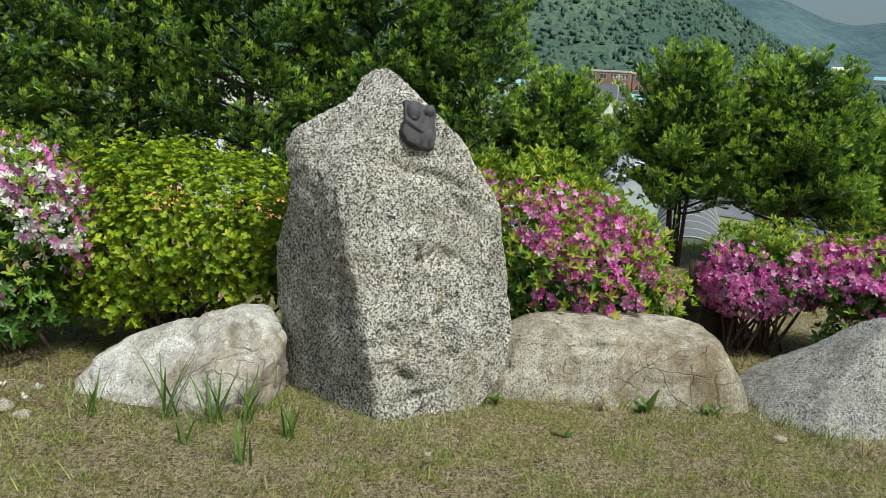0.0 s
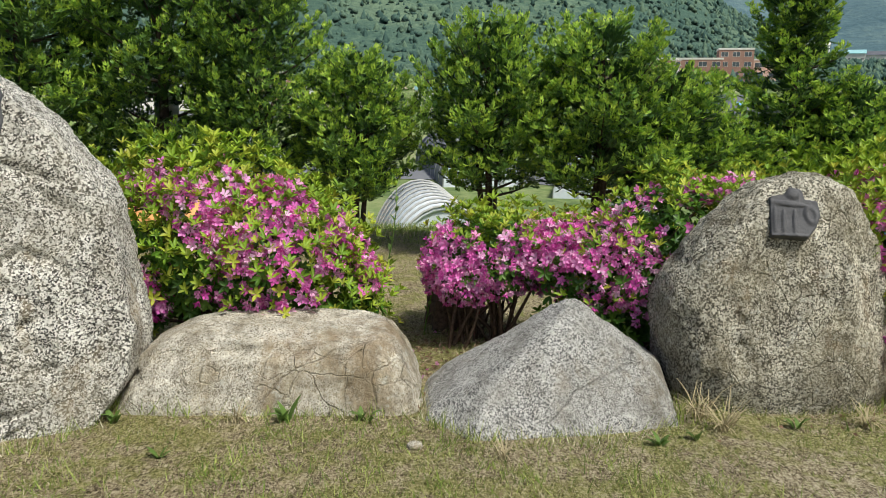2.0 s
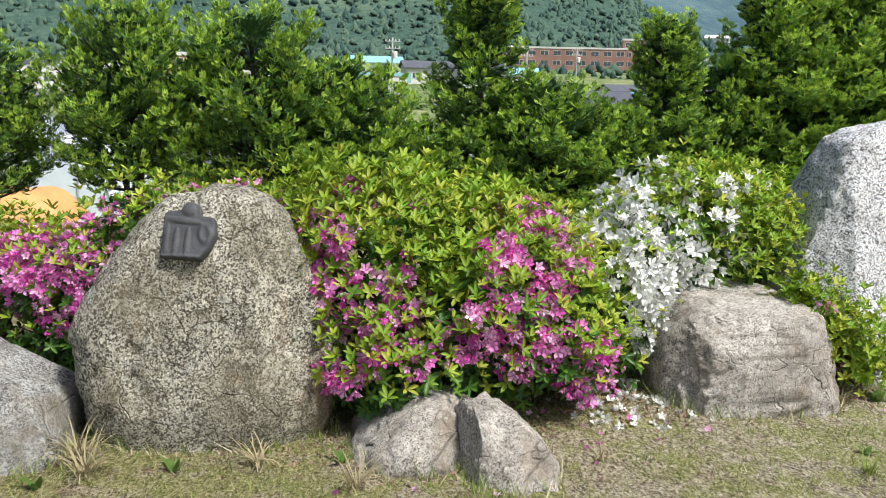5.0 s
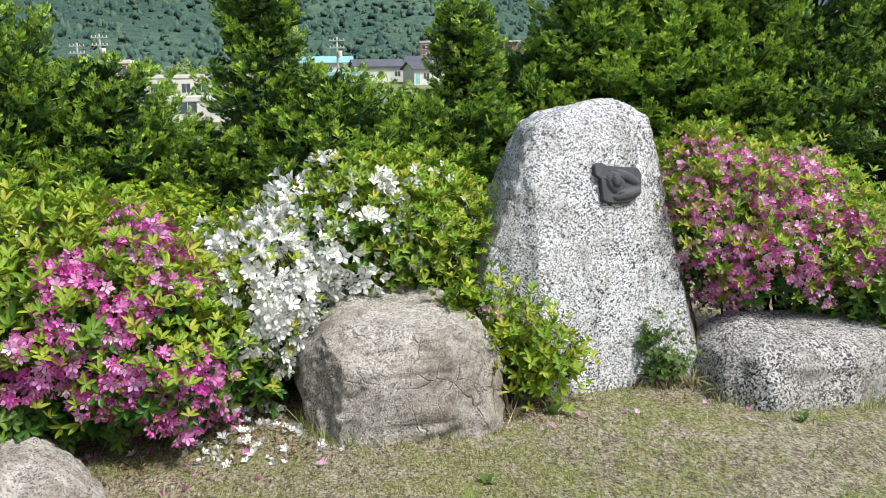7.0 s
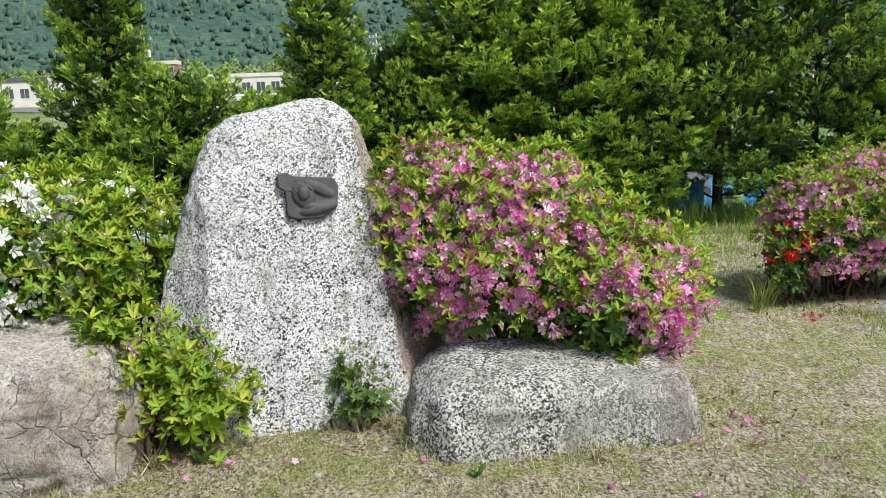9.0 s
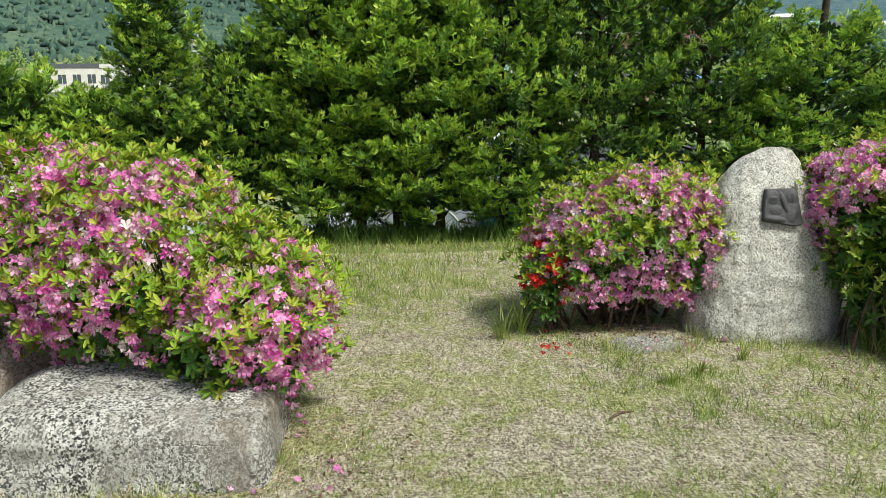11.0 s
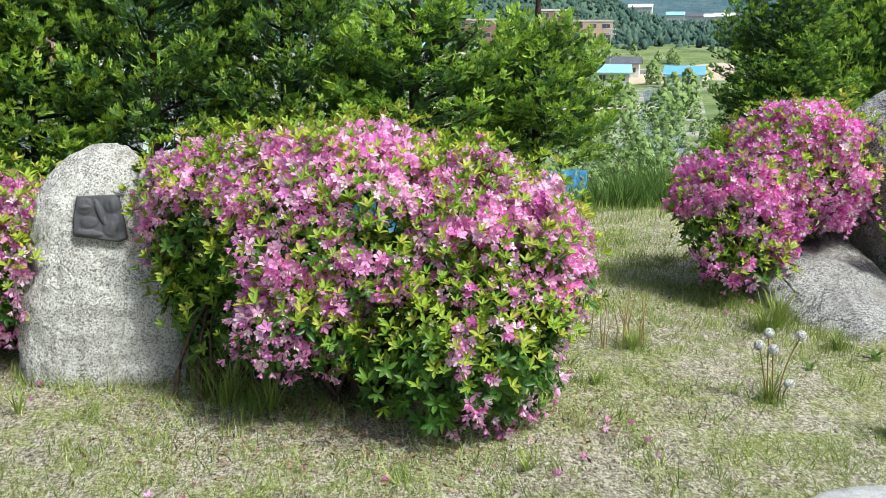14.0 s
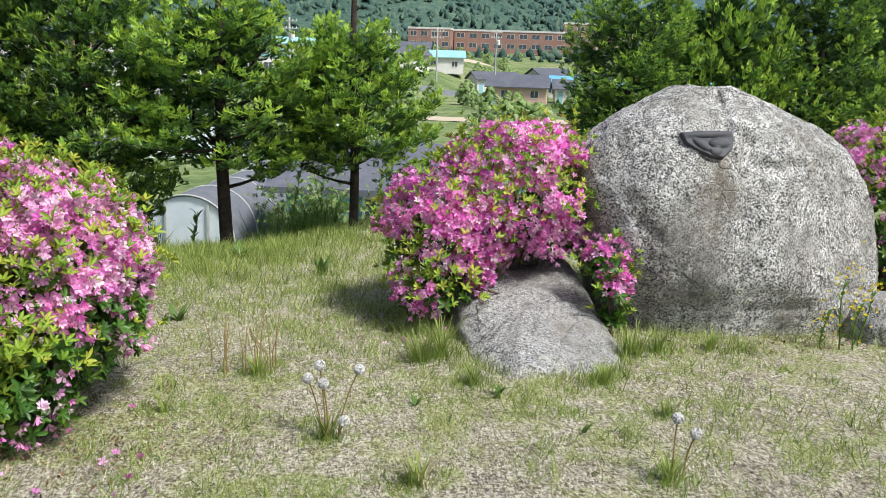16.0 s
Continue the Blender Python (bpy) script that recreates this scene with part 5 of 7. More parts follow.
def clumps(count, per, radius, seed, bare=0.0, xr=(-3.2, 16.2), yr=(2.2, 9.2)):
    """Blade places gathered in tufts, and how tall each tuft is."""
    rng = np.random.default_rng(seed)
    x, y = spread(count, seed, xr, yr)
    f = vnoise(x, y, 1.1, seed) + 0.5 * vnoise(x, y, 3.7, seed + 2) + 0.7 * rng.normal(size=count)
    x, y = x[f > bare], y[f > bare]
    s = rng.uniform(0.5, 1.3, len(x))
    return (np.repeat(x, per) + rng.normal(size=len(x) * per) * np.repeat(s, per) * radius, np.repeat(y, per) + rng.normal(size=len(x) * per) * np.repeat(s, per) * radius, np.repeat(s, per))


def two(name, label, mats, x, y, hgt, width, seed, sprawl):
    """The same grass in two materials, the first of them below about x = 5.6."""
    rng = np.random.default_rng(seed + 900)
    left = x + 1.2 * rng.normal(size=len(x)) < 5.6
    for sel, mat in ((left, mats[0]), (~left, mats[1])):
        blades(name, label, mat, x[sel], y[sel], np.broadcast_to(hgt, x.shape)[sel], width, seed, sprawl)


gx1, gy1 = spread(250000, 41)
two("dry_grass", "short straw-coloured dry lawn grass", (GRASS_BROWN, GRASS_DRY), gx1, gy1, 0.024, 0.0036, 41, 0.9)
gx1, gy1 = spread(70000, 43)
two("dry_grass", "flattened dead grass stalks lying on the lawn", (GRASS_BROWN, GRASS_DRY), gx1, gy1, 0.012, 0.004, 44, 2.8)
gx1, gy1, gs1 = clumps(7500, 18, 0.04, 42, 0.2)
two("green_grass", "tufts of yellow-green grass growing through the dry lawn", (GRASS_OLIVE, GRASS_GREEN), gx1, gy1, 0.046 * gs1, 0.0036, 42, 0.55)
gx1, gy1 = spread(60000, 45)
two("green_grass", "sparse short green lawn grass", (GRASS_OLIVE, GRASS_GREEN), gx1, gy1, 0.026, 0.0032, 46, 0.6)
gx1, gy1, gs1 = clumps(3000, 22, 0.036, 56, 0.15, (8.5, 16.0), (3.2, 7.5))
blades("green_grass", "yellow-green grass tufts thick in the lawn", GRASS_GREEN, gx1, gy1, 0.058 * gs1, 0.0046, 57, 0.5)
gx1, gy1, gs1 = clumps(1500, 18, 0.05, 58, 0.2, (-3.0, 4.5), (2.2, 4.2))
blades("green_grass", "yellow-green grass tufts thick in the lawn", GRASS_GREEN, gx1, gy1, 0.05 * gs1, 0.0044, 59, 0.5)
# soft low cushions of young grass
gx1, gy1, gs1 = clumps(620, 70, 0.042, 61, 0.1, (8.6, 15.5), (2.6, 7.0))
blades("green_grass", "soft low cushions of young grass in the lawn", GRASS_YOUNG, gx1, gy1, 0.034 * gs1, 0.0032, 62, 0.75)
gx1, gy1, gs1 = clumps(420, 26, 0.032, 63, 0.2, (-2.2, 8.6), (2.3, 4.2))
blades("green_grass", "soft low cushions of young grass in the lawn", GRASS_YOUNG, gx1, gy1, 0.045 * gs1, 0.0036, 64, 0.6)
# rough grass along the far edge of the lawn
rg = np.random.default_rng(47)
ex = rg.uniform(-4, 17, 30000)
ey = lawn_edge(ex) - 0.75 + 1.7 * rg.random(30000) + 0.2 * vnoise(ex, ex * 0.3, 2.0)
blades("rough_grass", "longer green grass along the edge of the lawn under the trees", GRASS_GREEN, ex, ey, 0.08, 0.006, 48, 0.4)


ex = rg.uniform(6.4, 10.7, 11000)
ey = 7.45 + 0.75 * rg.random(11000) + 0.25 * smooth01((ex - 9.2) / 1.0)
blades("rank_weeds", "rank dark green weeds at the foot of the yews", LEAF_WEED, ex, ey, 0.20 + 0.07 * vnoise(ex, ey, 2.5), 0.012, 54, 0.4)


def rough_patch(x, y, rx, ry, count, height, seed):
    """Longer grass that thins out towards the rim of its patch."""
    rng = np.random.default_rng(seed)
    qx, qy = x + rx * rng.normal(size=count), y + ry * rng.normal(size=count)
    s = np.clip(rng.uniform(0.4, 1.2, count) * np.exp(-0.3 * (((qx - x) / rx) ** 2 + ((qy - y) / ry) ** 2)), 0.25, 1.2)
    k = 16
    blades("rough_grass", "lush green grass between the azaleas", GRASS_GREEN, np.repeat(qx, k) + 0.035 * rng.normal(size=count * k), np.repeat(qy, k) + 0.035 * rng.normal(size=count * k), np.repeat(height * s, k), 0.0042, seed + 1, 0.5)


rough_patch(11.6, 6.9, 0.75, 1.1, 1400, 0.11, 49)
ex = np.concatenate([rg.uniform(11.35, 12.05, 700), rg.uniform(12.75, 13.6, 1300)])
ey = 8.0 + 0.8 * rg.random(len(ex))
blades("rank_weeds", "tall pale green weeds at the brow of the bank", LEAF_WEED, ex, ey, 0.30 + 0.12 * vnoise(ex, ey, 3.1), 0.013, 57, 0.4)
rough_patch(12.6, 4.8, 0.7, 0.4, 300, 0.05, 55)
rough_patch(12.3, 5.3, 0.35, 0.35, 160, 0.09, 53)
rough_patch(7.6, 6.0, 0.8, 0.6, 600, 0.085, 51)


# ---------------------------------------------------------------- the valley beyond the trees
WHITE_FILM = rough_mat("white_plastic_film", [(0.3, (0.50, 0.55, 0.60)), (0.7, (0.70, 0.735, 0.765))], 1.5, 0.4, 0.4, 0.2, 0.01)
SHADE_NET = rough_mat("dark_shade_net", [(0.3, (0.10, 0.11, 0.125)), (0.7, (0.19, 0.20, 0.22))], 3, 0.8, 0.2, 0.3, 0.01)
ORANGE_TARP = rough_mat("orange_tarpaulin", [(0.3, (0.62, 0.26, 0.08)), (0.7, (0.78, 0.40, 0.16))], 1.2, 0.6, 0.3, 0.4, 0.03, fine=9)
BLUE_TARP = rough_mat("blue_tarpaulin", [(0.3, (0.06, 0.25, 0.55)), (0.7, (0.14, 0.42, 0.78))], 2.0, 0.55, 0.3, 0.4, 0.02, fine=14)
TILE_GREY = rough_mat("grey_roof_tile", [(0.3, (0.07, 0.075, 0.09)), (0.7, (0.15, 0.155, 0.18))], 0.8, 0.8, 0.2, 0.3, 0.02, fine=6)
TILE_BLUE = rough_mat("blue_metal_roof", [(0.3, (0.10, 0.30, 0.55)), (0.7, (0.20, 0.45, 0.70))], 0.5, 0.5, 0.4, 0.1, 0.01)
TILE_TEAL = rough_mat("teal_metal_roof", [(0.3, (0.20, 0.42, 0.45)), (0.7, (0.35, 0.58, 0.60))], 0.5, 0.5, 0.4, 0.1, 0.01)
TILE_RED = rough_mat("red_roof", [(0.3, (0.40, 0.13, 0.09)), (0.7, (0.55, 0.22, 0.15))], 0.5, 0.7, 0.2, 0.1, 0.01)
PLASTER = rough_mat("pale_plaster", [(0.3, (0.58, 0.55, 0.50)), (0.7, (0.78, 0.76, 0.72))], 0.7, 0.85, 0.2, 0.2, 0.01, fine=5)
PLASTER_PINK = rough_mat("pinkish_plaster", [(0.3, (0.55, 0.36, 0.28)), (0.7, (0.68, 0.48, 0.38))], 0.7, 0.85, 0.2, 0.2, 0.01, fine=5)
BRICK_RED = rough_mat("red_brick_wall", [(0.3, (0.27, 0.15, 0.12)), (0.7, (0.40, 0.25, 0.20))], 0.35, 0.9, 0.15, 0.2, 0.02, fine=4)
CONCRETE = rough_mat("grey_concrete", [(0.3, (0.34, 0.34, 0.33)), (0.7, (0.50, 0.50, 0.48))], 2.0, 0.9, 0.2, 0.3, 0.01)
GLASS_DARK = rough_mat("window_glass", [(0.3, (0.05, 0.06, 0.07)), (0.7, (0.12, 0.14, 0.16))], 0.8, 0.12, 0.6, 0.0, 0.01)
ASPHALT = rough_mat("old_asphalt", [(0.3, (0.12, 0.125, 0.14)), (0.7, (0.22, 0.225, 0.24))], 0.6, 0.9, 0.2, 0.3, 0.01, fine=30)
DRY_FIELD = rough_mat("dry_field", [(0.3, (0.40, 0.33, 0.23)), (0.7, (0.56, 0.48, 0.36))], 0.08, 0.95, 0.1, 0.3, 0.05, fine=1.2)
HAZED_CANOPY, cnt, cbs = node_mat("hazed_woodland_leaves", 0.9, 0.05)
cgeo = cnt.nodes.new("ShaderNodeNewGeometry")
ctone = mix(cnt, 0.45, mix(cnt, 0.5, noise_tex(cnt, 0.02, 4.0, 0.6), noise_tex(cnt, 0.8, 5.0, 0.8)), cgeo.outputs["Random Per Island"])
bump(cnt, cbs, noise_tex(cnt, 1.4, 5.0, 0.8), 0.7, 0.5)
# leaf greens lightened towards blue-grey to paint the haze over the hillside
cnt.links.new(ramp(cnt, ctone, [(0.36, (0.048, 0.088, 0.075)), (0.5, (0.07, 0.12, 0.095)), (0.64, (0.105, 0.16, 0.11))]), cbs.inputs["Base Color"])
SCRUB = leafy("willow_leaves", [(0.0, (0.14, 0.22, 0.06)), (0.5, (0.22, 0.32, 0.10)), (1.0, (0.34, 0.42, 0.18))], 0.7, 0.3, 0.1)
WATER = node_mat("stream_water", 0.12, 0.6)[0]
WATER.node_tree.nodes["Principled BSDF"].inputs["Base Color"].default_value = (0.30, 0.34, 0.36, 1)
wb = WATER.node_tree.nodes["Principled BSDF"]
bump(WATER.node_tree, wb, noise_tex(WATER.node_tree, 2.0, 4.0, 0.6), 0.3, 0.05)


def box(bm, x0, x1, y0, y1, z0, z1):
    v = [bm.verts.new((x, y, z)) for z in (z0, z1) for x, y in ((x0, y0), (x1, y0), (x1, y1), (x0, y1))]
    for f in ((3, 2, 1, 0), (4, 5, 6, 7), (0, 1, 5, 4), (1, 2, 6, 5), (2, 3, 7, 6), (3, 0, 4, 7)):
        bm.faces.new([v[i] for i in f])
    return bm


def block(name, x0, x1, y0, y1, z0, z1, mat, parent, label=""):
    return part_bm(name, box(bmesh.new(), x0, x1, y0, y1, z0, z1), mat, parent, label)


def gz(x, y):
    return float(ground_z(x, y))


def window(parent, x, z, w, h, y, frame_mat, wall=0.0):
    """A window set in a wall that faces -y at y."""
    bm = bmesh.new()
    for a in ((x - w / 2, x + w / 2, z - h / 2, z - h / 2 + 0.07), (x - w / 2, x + w / 2, z + h / 2 - 0.07, z + h / 2), (x - w / 2, x - w / 2 + 0.07, z - h / 2 + 0.07, z + h / 2 - 0.07),
              (x + w / 2 - 0.07, x + w / 2, z - h / 2 + 0.07, z + h / 2 - 0.07), (x - 0.035, x + 0.035, z - h / 2 + 0.07, z + h / 2 - 0.07)):
        box(bm, a[0], a[1], y - 0.06, y + 0.02, a[2], a[3])
    win = part_bm("window", bm, frame_mat, parent)
    block("pane", x - w / 2 + 0.07, x + w / 2 - 0.07, y - 0.03, y - 0.01, z - h / 2 + 0.07, z + h / 2 - 0.07, GLASS_DARK, win)


def house(x, y, w, d, h, turn, wall_mat, roof_mat, label, rise=1.3, door=True):
    """A one-storey house with a gabled roof whose ridge runs along its front."""
    ob = thing("house", (0, 0, 0), label, "house", "village houses")
    block("wall", -w / 2, w / 2, -d / 2, d / 2, -0.6, h, wall_mat, ob)
    bm = bmesh.new()
    o = 0.5
    t = 0.18
    prof = [(-d / 2 - o, h - 0.15), (0, h + rise), (d / 2 + o, h - 0.15), (d / 2 + o, h - 0.15 + t), (0, h + rise + t), (-d / 2 - o, h - 0.15 + t)]
    a = [bm.verts.new((-w / 2 - o, p, q)) for p, q in prof]
    b = [bm.verts.new((w / 2 + o, p, q)) for p, q in prof]
    bm.faces.new(a), bm.faces.new(list(reversed(b)))
    for i in range(6):
        bm.faces.new([a[i], b[i], b[(i + 1) % 6], a[(i + 1) % 6]][::-1])
    part_bm("roof", bm, roof_mat, ob)
    for s in (-1, 1):
        bm = bmesh.new()
        q = [bm.verts.new((s * w / 2, -d / 2, h - 0.02)), bm.verts.new((s * w / 2, d / 2, h - 0.02)), bm.verts.new((s * w / 2, 0, h + rise - 0.05))]
        q2 = [bm.verts.new((s * (w / 2 - 0.15), v.co.y, v.co.z)) for v in q]
        bm.faces.new(q), bm.faces.new(q2[::-1])
        for i in range(3):
            bm.faces.new([q[i], q2[i], q2[(i + 1) % 3], q[(i + 1) % 3]])
        bmesh.ops.recalc_face_normals(bm, faces=bm.faces)
        part_bm("gable", bm, wall_mat, ob)
    n = max(1, int(w / 3.2))
    for i in range(n):
        window(ob, -w / 2 + (i + 0.5) * w / n + 0.4, 1.45, 1.3, 1.15, -d / 2, PLASTER)
    if door:
        block("door", -w / 2 + 0.35, -w / 2 + 1.2, -d / 2 - 0.05, -d / 2 + 0.03, -0.1, 1.95, TILE_TEAL, ob)
    ob.matrix_basis = pose(x, y, gz(x, y), 0, 0, turn)
    return ob


def office(name, x, y, w, d, storeys, turn, wall_mat, label, bays, category="building", z=None, trim=PLASTER, lift=3.2):
    """A flat-roofed building with rows of windows and a parapet."""
    ob = thing(name, (0, 0, 0), label, category, "public buildings")
    H = storeys * lift
    block("wall", -w / 2, w / 2, -d / 2, d / 2, -2, H, wall_mat, ob)
    block("parapet", -w / 2 - 0.15, w / 2 + 0.15, -d / 2 - 0.15, d / 2 + 0.15, H, H + 0.6, trim, ob)
    for s in range(storeys):
        for i in range(bays):
            window(ob, -w / 2 + (i + 0.5) * w / bays, s * lift + 1.75, w / bays * 0.62, 1.6, -d / 2, PLASTER)
    ob.matrix_basis = pose(x, y, gz(x, y) if z is None else z, 0, 0, turn)
    return ob


def tunnel(x, y, width, height, length, turn, cover, label, ribs=9):
    """A plastic tunnel greenhouse with hoops and a flat end wall."""
    ob = thing("greenhouse", (0, 0, 0), label, "greenhouse", "greenhouses")
    a = np.linspace(0, np.pi, 21)
    arc = np.stack([width / 2 * np.cos(a), 0 * a, height * np.sin(a) ** 0.8], -1)
    V, F = [], []
    for j, yy in enumerate((0, length)):
        for k, off in enumerate((0, -0.06)):
            V.append(arc * (1 + off / width) + [0, yy, 0])
    V = np.concatenate(V)
    n = 21
    for i in range(n - 1):
        F += [(i, i + 1, i + 1 + 2 * n, i + 2 * n), (n + i, 3 * n + i, 3 * n + i + 1, n + i + 1), (i, n + i, n + i + 1, i + 1), (2 * n + i, 2 * n + i + 1, 3 * n + i + 1, 3 * n + i)]
    part("cover", mesh_tris("cover", V, np.array(F), [cover]), ob)
    for yy, nm in ((0.05, "end_wall"), (length - 0.09, "end_wall")):
        bm = bmesh.new()
        f = [bm.verts.new((p[0] * 0.985, yy, p[2] * 0.985 - 0.02)) for p in arc]
        b = [bm.verts.new((p[0] * 0.985, yy + 0.04, p[2] * 0.985 - 0.02)) for p in arc]
        bm.faces.new(f), bm.faces.new(b[::-1])
        for i in range(n):
            bm.faces.new([f[i], b[i], b[(i + 1) % n], f[(i + 1) % n]])
        bmesh.ops.recalc_face_normals(bm, faces=bm.faces)
        part_bm(nm, bm, WHITE_FILM, ob)
    for k in range(ribs):
        yy = length * k / (ribs - 1)
        V, F = tube(arc * 1.008 + [0, yy, 0], np.full(21, 0.03), 5)
        part("hoop", mesh_tris("hoop", V, F, [CONCRETE], smooth=True), ob)
    for px in (-0.22, 0.22):
        block("end_post", px * width - 0.03, px * width + 0.03, -0.04, 0.04, -0.1, height * 0.86, CONCRETE, ob)
    ob.matrix_basis = pose(x, y, gz(x, y) - 0.05, 0, 0, turn)
    return ob


tunnel(1.95, 17.5, 3.0, 3.5, 5, 6, WHITE_FILM, "white plastic tunnel greenhouse below the bank")
tunnel(-7.3, 34, 4.2, 3.2, 18, 4, WHITE_FILM, "white plastic tunnel greenhouse in the valley")
tunnel(11.2, 46, 5.0, 2.2, 20, -12, WHITE_FILM, "low white plastic tunnel greenhouse in the valley")
tunnel(5.6, 20.5, 3.2, 1.9, 6, -6, WHITE_FILM, "white plastic tunnel greenhouse below the bank")
tunnel(8.45, 27.3, 3.0, 1.8, 16, -16, SHADE_NET, "tunnel greenhouse with white end and dark shade net")
tunnel(5.3, 52, 5.0, 2.6, 20, 5, SHADE_NET, "tunnel greenhouse covered with dark shade net")
tunnel(-14, 42, 5.0, 2.8, 20, 8, WHITE_FILM, "white plastic tunnel greenhouse in the valley")


def heap(x, y, rx, ry, h, mat, seed, name, label, category):
    """A sagging sheet thrown over something."""
    u = np.linspace(-1, 1, 34)
    U, W = np.meshgrid(u, u)
    r = np.maximum(np.abs(U), np.abs(W)) ** 2 * 0.6 + 0.4 * np.hypot(U, W)
    Z = h * np.maximum(0.0, 1 - np.clip(r, 0, 1) ** 2.4) ** 0.7
    Z = Z + 0.05 * h * vnoise(U, W, 4, seed) * (1 - np.clip(r, 0, 1))
    V = np.stack([U * rx, W * ry, Z - 0.03], -1).reshape(-1, 3)
    i = np.arange(34 * 34).reshape(34, 34)
    F = np.stack([i[:-1, :-1], i[:-1, 1:], i[1:, 1:], i[1:, :-1]], -1).reshape(-1, 4)
    ob = new(name, mesh_tris(name, V, F, [mat], smooth=True))
    ob.location = (x, y, gz(x, y))
    return tagged(ob, label, category)


heap(-4.3, 21.8, 2.1, 1.7, 3.1, ORANGE_TARP, 3, "tarpaulin", "heap under an orange tarpaulin in the valley", "tarpaulin")
heap(-13, 36, 2.6, 2.0, 1.5, ORANGE_TARP, 5, "tarpaulin", "heap under an orange tarpaulin in the valley", "tarpaulin")
heap(-11.2, 24, 2.4, 2.0, 1.6, BLUE_TARP, 7, "tarpaulin", "heap under a blue tarpaulin in the valley", "tarpaulin")


def blue_sheet(x0, x1, y, z0, z1, label):
    n = 40
    xs = np.linspace(0, x1 - x0, n)
    V, F = [], []
    for k, z in enumerate(np.linspace(z0, z1, 9)):
        V += [(x, 0.025 * math.sin(x * 21 + k) + 0.015 * math.sin(x * 47), z - 0.02 * math.sin(x * 9) * (k / 8)) for x in xs]
    i = np.arange(9 * n).reshape(9, n)
    F = np.stack([i[:-1, :-1], i[:-1, 1:], i[1:, 1:], i[1:, :-1]], -1).reshape(-1, 4)
    V = np.array(V)
    V2 = V + [0, 0.012, 0]
    me = mesh_tris("blue_sheet", np.concatenate([V, V2]), np.concatenate([F, F[:, ::-1] + len(V)]), [BLUE_TARP], smooth=True)
    ob = new("blue_sheet", me)
    ob.location = (x0, y, gz((x0 + x1) / 2, y))
    return tagged(ob, label, "tarpaulin")


blue_sheet(8.45, 9.3, 8.1, -0.25, 0.42, "blue plastic sheet hung behind the tree trunks")
blue_sheet(7.82, 8.05, 8.1, -0.2, 0.30, "blue plastic sheet hung behind the tree trunks")

# a shed with a grey roof and a blue wall
blue_sheet(16.4, 19.4, 25.6, -0.2, 2.4, "blue plastic sheet fence beside a shed")
house(14.3, 27.4, 5.0, 4.0, 2.25, -14, BLUE_TARP, TILE_GREY, "low shed with a grey tiled roof and blue walls", 1.0, False)

# village
house(45.8, 132.3, 9, 6.5, 2.5, -18, PLASTER_PINK, TILE_GREY, "pink-walled house with a dark tiled roof")
house(55.25, 133.7, 6, 5, 2.3, -14, PLASTER, TILE_GREY, "white-walled house with a dark tiled roof")
house(49.18, 143.1, 8, 6, 2.8, -20, PLASTER, TILE_GREY, "white-walled house with a dark tiled roof")
house(59.3, 159.3, 10, 7, 2.6, -22, PLASTER, TILE_BLUE, "white house with a blue metal roof")
house(49.85, 167.4, 9, 6, 2.8, 8, PLASTER, TILE_GREY, "village house with a grey roof")
house(71.45, 151.2, 7, 5.5, 2.4, -20, PLASTER, TILE_TEAL, "house with a pale teal metal roof")
house(78.2, 172.8, 11, 7, 2.8, -24, PLASTER, TILE_GREY, "wide house with a dark tiled roof")
house(67.4, 186.3, 9, 7, 3.0, 10, PLASTER, TILE_GREY, "village house with a grey roof")
house(41.75, 182.2, 9, 6, 2.8, -8, PLASTER, TILE_TEAL, "house with a pale teal metal roof")
house(80.9, 140.4, 6, 5, 2.3, -28, PLASTER, TILE_BLUE, "white house with a blue metal roof")
house(32.3, 172.8, 9, 6, 2.8, 14, PLASTER, TILE_GREY, "village house with a grey roof")
house(22.4, 180, 10, 7, 3.0, 4, PLASTER, TILE_GREY, "village house with a grey roof")
house(35.6, 192, 10, 7, 3.0, -12, PLASTER, TILE_GREY, "village house with a grey roof")
house(12.8, 198, 11, 7, 3.0, 0, PLASTER, TILE_TEAL, "house with a pale teal metal roof")
house(84.8, 180, 10, 7, 2.8, -26, PLASTER, TILE_GREY, "village house with a grey roof")

# school and works buildings
office("school", 84, 292, 38, 14, 3, -16, BRICK_RED, "long red brick school building with rows of white windows", 9, "school", z=2.2)
office("school", 107, 288, 11, 14, 4, -16, BRICK_RED, "taller red brick end block of the school", 3, "school", z=2.2)
office("school", 121, 291, 14, 13, 3, -16, PLASTER_PINK, "pinkish end wing of the school", 3, "school", z=2.2)
office("school", 56, 290, 14, 13, 3, -16, BRICK_RED, "small red brick wing of the school", 4, "school", z=2.2)
office("works_building", -24, 152, 5, 9, 2, 6, BRICK_RED, "red brick stair block of a white works building", 2, lift=2.9)
office("works_building", -13, 153, 17, 10, 1, 6, PLASTER, "long low white works building", 7, lift=3.4)
office("works_building", 8, 154, 15, 9, 1, 0, PLASTER, "long low white works building with a pale roof", 6, lift=3.4, trim=TILE_TEAL)
office("works_building", -36, 150, 12, 9, 1, 10, PLASTER, "long low white works building", 5, lift=3.6)
office("works_building", -46, 148, 9, 9, 1, 10, PLASTER, "long low white works building with a grey roof", 4, lift=3.6, trim=TILE_GREY)
office("works_building", -9, 120, 12, 8, 1, 4, PLASTER, "low white storehouse in front of the works", 3, lift=2.6)
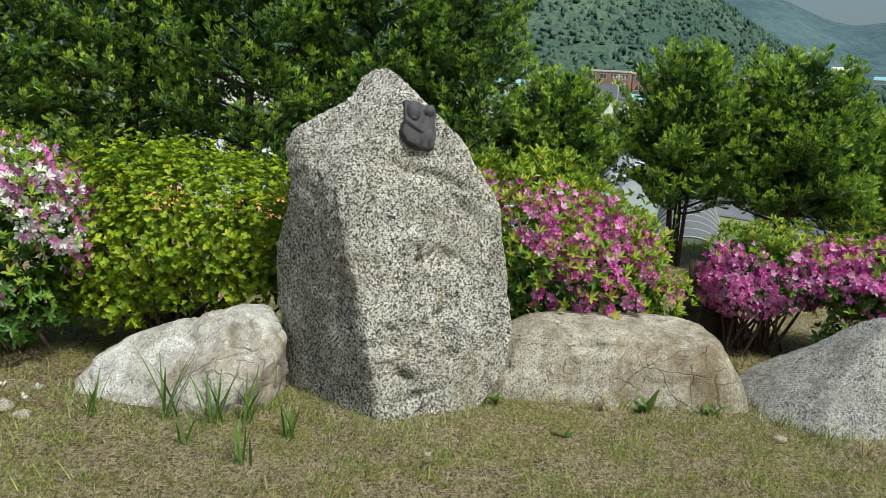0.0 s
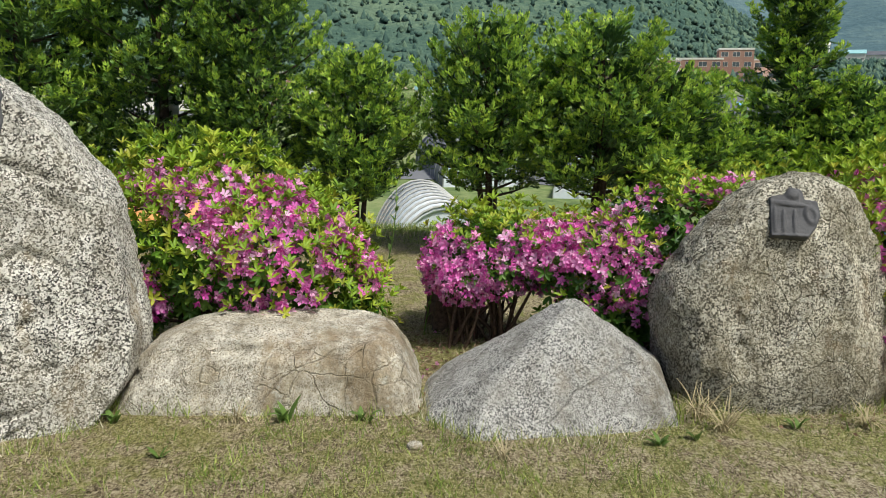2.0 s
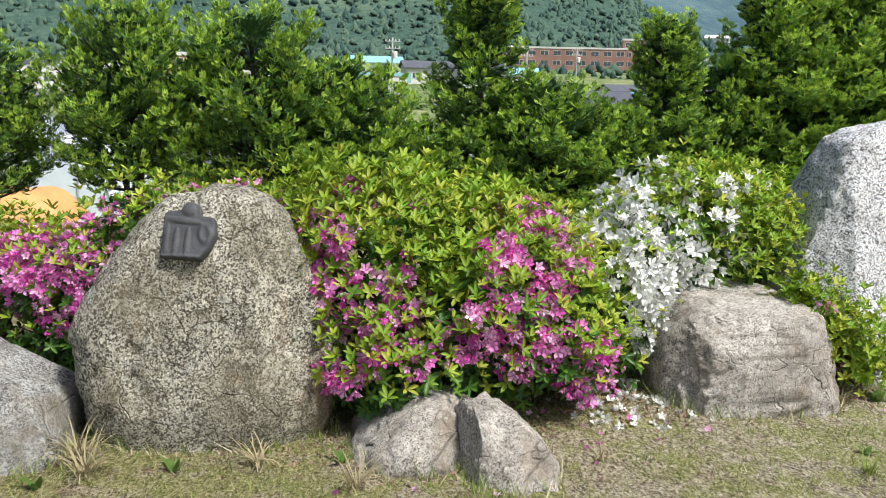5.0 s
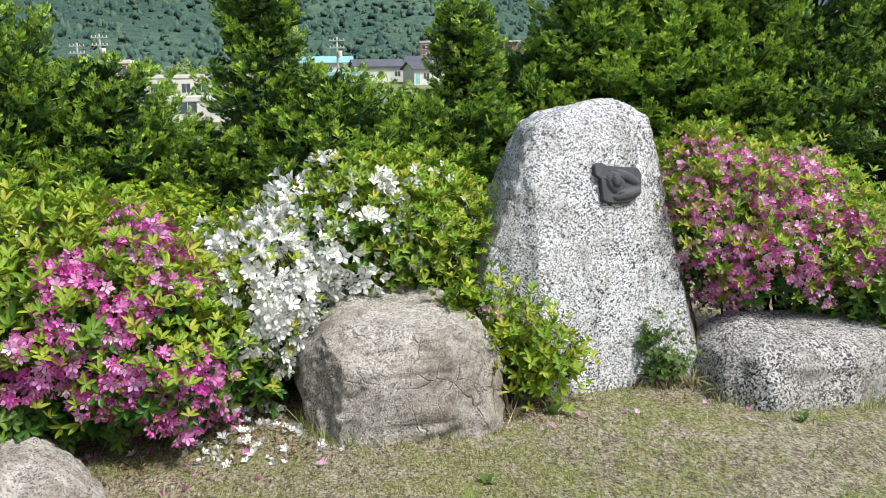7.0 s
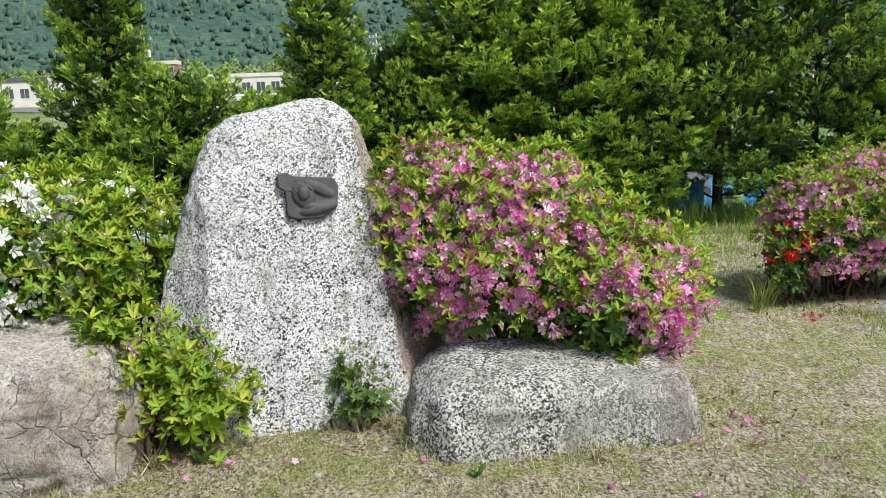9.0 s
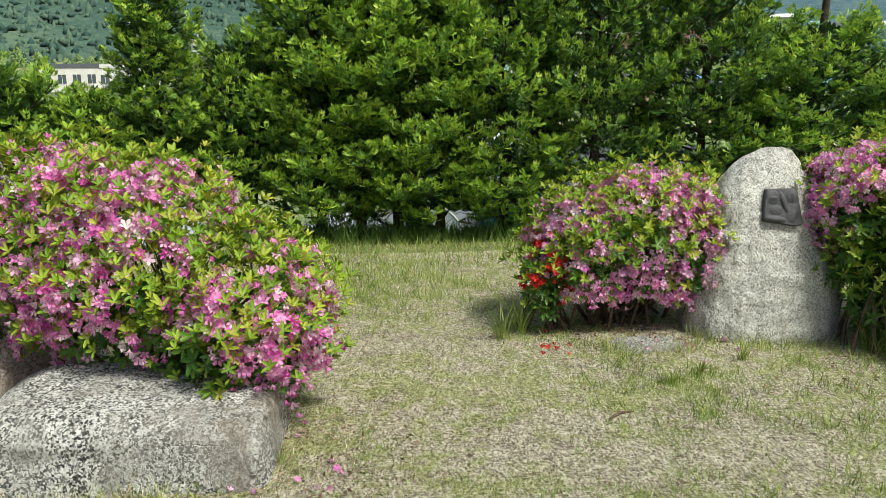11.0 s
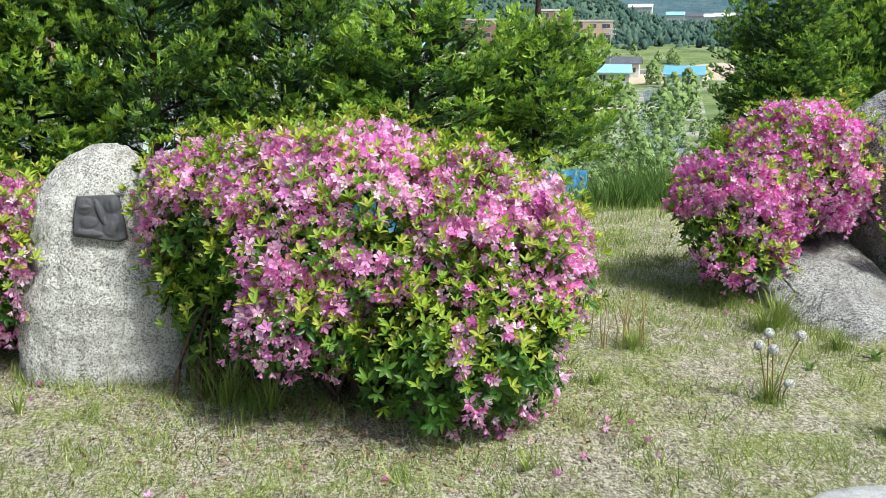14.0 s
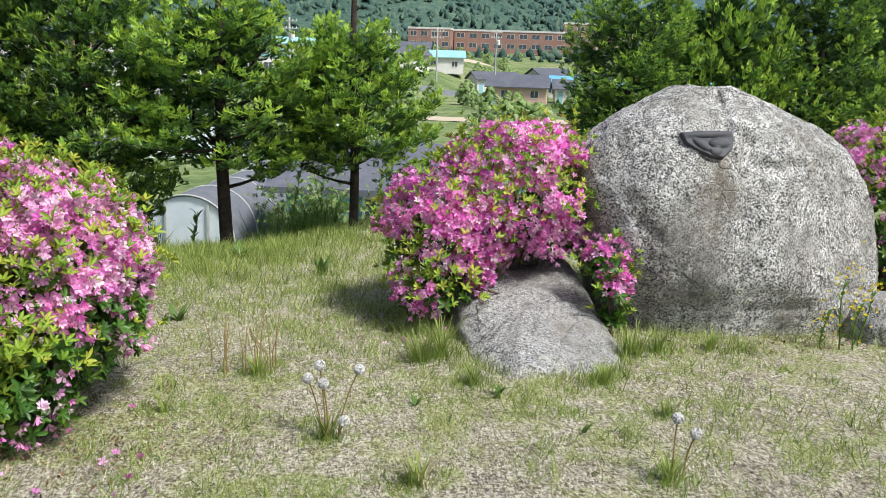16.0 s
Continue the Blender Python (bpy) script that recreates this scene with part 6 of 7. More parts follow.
for k, (hx, hy, hw, rm) in enumerate([(262, 490, 12, TILE_GREY), (282, 505, 14, PLASTER), (246, 480, 10, TILE_TEAL), (300, 500, 12, TILE_GREY), (272, 470, 11, PLASTER), (315, 520, 16, TILE_GREY), (235, 505, 14, PLASTER)]):
    house(hx, hy, hw, 9, 4.5, -28, PLASTER, rm, "small white house of a far town", 2.0, False)


def utility_pole(x, y, h, label, tank=False):
    ob = thing("utility_pole", (x, y, gz(x, y) - 0.3), label, "pole", "utility poles")
    V, F = tube([(0, 0, z) for z in np.linspace(0, h, 5)], np.linspace(0.17, 0.11, 5), 9)
    part("pole", mesh_tris("pole", V, F, [CONCRETE], smooth=True), ob)
    for z in (h - 0.5, h - 1.4):
        block("crossarm", -1.0, 1.0, -0.17, -0.09, z, z + 0.1, CONCRETE, ob)
        for px in (-0.85, -0.4, 0.4, 0.85):
            block("insulator", px - 0.05, px + 0.05, -0.18, -0.08, z + 0.1, z + 0.32, PLASTER, ob)
    if tank:
        V, F = tube([(0.35, -0.1, z) for z in np.linspace(h - 2.6, h - 1.7, 4)], np.full(4, 0.3), 10)
        part("transformer", mesh_tris("transformer", V, F, [PLASTER], smooth=True), ob)
    return ob


for px, py, ph, tk in ((-18, 112, 11.5, True), (-22.5, 120, 10.5, False), (10.7, 112, 11.0, True), (24, 118, 10, False), (46, 150, 12, True), (32, 128, 11, False), (-33, 140, 12, True), (75, 160, 11, False)):
    utility_pole(px, py, ph, "grey concrete utility pole with crossarms", tk)

# the grey post among the yews
post = thing("concrete_post", (-0.7, 7.65, gz(-0.7, 7.65) - 0.2), "pale grey concrete post rising among the yews", "post")
V, F = tube([(0, 0, z) for z in np.linspace(0, 5, 5)], np.linspace(0.1, 0.085, 5), 14)
part("shaft", mesh_tris("shaft", V, F, [CONCRETE], smooth=True), post)
V, F = tube([(0, 0, z) for z in (1.4, 1.43, 1.49, 1.52)], [0.1, 0.112, 0.112, 0.1], 14)
part("band", mesh_tris("band", V, F, [CONCRETE], smooth=True), post)


def ribbon(name, pts, widths, mat, label, category, lift):
    """A strip that lies on the ground along points."""
    P = np.array(pts, float)
    t = np.linspace(0, len(P) - 1, 60)
    C = np.stack([np.interp(t, np.arange(len(P)), P[:, k]) for k in (0, 1)], -1)
    for _ in range(4):
        C[1:-1] = (C[:-2] + 2 * C[1:-1] + C[2:]) / 4
    W = np.interp(t, np.arange(len(P)), widths)
    T = unit(np.gradient(C, axis=0))
    N = np.stack([T[:, 1], -T[:, 0]], -1)
    k = np.linspace(-1, 1, 9)
    G = C[:, None] + N[:, None] * (W[:, None] * k[None])[..., None] / 2
    Z = ground_z(G[..., 0], G[..., 1]) + lift
    V = np.concatenate([G, Z[..., None]], -1).reshape(-1, 3)
    i = np.arange(60 * 9).reshape(60, 9)
    F = np.stack([i[:-1, :-1], i[:-1, 1:], i[1:, 1:], i[1:, :-1]], -1).reshape(-1, 4)
    return tagged(new(name, mesh_tris(name, V, F, [mat], smooth=True)), label, category, kind="structure")


ribbon("water", [(24, 30), (31, 46), (44, 72), (58, 100), (70, 126), (88, 150)], [3, 4, 4, 5, 6, 7], WATER, "shallow pale stream winding through the valley", "stream", 0.04)
GRAVEL = rough_mat("river_gravel", [(0.38, (0.13, 0.17, 0.07)), (0.48, (0.20, 0.22, 0.13)), (0.56, (0.36, 0.35, 0.33)), (0.66, (0.48, 0.47, 0.45))], 0.3, 0.95, 0.1, 0.8, 0.1, fine=3.5)
ribbon("riverbed", [(19, 24), (24, 30), (31, 46), (44, 72), (58, 100), (70, 126), (88, 150), (110, 180)], [3, 4, 6, 8, 9, 10, 11, 12], GRAVEL, "pale gravel bed beside the stream", "gravel", 0.02)
ribbon("road", [(-60, 70), (-20, 62), (8, 60), (22, 50), (25, 41), (18, 38)], [6, 7, 9, 12, 11, 8], ASPHALT, "grey asphalt yard and road in the valley", "road", 0.05)
ribbon("road", [(-80, 140), (-20, 139), (30, 142), (60, 170), (110, 195)], [6, 6, 6, 6, 6], ASPHALT, "grey asphalt road past the buildings", "road", 0.08)
ribbon("field", [(72, 165), (96, 178), (124, 186)], [24, 30, 26], DRY_FIELD, "bare tan field in the valley", "field", 0.06)
ribbon("field", [(20, 92), (34, 88), (52, 90)], [6, 7, 6], DRY_FIELD, "bare tan field in the valley", "field", 0.06)
ribbon("field", [(-30, 205), (20, 215), (60, 232)], [16, 20, 14], DRY_FIELD, "bare tan field in the valley", "field", 0.06)


# ---------------------------------------------------------------- distant and valley woods
def clump(seed, n=9, leaf=1.0):
    """A ragged tuft of leaf faces, about one high."""
    rng = np.random.default_rng(seed)
    V, F = [], []
    for i in range(n):
        a, h = rng.uniform(0, 2 * np.pi), rng.random()
        r = 0.42 * math.sqrt(max(0.05, 1 - (2 * h - 0.75) ** 2)) * rng.uniform(0.6, 1.0)
        c = np.array([r * math.cos(a), r * math.sin(a), 0.12 + 0.85 * h])
        d = unit(np.array([math.cos(a), math.sin(a), rng.uniform(0.4, 1.8)]))
        u = unit(np.cross(d, rng.normal(size=3)))
        w = np.cross(d, u)
        s = leaf * rng.uniform(0.17, 0.32)
        o = len(V)
        V += [c + d * s * 0.5, c + u * s - d * s * 0.3, c - 0.5 * u * s + w * s * 0.9 - d * s * 0.3, c - 0.5 * u * s - w * s * 0.9 - d * s * 0.3]
        F += [(o, o + 1, o + 2), (o, o + 2, o + 3), (o, o + 3, o + 1)]
    return np.array(V), np.array(F)


def wood(name, label, mat, pos, size, seed, variants=4, n=9, leaf=1.0):
    rng = np.random.default_rng(seed)
    pieces = []
    for k in range(variants):
        p = pos[k::variants]
        a = rng.uniform(0, 2 * np.pi, len(p))
        R = np.zeros((len(p), 3, 3))
        R[:, 0, 0], R[:, 0, 1], R[:, 1, 0], R[:, 1, 1], R[:, 2, 2] = np.cos(a), -np.sin(a), np.sin(a), np.cos(a), rng.uniform(0.8, 1.3, len(p))
        pieces.append(scatter(*clump(seed + k, n, leaf), p, R, size[k::variants]))
    V, F = join(*pieces)
    return tagged(new(name, mesh_tris(name, V, F, [mat])), label, "woodland", kind="stuff")


def far_crown(seed, pointed):
    """A small lumpy tree top for the hillside, about one high."""
    rng = np.random.default_rng(seed)
    V, F, k = [], [], 5
    for z, r in ((0.0, 0.42), (0.5, 0.30 if pointed else 0.44)):
        t = rng.uniform(0, 6.28)
        V += [[r * rng.uniform(0.7, 1.2) * math.cos(t + 2 * math.pi * i / k), r * rng.uniform(0.7, 1.2) * math.sin(t + 2 * math.pi * i / k), z + 0.1 * rng.normal()] for i in range(k)]
    V.append([0.05 * rng.normal(), 0.05 * rng.normal(), 1.0 + 0.3 * pointed])
    for i in range(k):
        p, q = i, (i + 1) % k
        F += [(p, q, q + k), (p, q + k, p + k), (p + k, q + k, 2 * k)]
    return np.array(V), np.array(F)


rng = np.random.default_rng(71)
az = np.radians(rng.uniform(-34, 40, 16500))
r = 262 + 440 * rng.random(16500) ** 0.75
px, py = 3 + r * np.sin(az), r * np.cos(az)
keep = vnoise(px, py, 0.02, 4) + 0.5 * rng.normal(size=len(px)) > -0.9
px, py = px[keep], py[keep]
pieces = []
for k in range(10):
    p = np.stack([px, py, ground_z(px, py) - 1.0], -1)[k::10]
    a = rng.uniform(0, 2 * np.pi, len(p))
    R = np.zeros((len(p), 3, 3))
    R[:, 0, 0], R[:, 0, 1], R[:, 1, 0], R[:, 1, 1], R[:, 2, 2] = np.cos(a), -np.sin(a), np.sin(a), np.cos(a), rng.uniform(0.6, 1.05, len(p))
    pieces.append(scatter(*far_crown(300 + k, k % 3 == 0), p, R, 2.2 + 2.6 * rng.random(len(p)) ** 1.6))
V, F = join(*pieces)
tagged(new("woodland", mesh_tris("woodland", V, F, [HAZED_CANOPY], smooth=True)), "mixed green woodland on the hillside, distance haze in its colour", "woodland", kind="stuff")
az = np.radians(rng.uniform(-34, 40, 520))
r = 48 + 215 * rng.random(520) ** 0.7
px, py = 6 + r * np.sin(az), r * np.cos(az)
keep = (vnoise(px, py, 0.05, 9) > -0.1) & ~((np.degrees(np.arctan2(px - 8, py)) > 4) & (np.degrees(np.arctan2(px - 8, py)) < 27) & (py < 66))
keep &= (py > 70) | (np.degrees(np.arctan2(px - 8, py)) > 27) | (vnoise(px, py, 0.07, 2) > 0.3)
px, py = px[keep], py[keep]
wood("woodland", "scattered light green trees between the fields and houses", SCRUB, np.stack([px, py, ground_z(px, py) - 0.3], -1), 1.4 + 3.0 * rng.random(len(px)), 79, 5, 110, 0.36)
az = np.radians(rng.uniform(13, 34, 260))
r = 19 + 60 * rng.random(260) ** 1.2
px, py = 9 + r * np.sin(az), r * np.cos(az)
wood("scrub", "pale green willow scrub along the stream", SCRUB, np.stack([px, py, ground_z(px, py) - 0.1], -1), 0.7 + 1.3 * rng.random(len(px)), 84, 5, 90, 0.34)


# waterside scrub and weeds on the bank
def scrub(x, y, s, seed, label):
    """A thin-leaved bush: stems and many narrow leaves."""
    rng = np.random.default_rng(seed)
    ob = thing("bush", (x, y, gz(x, y) - 0.05), label, "bush", "bank bushes")
    tips = []
    for k in range(9):
        a, l = rng.uniform(0, 6.28), s * rng.uniform(0.6, 1.1)
        e = np.array([math.cos(a) * l * 0.5, math.sin(a) * l * 0.5, l])
        t = np.linspace(0, 1, 5)[:, None]
        pts = t * e * [1, 1, 0] * t + t * e * [0, 0, 1]
        V, F = tube(pts, np.linspace(0.018 * s, 0.004, 5), 5)
        part("stem", mesh_tris("stem", V, F, [TWIG], smooth=True), ob)
        tips.append(pts[2:].repeat(26, 0) + rng.normal(size=(78, 3)) * 0.13 * s)
    P = np.concatenate(tips)
    V, F = scatter(*WHORL, P, frames_z(rng.normal(size=P.shape) + [0, 0, 0.5], rng), 0.055 * s ** 0.5 * rng.uniform(0.7, 1.2, len(P)))
    stuff(part("foliage", mesh_tris("foliage", V, F, [SCRUB]), ob))
    return ob


for k, (bx, by, bs) in enumerate([(14.6, 10.9, 1.1), (13.9, 13.4, 1.7), (16.2, 13.6, 2.0), (15.2, 15.0, 2.2), (12.2, 10.6, 0.8), (11.8, 9.5, 0.6), (19.5, 16, 2.2), (17.4, 11.2, 1.3), (18.2, 18.5, 2.4), (21.5, 20.5, 2.6), (20.0, 23.5, 2.8), (24.5, 25, 2.6), (16.5, 17.5, 2.0), (13.2, 11.6, 1.0), (14.9, 12.2, 1.2)]):
    scrub(bx, by, bs, 90 + k, "light green thin-leaved bush on the bank")


# ---------------------------------------------------------------- weeds, stumps and litter
def leaf_blade(length, width, arch, seed=0, n=6):
    """A single strap or oval leaf from the origin along +x, arching over: V, F."""
    t = np.linspace(0, 1, n)
    w = width * np.sin(np.pi * (0.08 + 0.92 * t) ** 0.8) * 0.5 + 0.001
    ang = 1.25 - arch * t
    dx, dz = np.cos(ang), np.sin(ang)
    x = np.concatenate([[0], np.cumsum((dx[1:] + dx[:-1]) / 2)]) * length / (n - 1)
    z = np.concatenate([[0], np.cumsum((dz[1:] + dz[:-1]) / 2)]) * length / (n - 1)
    V = np.concatenate([np.stack([x, -w, z + 0.15 * w], -1), np.stack([x, 0 * w, z], -1), np.stack([x, w, z + 0.15 * w], -1)])
    F = []
    for k in (0, n):
        for i in range(n - 1):
            F += [(k + i, k + i + 1, k + n + i + 1), (k + i, k + n + i + 1, k + n + i)]
    return V, np.array(F)


def rosette(name, label, category, x, y, count, length, width, arch, mat, seed, group="weeds in the lawn", z=None):
    """A plant of separate leaves that spring from one root."""
    rng = np.random.default_rng(seed)
    ob = thing(name, (x, y, float(ground_z(x, y)) - 0.005 if z is None else z), label, category, group)
    for k in range(count):
        V, F = leaf_blade(length * rng.uniform(0.65, 1.15), width * rng.uniform(0.8, 1.2), arch * rng.uniform(0.3, 1.6), k)
        a = k * 2.39996 + rng.normal() * 0.8
        c, s = math.cos(a), math.sin(a)
        V = V @ np.array([[c, s, 0], [-s, c, 0], [0, 0, 1]]) + [0.08 * length * rng.normal(), 0.08 * length * rng.normal(), 0]
        part("leaf", mesh_tris("leaf", V, F, [mat], smooth=True), ob)
    return ob


for k, (x, y, n, L) in enumerate([(-0.98, 3.06, 7, 0.30), (-0.80, 3.05, 7, 0.22), (-0.68, 3.08, 6, 0.20), (-1.27, 3.04, 5, 0.2), (-0.5, 2.95, 5, 0.14), (-0.85, 2.85, 4, 0.16), (-0.62, 2.7, 4, 0.16)]):
    rosette("iris", "upright iris leaves in front of the whitish boulder", "plant", x, y, int(n * 1.8), L, 0.0075, 0.25, LEAF_WEED, 100 + k, "iris clumps")
for k, (x, y, n, L, W, lab) in enumerate([(0.93, 3.40, 6, 0.15, 0.05, "broad-leaved dock plant in front of the cream boulder"), (0.29, 3.40, 6, 0.09, 0.035, "small leafy weed at the foot of the tall stone"),
                                          (2.28, 3.16, 7, 0.08, 0.03, "small leafy weed at the foot of the pyramid boulder"), (2.42, 3.2, 6, 0.08, 0.03, "small leafy weed at the foot of the pyramid boulder"), (2.83, 3.30, 7, 0.09, 0.028, "small leafy weed at the foot of the dark stone"),
                                          (1.23, 3.42, 6, 0.10, 0.03, "leafy weed beside the cream boulder"), (3.38, 3.34, 6, 0.09, 0.03, "leafy weed between stone and azalea"), (5.66, 3.75, 5, 0.09, 0.05, "broad-leaved weed in front of the slab"),
                                          (6.55, 3.5, 6, 0.07, 0.03, "small leafy weed in front of the stone block"), (12.53, 4.55, 6, 0.10, 0.035, "leafy weed in the lawn beside the sloping boulder"), (11.2, 5.6, 7, 0.16, 0.04, "leafy weed in the rough grass"),
                                          (11.9, 6.4, 7, 0.2, 0.05, "leafy weed in the rough grass"), (11.4, 6.9, 7, 0.2, 0.05, "leafy weed in the rough grass"), (5.29, 3.25, 5, 0.07, 0.028, "small leafy weed in the lawn"), (0.55, 3.1, 5, 0.07, 0.025, "small leafy weed in the lawn"),
                                          (8.0, 3.1, 5, 0.06, 0.025, "small leafy weed in the lawn"), (12.2, 4.5, 5, 0.07, 0.025, "small leafy weed in the lawn"), (12.75, 4.2, 5, 0.06, 0.02, "small leafy weed in the lawn")]):
    rosette("weed", lab, "weed", x, y, n, L * 0.8, W * 0.65, 0.9, LEAF_WEED, 130 + k)
# thick grass tufts
for k, (x, y, n, L) in enumerate([(12.45, 4.68, 26, 0.10), (12.98, 4.62, 26, 0.10), (13.22, 4.92, 30, 0.16), (13.36, 4.96, 20, 0.12), (13.62, 4.98, 24, 0.11), (12.38, 5.0, 34, 0.20), (12.28, 4.95, 26, 0.18), (9.95, 4.6, 30, 0.20), (10.1, 4.5, 26, 0.19), (9.86, 4.68, 26, 0.17),
                                  (9.25, 4.62, 16, 0.1), (8.35, 5.1, 26, 0.22), (8.25, 5.0, 20, 0.2), (11.6, 4.85, 18, 0.11), (11.3, 4.5, 14, 0.09), (11.86, 4.24, 24, 0.12), (12.12, 3.9, 22, 0.11), (12.90, 3.82, 22, 0.12), (9.0, 4.45, 18, 0.09), (8.85, 4.35, 16, 0.09), (10.85, 3.9, 14, 0.08), (13.1, 4.3, 14, 0.08), (5.2, 3.1, 14, 0.08)]):
    rosette("grass_tuft", "tuft of longer green grass in the lawn", "grass tuft", x, y, int(n * 1.5), L, 0.0030, 0.45, GRASS_OLIVE if k % 3 == 0 else GRASS_GREEN, 200 + k, "grass tufts")
for k, (x, y, n, L) in enumerate([(2.55, 3.28, 26, 0.16), (2.5, 3.4, 22, 0.18), (3.1, 3.32, 20, 0.13), (3.42, 3.15, 20, 0.14), (6.38, 3.78, 26, 0.12), (6.3, 3.9, 18, 0.12), (12.14, 3.92, 16, 0.14), (1.72, 3.06, 12, 0.1), (0.75, 3.4, 14, 0.1), (6.95, 3.52, 14, 0.1), (4.3, 3.3, 14, 0.1), (5.5, 3.75, 16, 0.1)]):
    rosette("dead_grass", "tuft of bleached dead grass", "grass tuft", x, y, int(n * 1.6), L, 0.0028, 1.3, GRASS_BROWN, 240 + k, "dead grass tufts")


# dense young grass in the same tufts
rng = np.random.default_rng(480)
tx = np.array([12.45, 12.98, 13.22, 13.36, 13.62, 12.38, 12.28, 11.6, 11.3, 11.86, 12.12, 12.90, 9.0, 8.85, 13.1, 13.75, 12.75, 9.95, 10.05, 9.9])
ty = np.array([4.68, 4.62, 4.92, 4.96, 4.98, 5.0, 4.95, 4.85, 4.5, 4.24, 3.9, 3.82, 4.45, 4.35, 4.3, 4.95, 4.35, 4.62, 4.5, 4.75])
th = np.array([0.07, 0.07, 0.12, 0.09, 0.08, 0.12, 0.11, 0.06, 0.05, 0.07, 0.05, 0.06, 0.05, 0.05, 0.05, 0.07, 0.05, 0.13, 0.11, 0.12])
k = 130
blades("green_grass", "thick bright green grass tufts round the stones and weeds", GRASS_YOUNG, np.repeat(tx, k) + 0.045 * rng.normal(size=len(tx) * k), np.repeat(ty, k) + 0.035 * rng.normal(size=len(tx) * k), np.repeat(th, k), 0.0036, 481, 0.4)


def seed_head(radius, seed):
    rng = np.random.default_rng(seed)
    n = 240
    d = unit(rng.normal(size=(n, 3)))
    R = frames_z(d, rng)
    V = np.array([[0, 0, 0.15], [0.20, 0, 0.97], [-0.10, 0.17, 1.0], [-0.10, -0.17, 1.0]])
    F = np.array([(1, 2, 3), (0, 1, 2)])
    return scatter(V, F, np.zeros((n, 3)), R, np.full(n, radius))


def dandelion(x, y, dx, dz, seed):
    ob = thing("dandelion", (x, y, float(ground_z(x, y)) - 0.01), "dandelion with a white seed head on a bare stem", "dandelion", "dandelions")
    t = np.linspace(0, 1, 6)
    pts = np.stack([dx * t ** 1.6, 0.01 * np.sin(t * 3), dz * t], -1)
    V, F = tube(pts, np.full(6, 0.0028), 5)
    part("stem", mesh_tris("stem", V, F, [STEM], smooth=True), ob)
    V, F = seed_head(0.019, seed)
    part("seed_head", mesh_tris("seed_head", V + pts[-1], F, [FLUFF]), ob, "fluffy white seed head")
    return ob


for k, (x, y, dx, dz) in enumerate([(11.86, 4.25, -0.02, 0.27), (11.85, 4.24, -0.05, 0.23), (11.87, 4.23, -0.02, 0.215), (11.9, 4.25, 0.07, 0.255), (11.9, 4.22, 0.02, 0.085), (12.92, 3.84, 0.0, 0.215), (12.95, 3.83, 0.03, 0.165)]):
    dandelion(x, y, dx, dz, 300 + k)
for k in range(16):
    rng = np.random.default_rng(320 + k)
    x, y = 11.55 + 0.09 * rng.normal(), 4.88 + 0.05 * rng.normal()
    ob = thing("dry_stalk", (x, y, float(ground_z(x, y)) - 0.01), "thin reddish dry seed stalk in the lawn", "stalk", "dry stalks")
    l = rng.uniform(0.14, 0.27)
    V, F = tube([(0, 0, 0), (0.01 * rng.normal(), 0, l * 0.5), (0.025 * rng.normal(), 0.01, l)], [0.003, 0.0025, 0.002], 5)
    part("stem", mesh_tris("stem", V, F, [STEM], smooth=True), ob)
    V, F = scatter(*SPRAY, np.array([[V[-1][0], V[-1][1], l]]), np.eye(3)[None], np.array([0.012]))
    part("tip", mesh_tris("tip", V, F, [GRASS_DRY]), ob)


def stalk_weed(x, y, h, mat, label, seed, flowers=None, pairs=12, leaf=0.05):
    """An upright weed with leaves up its stem and, it may be, a head of small flowers."""
    rng = np.random.default_rng(seed)
    ob = thing("tall_weed", (x, y, float(ground_z(x, y)) - 0.02), label, "weed", "tall weeds")
    t = np.linspace(0, 1, 7)
    pts = np.stack([0.05 * h * np.sin(t * 4 + seed), 0.03 * h * np.cos(t * 3), h * t], -1)
    V, F = tube(pts, np.linspace(0.005, 0.002, 7), 5)
    part("stem", mesh_tris("stem", V, F, [LEAF_WEED], smooth=True), ob)
    for i in range(pairs):
        u = 0.18 + 0.78 * i / pairs
        c = np.array([np.interp(u, t, pts[:, k]) for k in range(3)])
        V, F = leaf_blade(leaf * rng.uniform(0.7, 1.2), leaf * 0.34, 0.9, i)
        a = i * 2.4
        V = V @ np.array([[math.cos(a), math.sin(a), 0], [-math.sin(a), math.cos(a), 0], [0, 0, 1]]) + c
        part("leaf", mesh_tris("leaf", V, F, [mat], smooth=True), ob)
    if flowers:
        n = 26
        P = pts[-1] + rng.normal(size=(n, 3)) * [0.03, 0.03, 0.05] - [0, 0, 0.02]
        V, F = scatter(*BLOOM, P, frames_z(rng.normal(size=P.shape) + [0, 0, 1], rng), np.full(n, 0.009))
        stuff(part("flower_head", mesh_tris("flower_head", V, F, [flowers]), ob, "small yellow flowers"))
    return ob


stalk_weed(1.28, 4.6, 0.78, LEAF_WEED, "tall thin leafy weed among the azaleas", 400)
stalk_weed(1.48, 4.5, 0.6, LEAF_WEED, "tall thin leafy weed among the azaleas", 401)
stalk_weed(1.18, 4.4, 0.5, LEAF_WEED, "tall thin leafy weed among the azaleas", 402)
stalk_weed(5.35, 4.75, 1.05, LEAF_WEED, "tall grey-green weed behind the white azalea", 403, None, 16, 0.06)
stalk_weed(5.42, 4.7, 0.98, LEAF_WEED, "tall grey-green weed behind the white azalea", 404, None, 16, 0.06)
stalk_weed(4.02, 5.1, 0.75, LEAF_WEED, "tall thin leafy weed among the azaleas", 405)
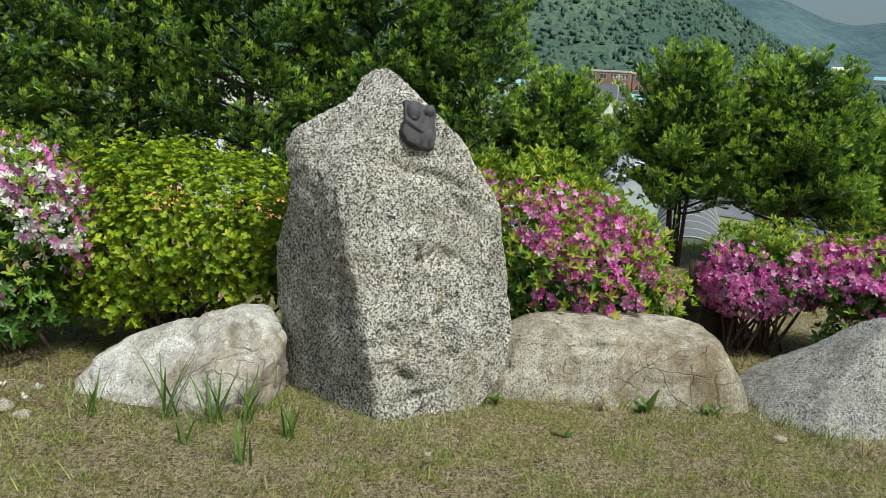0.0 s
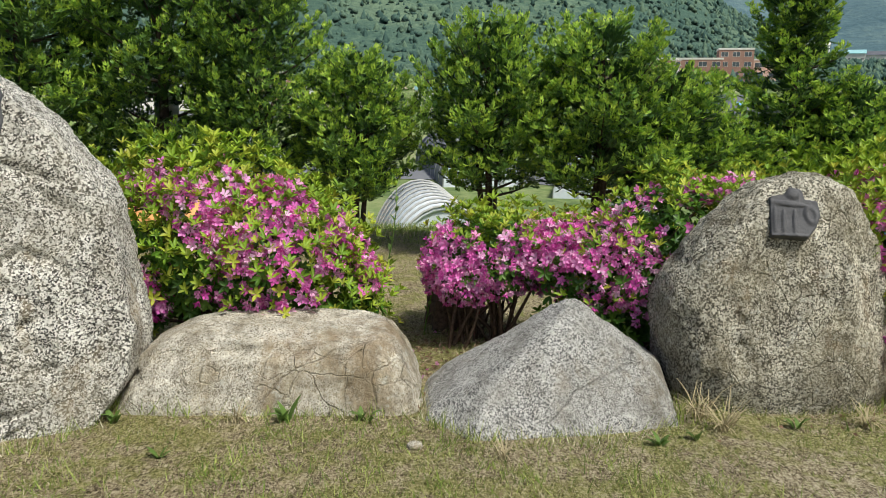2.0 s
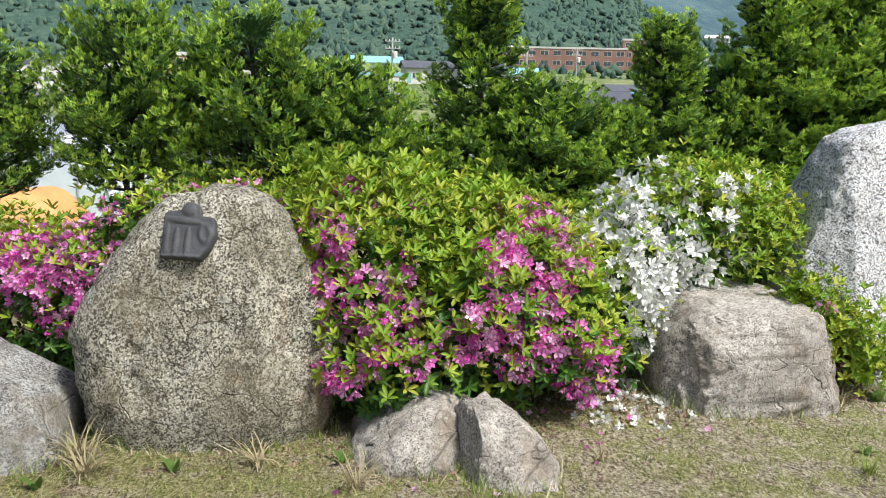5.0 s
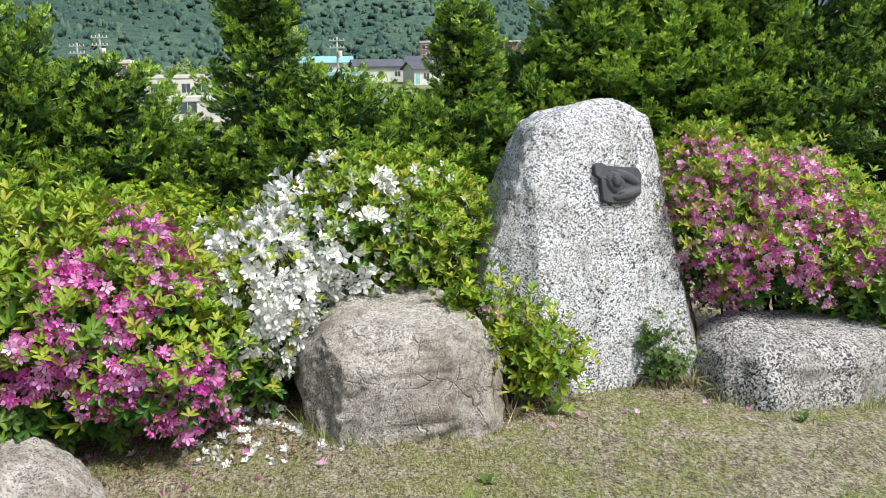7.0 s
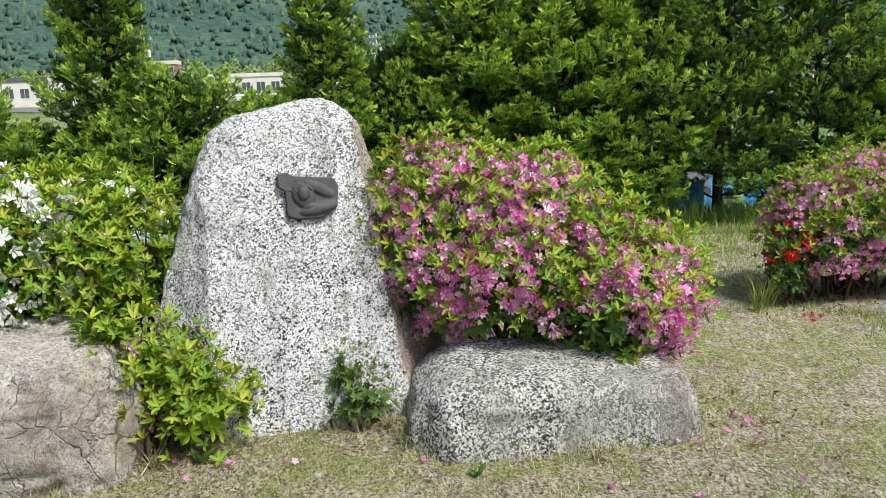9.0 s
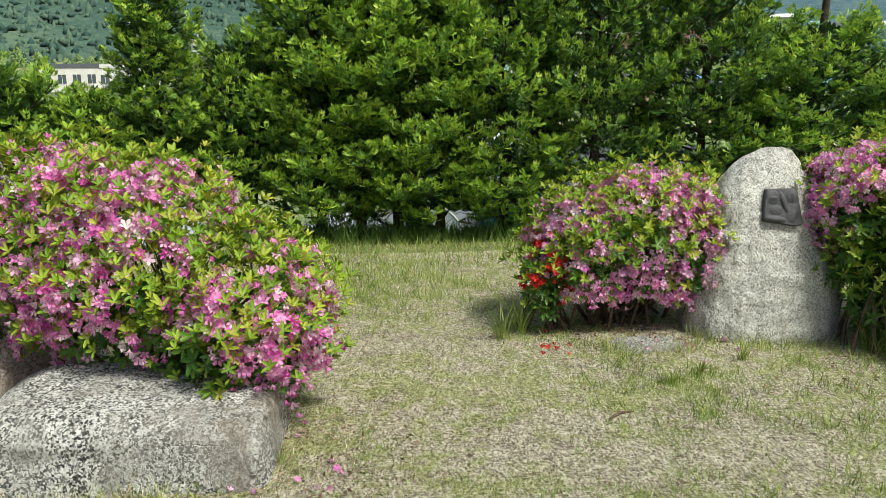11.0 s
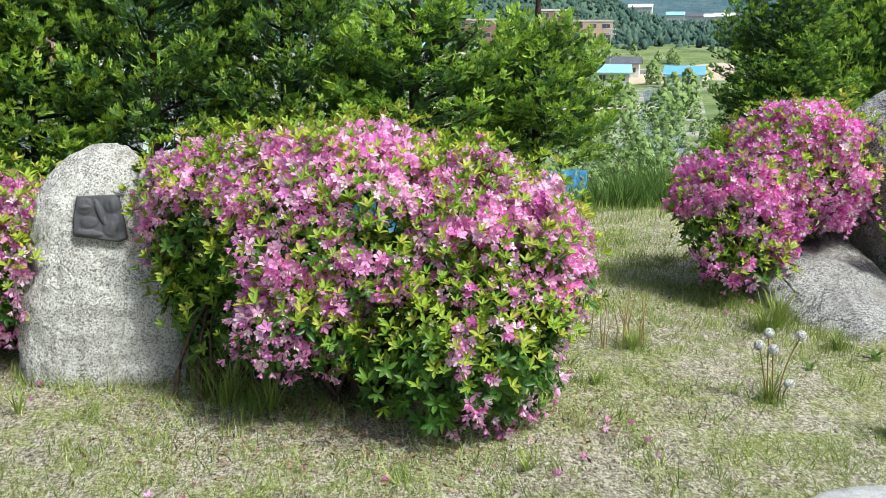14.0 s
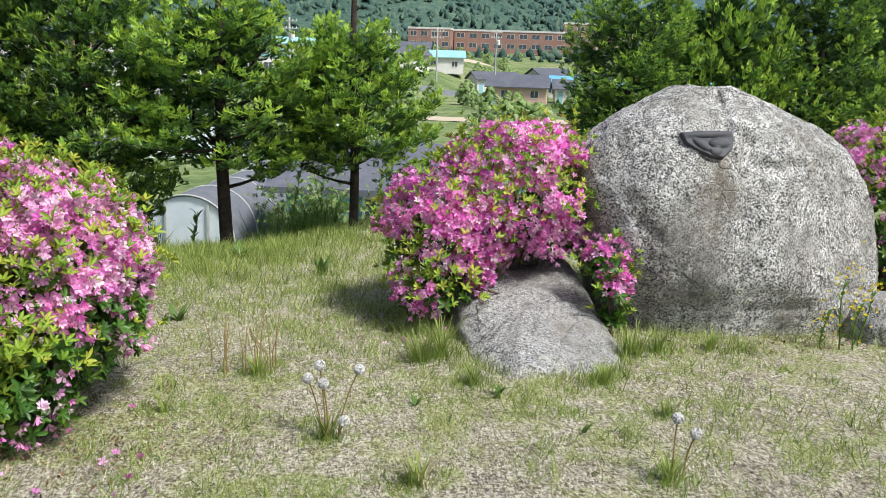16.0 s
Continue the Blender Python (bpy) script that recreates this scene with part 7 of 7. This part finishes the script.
for k, (x, y, hh) in enumerate([(14.24, 4.95, 0.36), (14.30, 4.92, 0.25), (14.18, 4.98, 0.2), (14.4, 5.0, 0.3)]):
    stalk_weed(x, y, hh, LEAF_WEED, "yellow-flowered weed beside the huge boulder", 410 + k, PETAL_YELLOW, 9, 0.045)
for k, (x, y, hh) in enumerate([(12.0, 9.1, 0.7), (11.75, 9.0, 0.8), (11.6, 9.2, 0.6), (11.9, 9.4, 0.9), (11.7, 9.5, 0.85), (12.5, 8.9, 0.4), (12.65, 8.8, 0.45), (10.9, 8.9, 0.5), (13.2, 8.9, 0.5), (13.5, 9.1, 0.6)]):
    stalk_weed(x, y, hh, SCRUB, "tall pale green weed at the edge of the bank", 430 + k, None, 18, 0.09)
shrub("herb", "soft green herb at the foot of the slab", "weed", (6.2, 3.98, 0), [(6.2, 3.95, 0.1, 0.13, 0.1, 0.11), (6.15, 3.97, 0.2, 0.06, 0.06, 0.08)], 440, 240, leaf=0.028, leaf_mat=LEAF_WEED, tip_mat=LEAF_WEED, group="weeds in the lawn", stems=12)
shrub("azalea", "leafy green azalea suckers beside the pointed stone", "azalea", (9.95, 4.75, 0), [(9.93, 4.78, 0.2, 0.12, 0.12, 0.2), (10.0, 4.8, 0.42, 0.12, 0.12, 0.14)], 441, 420, leaf_mat=LEAF_WEED, tips=0.2, stems=20)

# weathered stump among the shrubs
st = thing("tree_stump", (1.62, 4.75, 0), "weathered broken tree stump behind the boulders", "stump")
rng = np.random.default_rng(450)
a = np.linspace(0, 2 * np.pi, 28, endpoint=False)
rad = 0.13 * (1 + 0.14 * np.sin(a * 5) + 0.1 * np.sin(a * 3 + 1))
rings = [np.stack([rad * k * np.cos(a), rad * k * np.sin(a), np.full(28, z) + (0.035 * rng.normal(size=28) if z > 0.3 else 0)], -1) for z, k in ((-0.05, 1.25), (0.08, 1.08), (0.25, 1.0), (0.36, 0.96), (0.33, 0.55))]
V = np.concatenate(rings + [[[0, 0, 0.30]]])
F = []
for i in range(4):
    for j in range(28):
        p, q = i * 28 + j, i * 28 + (j + 1) % 28
        F += [(p, q, q + 28), (p, q + 28, p + 28)]
F += [(4 * 28 + j, 4 * 28 + (j + 1) % 28, len(V) - 1) for j in range(28)]
part("wood", mesh_tris("wood", V, np.array(F), [TWIG], smooth=True), st)
for k, (x, y, l, a0) in enumerate([(8.52, 4.04, 0.12, 0.5), (7.2, 2.9, 0.08, 2.0), (0.0, 2.75, 0.06, 1.0), (10.2, 3.2, 0.09, 2.6)]):
    V, F = tube([(0, 0, 0.004), (l * 0.5, 0.012, 0.012), (l, 0, 0.006)], [0.005, 0.006, 0.003], 6)
    ob = new("twig", mesh_tris("twig", V, F, [TWIG], smooth=True))
    ob.matrix_basis = pose(x, y, float(ground_z(x, y)), 0, 0, math.degrees(a0))
    tagged(ob, "short dead twig lying on the lawn", "twig", "twigs on the lawn")
for k, (x, y, s) in enumerate([(-1.5, 2.98, 0.035), (-1.62, 3.05, 0.05), (1.42, 3.16, 0.028), (-1.75, 3.15, 0.04), (0.02, 2.86, 0.016), (6.05, 3.6, 0.018)]):
    bm = bmesh.new()
    bmesh.ops.create_icosphere(bm, subdivisions=2, radius=s)
    for v in bm.verts:
        v.co *= 1 + 0.25 * noise.noise(v.co * 40 + Vector((k, k, k)))
        v.co.z *= 0.6
    me = bpy.data.meshes.new("pebble")
    bm.to_mesh(me)
    bm.free()
    me.materials.append(GRANITE_PALE)
    ob = new("pebble", me)
    ob.location = (x, y, float(ground_z(x, y)) + s * 0.2)
    tagged(ob, "small pale pebble lying on the lawn", "pebble", "pebbles on the lawn")


# grass that grows against the stones
rng = np.random.default_rng(460)
ax, ay = [], []
for xl, xr, yf, yb in BASES:
    n = int(420 * (xr - xl) + 60)
    t = rng.uniform(-0.15, np.pi + 0.15, n)
    ax.append((xl + xr) / 2 + (xr - xl) / 2 * np.cos(t) * 1.03 + 0.02 * rng.normal(size=n))
    ay.append((yf + yb) / 2 - (yb - yf) / 2 * np.abs(np.sin(t)) ** 0.6 - 0.03 * np.abs(rng.normal(size=n)))
ax, ay = np.concatenate(ax), np.concatenate(ay)
f = vnoise(ax, ay, 5.0, 3) + 0.6 * rng.normal(size=len(ax))
blades("dead_grass", "bleached dead grass against the foot of the stones", GRASS_DRY, ax[f < 0.1], ay[f < 0.1], 0.055, 0.004, 461, 0.7)
blades("green_grass", "green grass growing against the foot of the stones", GRASS_GREEN, ax[f >= 0.1], ay[f >= 0.1], 0.075, 0.0048, 462, 0.4)


def litter(name, label, mat, spots, seed, template, size, flat_=0.8, category="litter"):
    """Fallen petals or leaves strewn over patches of (x, y, rx, ry, count)."""
    rng = np.random.default_rng(seed)
    P = []
    for x, y, rx, ry, n in spots:
        px, py = x + rx * rng.normal(size=n), y + ry * rng.normal(size=n)
        P.append(np.stack([px, py, ground_z(px, py) + 0.006 + 0.012 * rng.random(n)], -1))
    P = np.concatenate(P)
    V, F = scatter(*template, P, frames_z(rng.normal(size=P.shape) * flat_ + [0, 0, 1], rng), size * rng.uniform(0.6, 1.2, len(P)))
    return tagged(new(name, mesh_tris(name, V, F, [mat])), label, category, kind="stuff")


LEAFLET = (np.array([[-1, 0, 0], [0, 0.38, 0.12], [1, 0, 0.1], [0, -0.38, 0.16]], float), np.array([(0, 2, 1), (0, 3, 2)]))
litter("dead_leaves", "brown dead leaves and twigs lying under the shrubs", DEAD_LEAF,
       [(-1.7, 3.35, 0.25, 0.2, 420), (-1.3, 3.8, 0.4, 0.2, 300), (1.2, 4.2, 0.5, 0.3, 700), (1.9, 4.2, 0.4, 0.25, 600), (3.5, 3.5, 0.35, 0.15, 420), (4.45, 3.8, 0.25, 0.2, 650), (5.5, 3.8, 0.2, 0.1, 220), (6.4, 3.9, 0.2, 0.12, 160),
        (7.45, 3.75, 0.18, 0.25, 260), (8.85, 5.0, 0.3, 0.15, 420), (10.6, 4.25, 0.45, 0.2, 900), (10.0, 4.6, 0.3, 0.2, 300), (12.4, 5.5, 0.3, 0.15, 260), (13.9, 5.0, 0.5, 0.08, 260), (7.9, 7.0, 1.2, 0.3, 700), (11.6, 7.9, 0.6, 0.3, 500)], 470, LEAFLET, 0.012)
litter("fallen_petals", "pink azalea flowers fallen on the lawn", PETAL_PINK,
       [(3.75, 3.2, 0.3, 0.1, 12), (4.15, 3.6, 0.25, 0.15, 22), (7.42, 3.75, 0.10, 0.25, 13), (7.35, 3.4, 0.15, 0.15, 3), (10.7, 3.95, 0.5, 0.2, 14), (9.0, 4.75, 0.2, 0.12, 9), (6.0, 3.72, 0.4, 0.1, 8), (6.8, 3.75, 0.3, 0.08, 10), (1.6, 4.0, 0.3, 0.2, 16), (12.5, 5.3, 0.3, 0.2, 14)], 471, BLOOM, 0.015)
litter("fallen_petals", "white azalea flowers fallen under their bush", PETAL_WHITE, [(4.5, 3.75, 0.16, 0.12, 60), (4.65, 3.6, 0.2, 0.06, 14), (-1.75, 3.3, 0.2, 0.1, 6)], 472, BLOOM, 0.022)
litter("fallen_petals", "red azalea flowers fallen on the grass", PETAL_RED, [(8.45, 4.85, 0.08, 0.08, 9)], 473, BLOOM, 0.017)
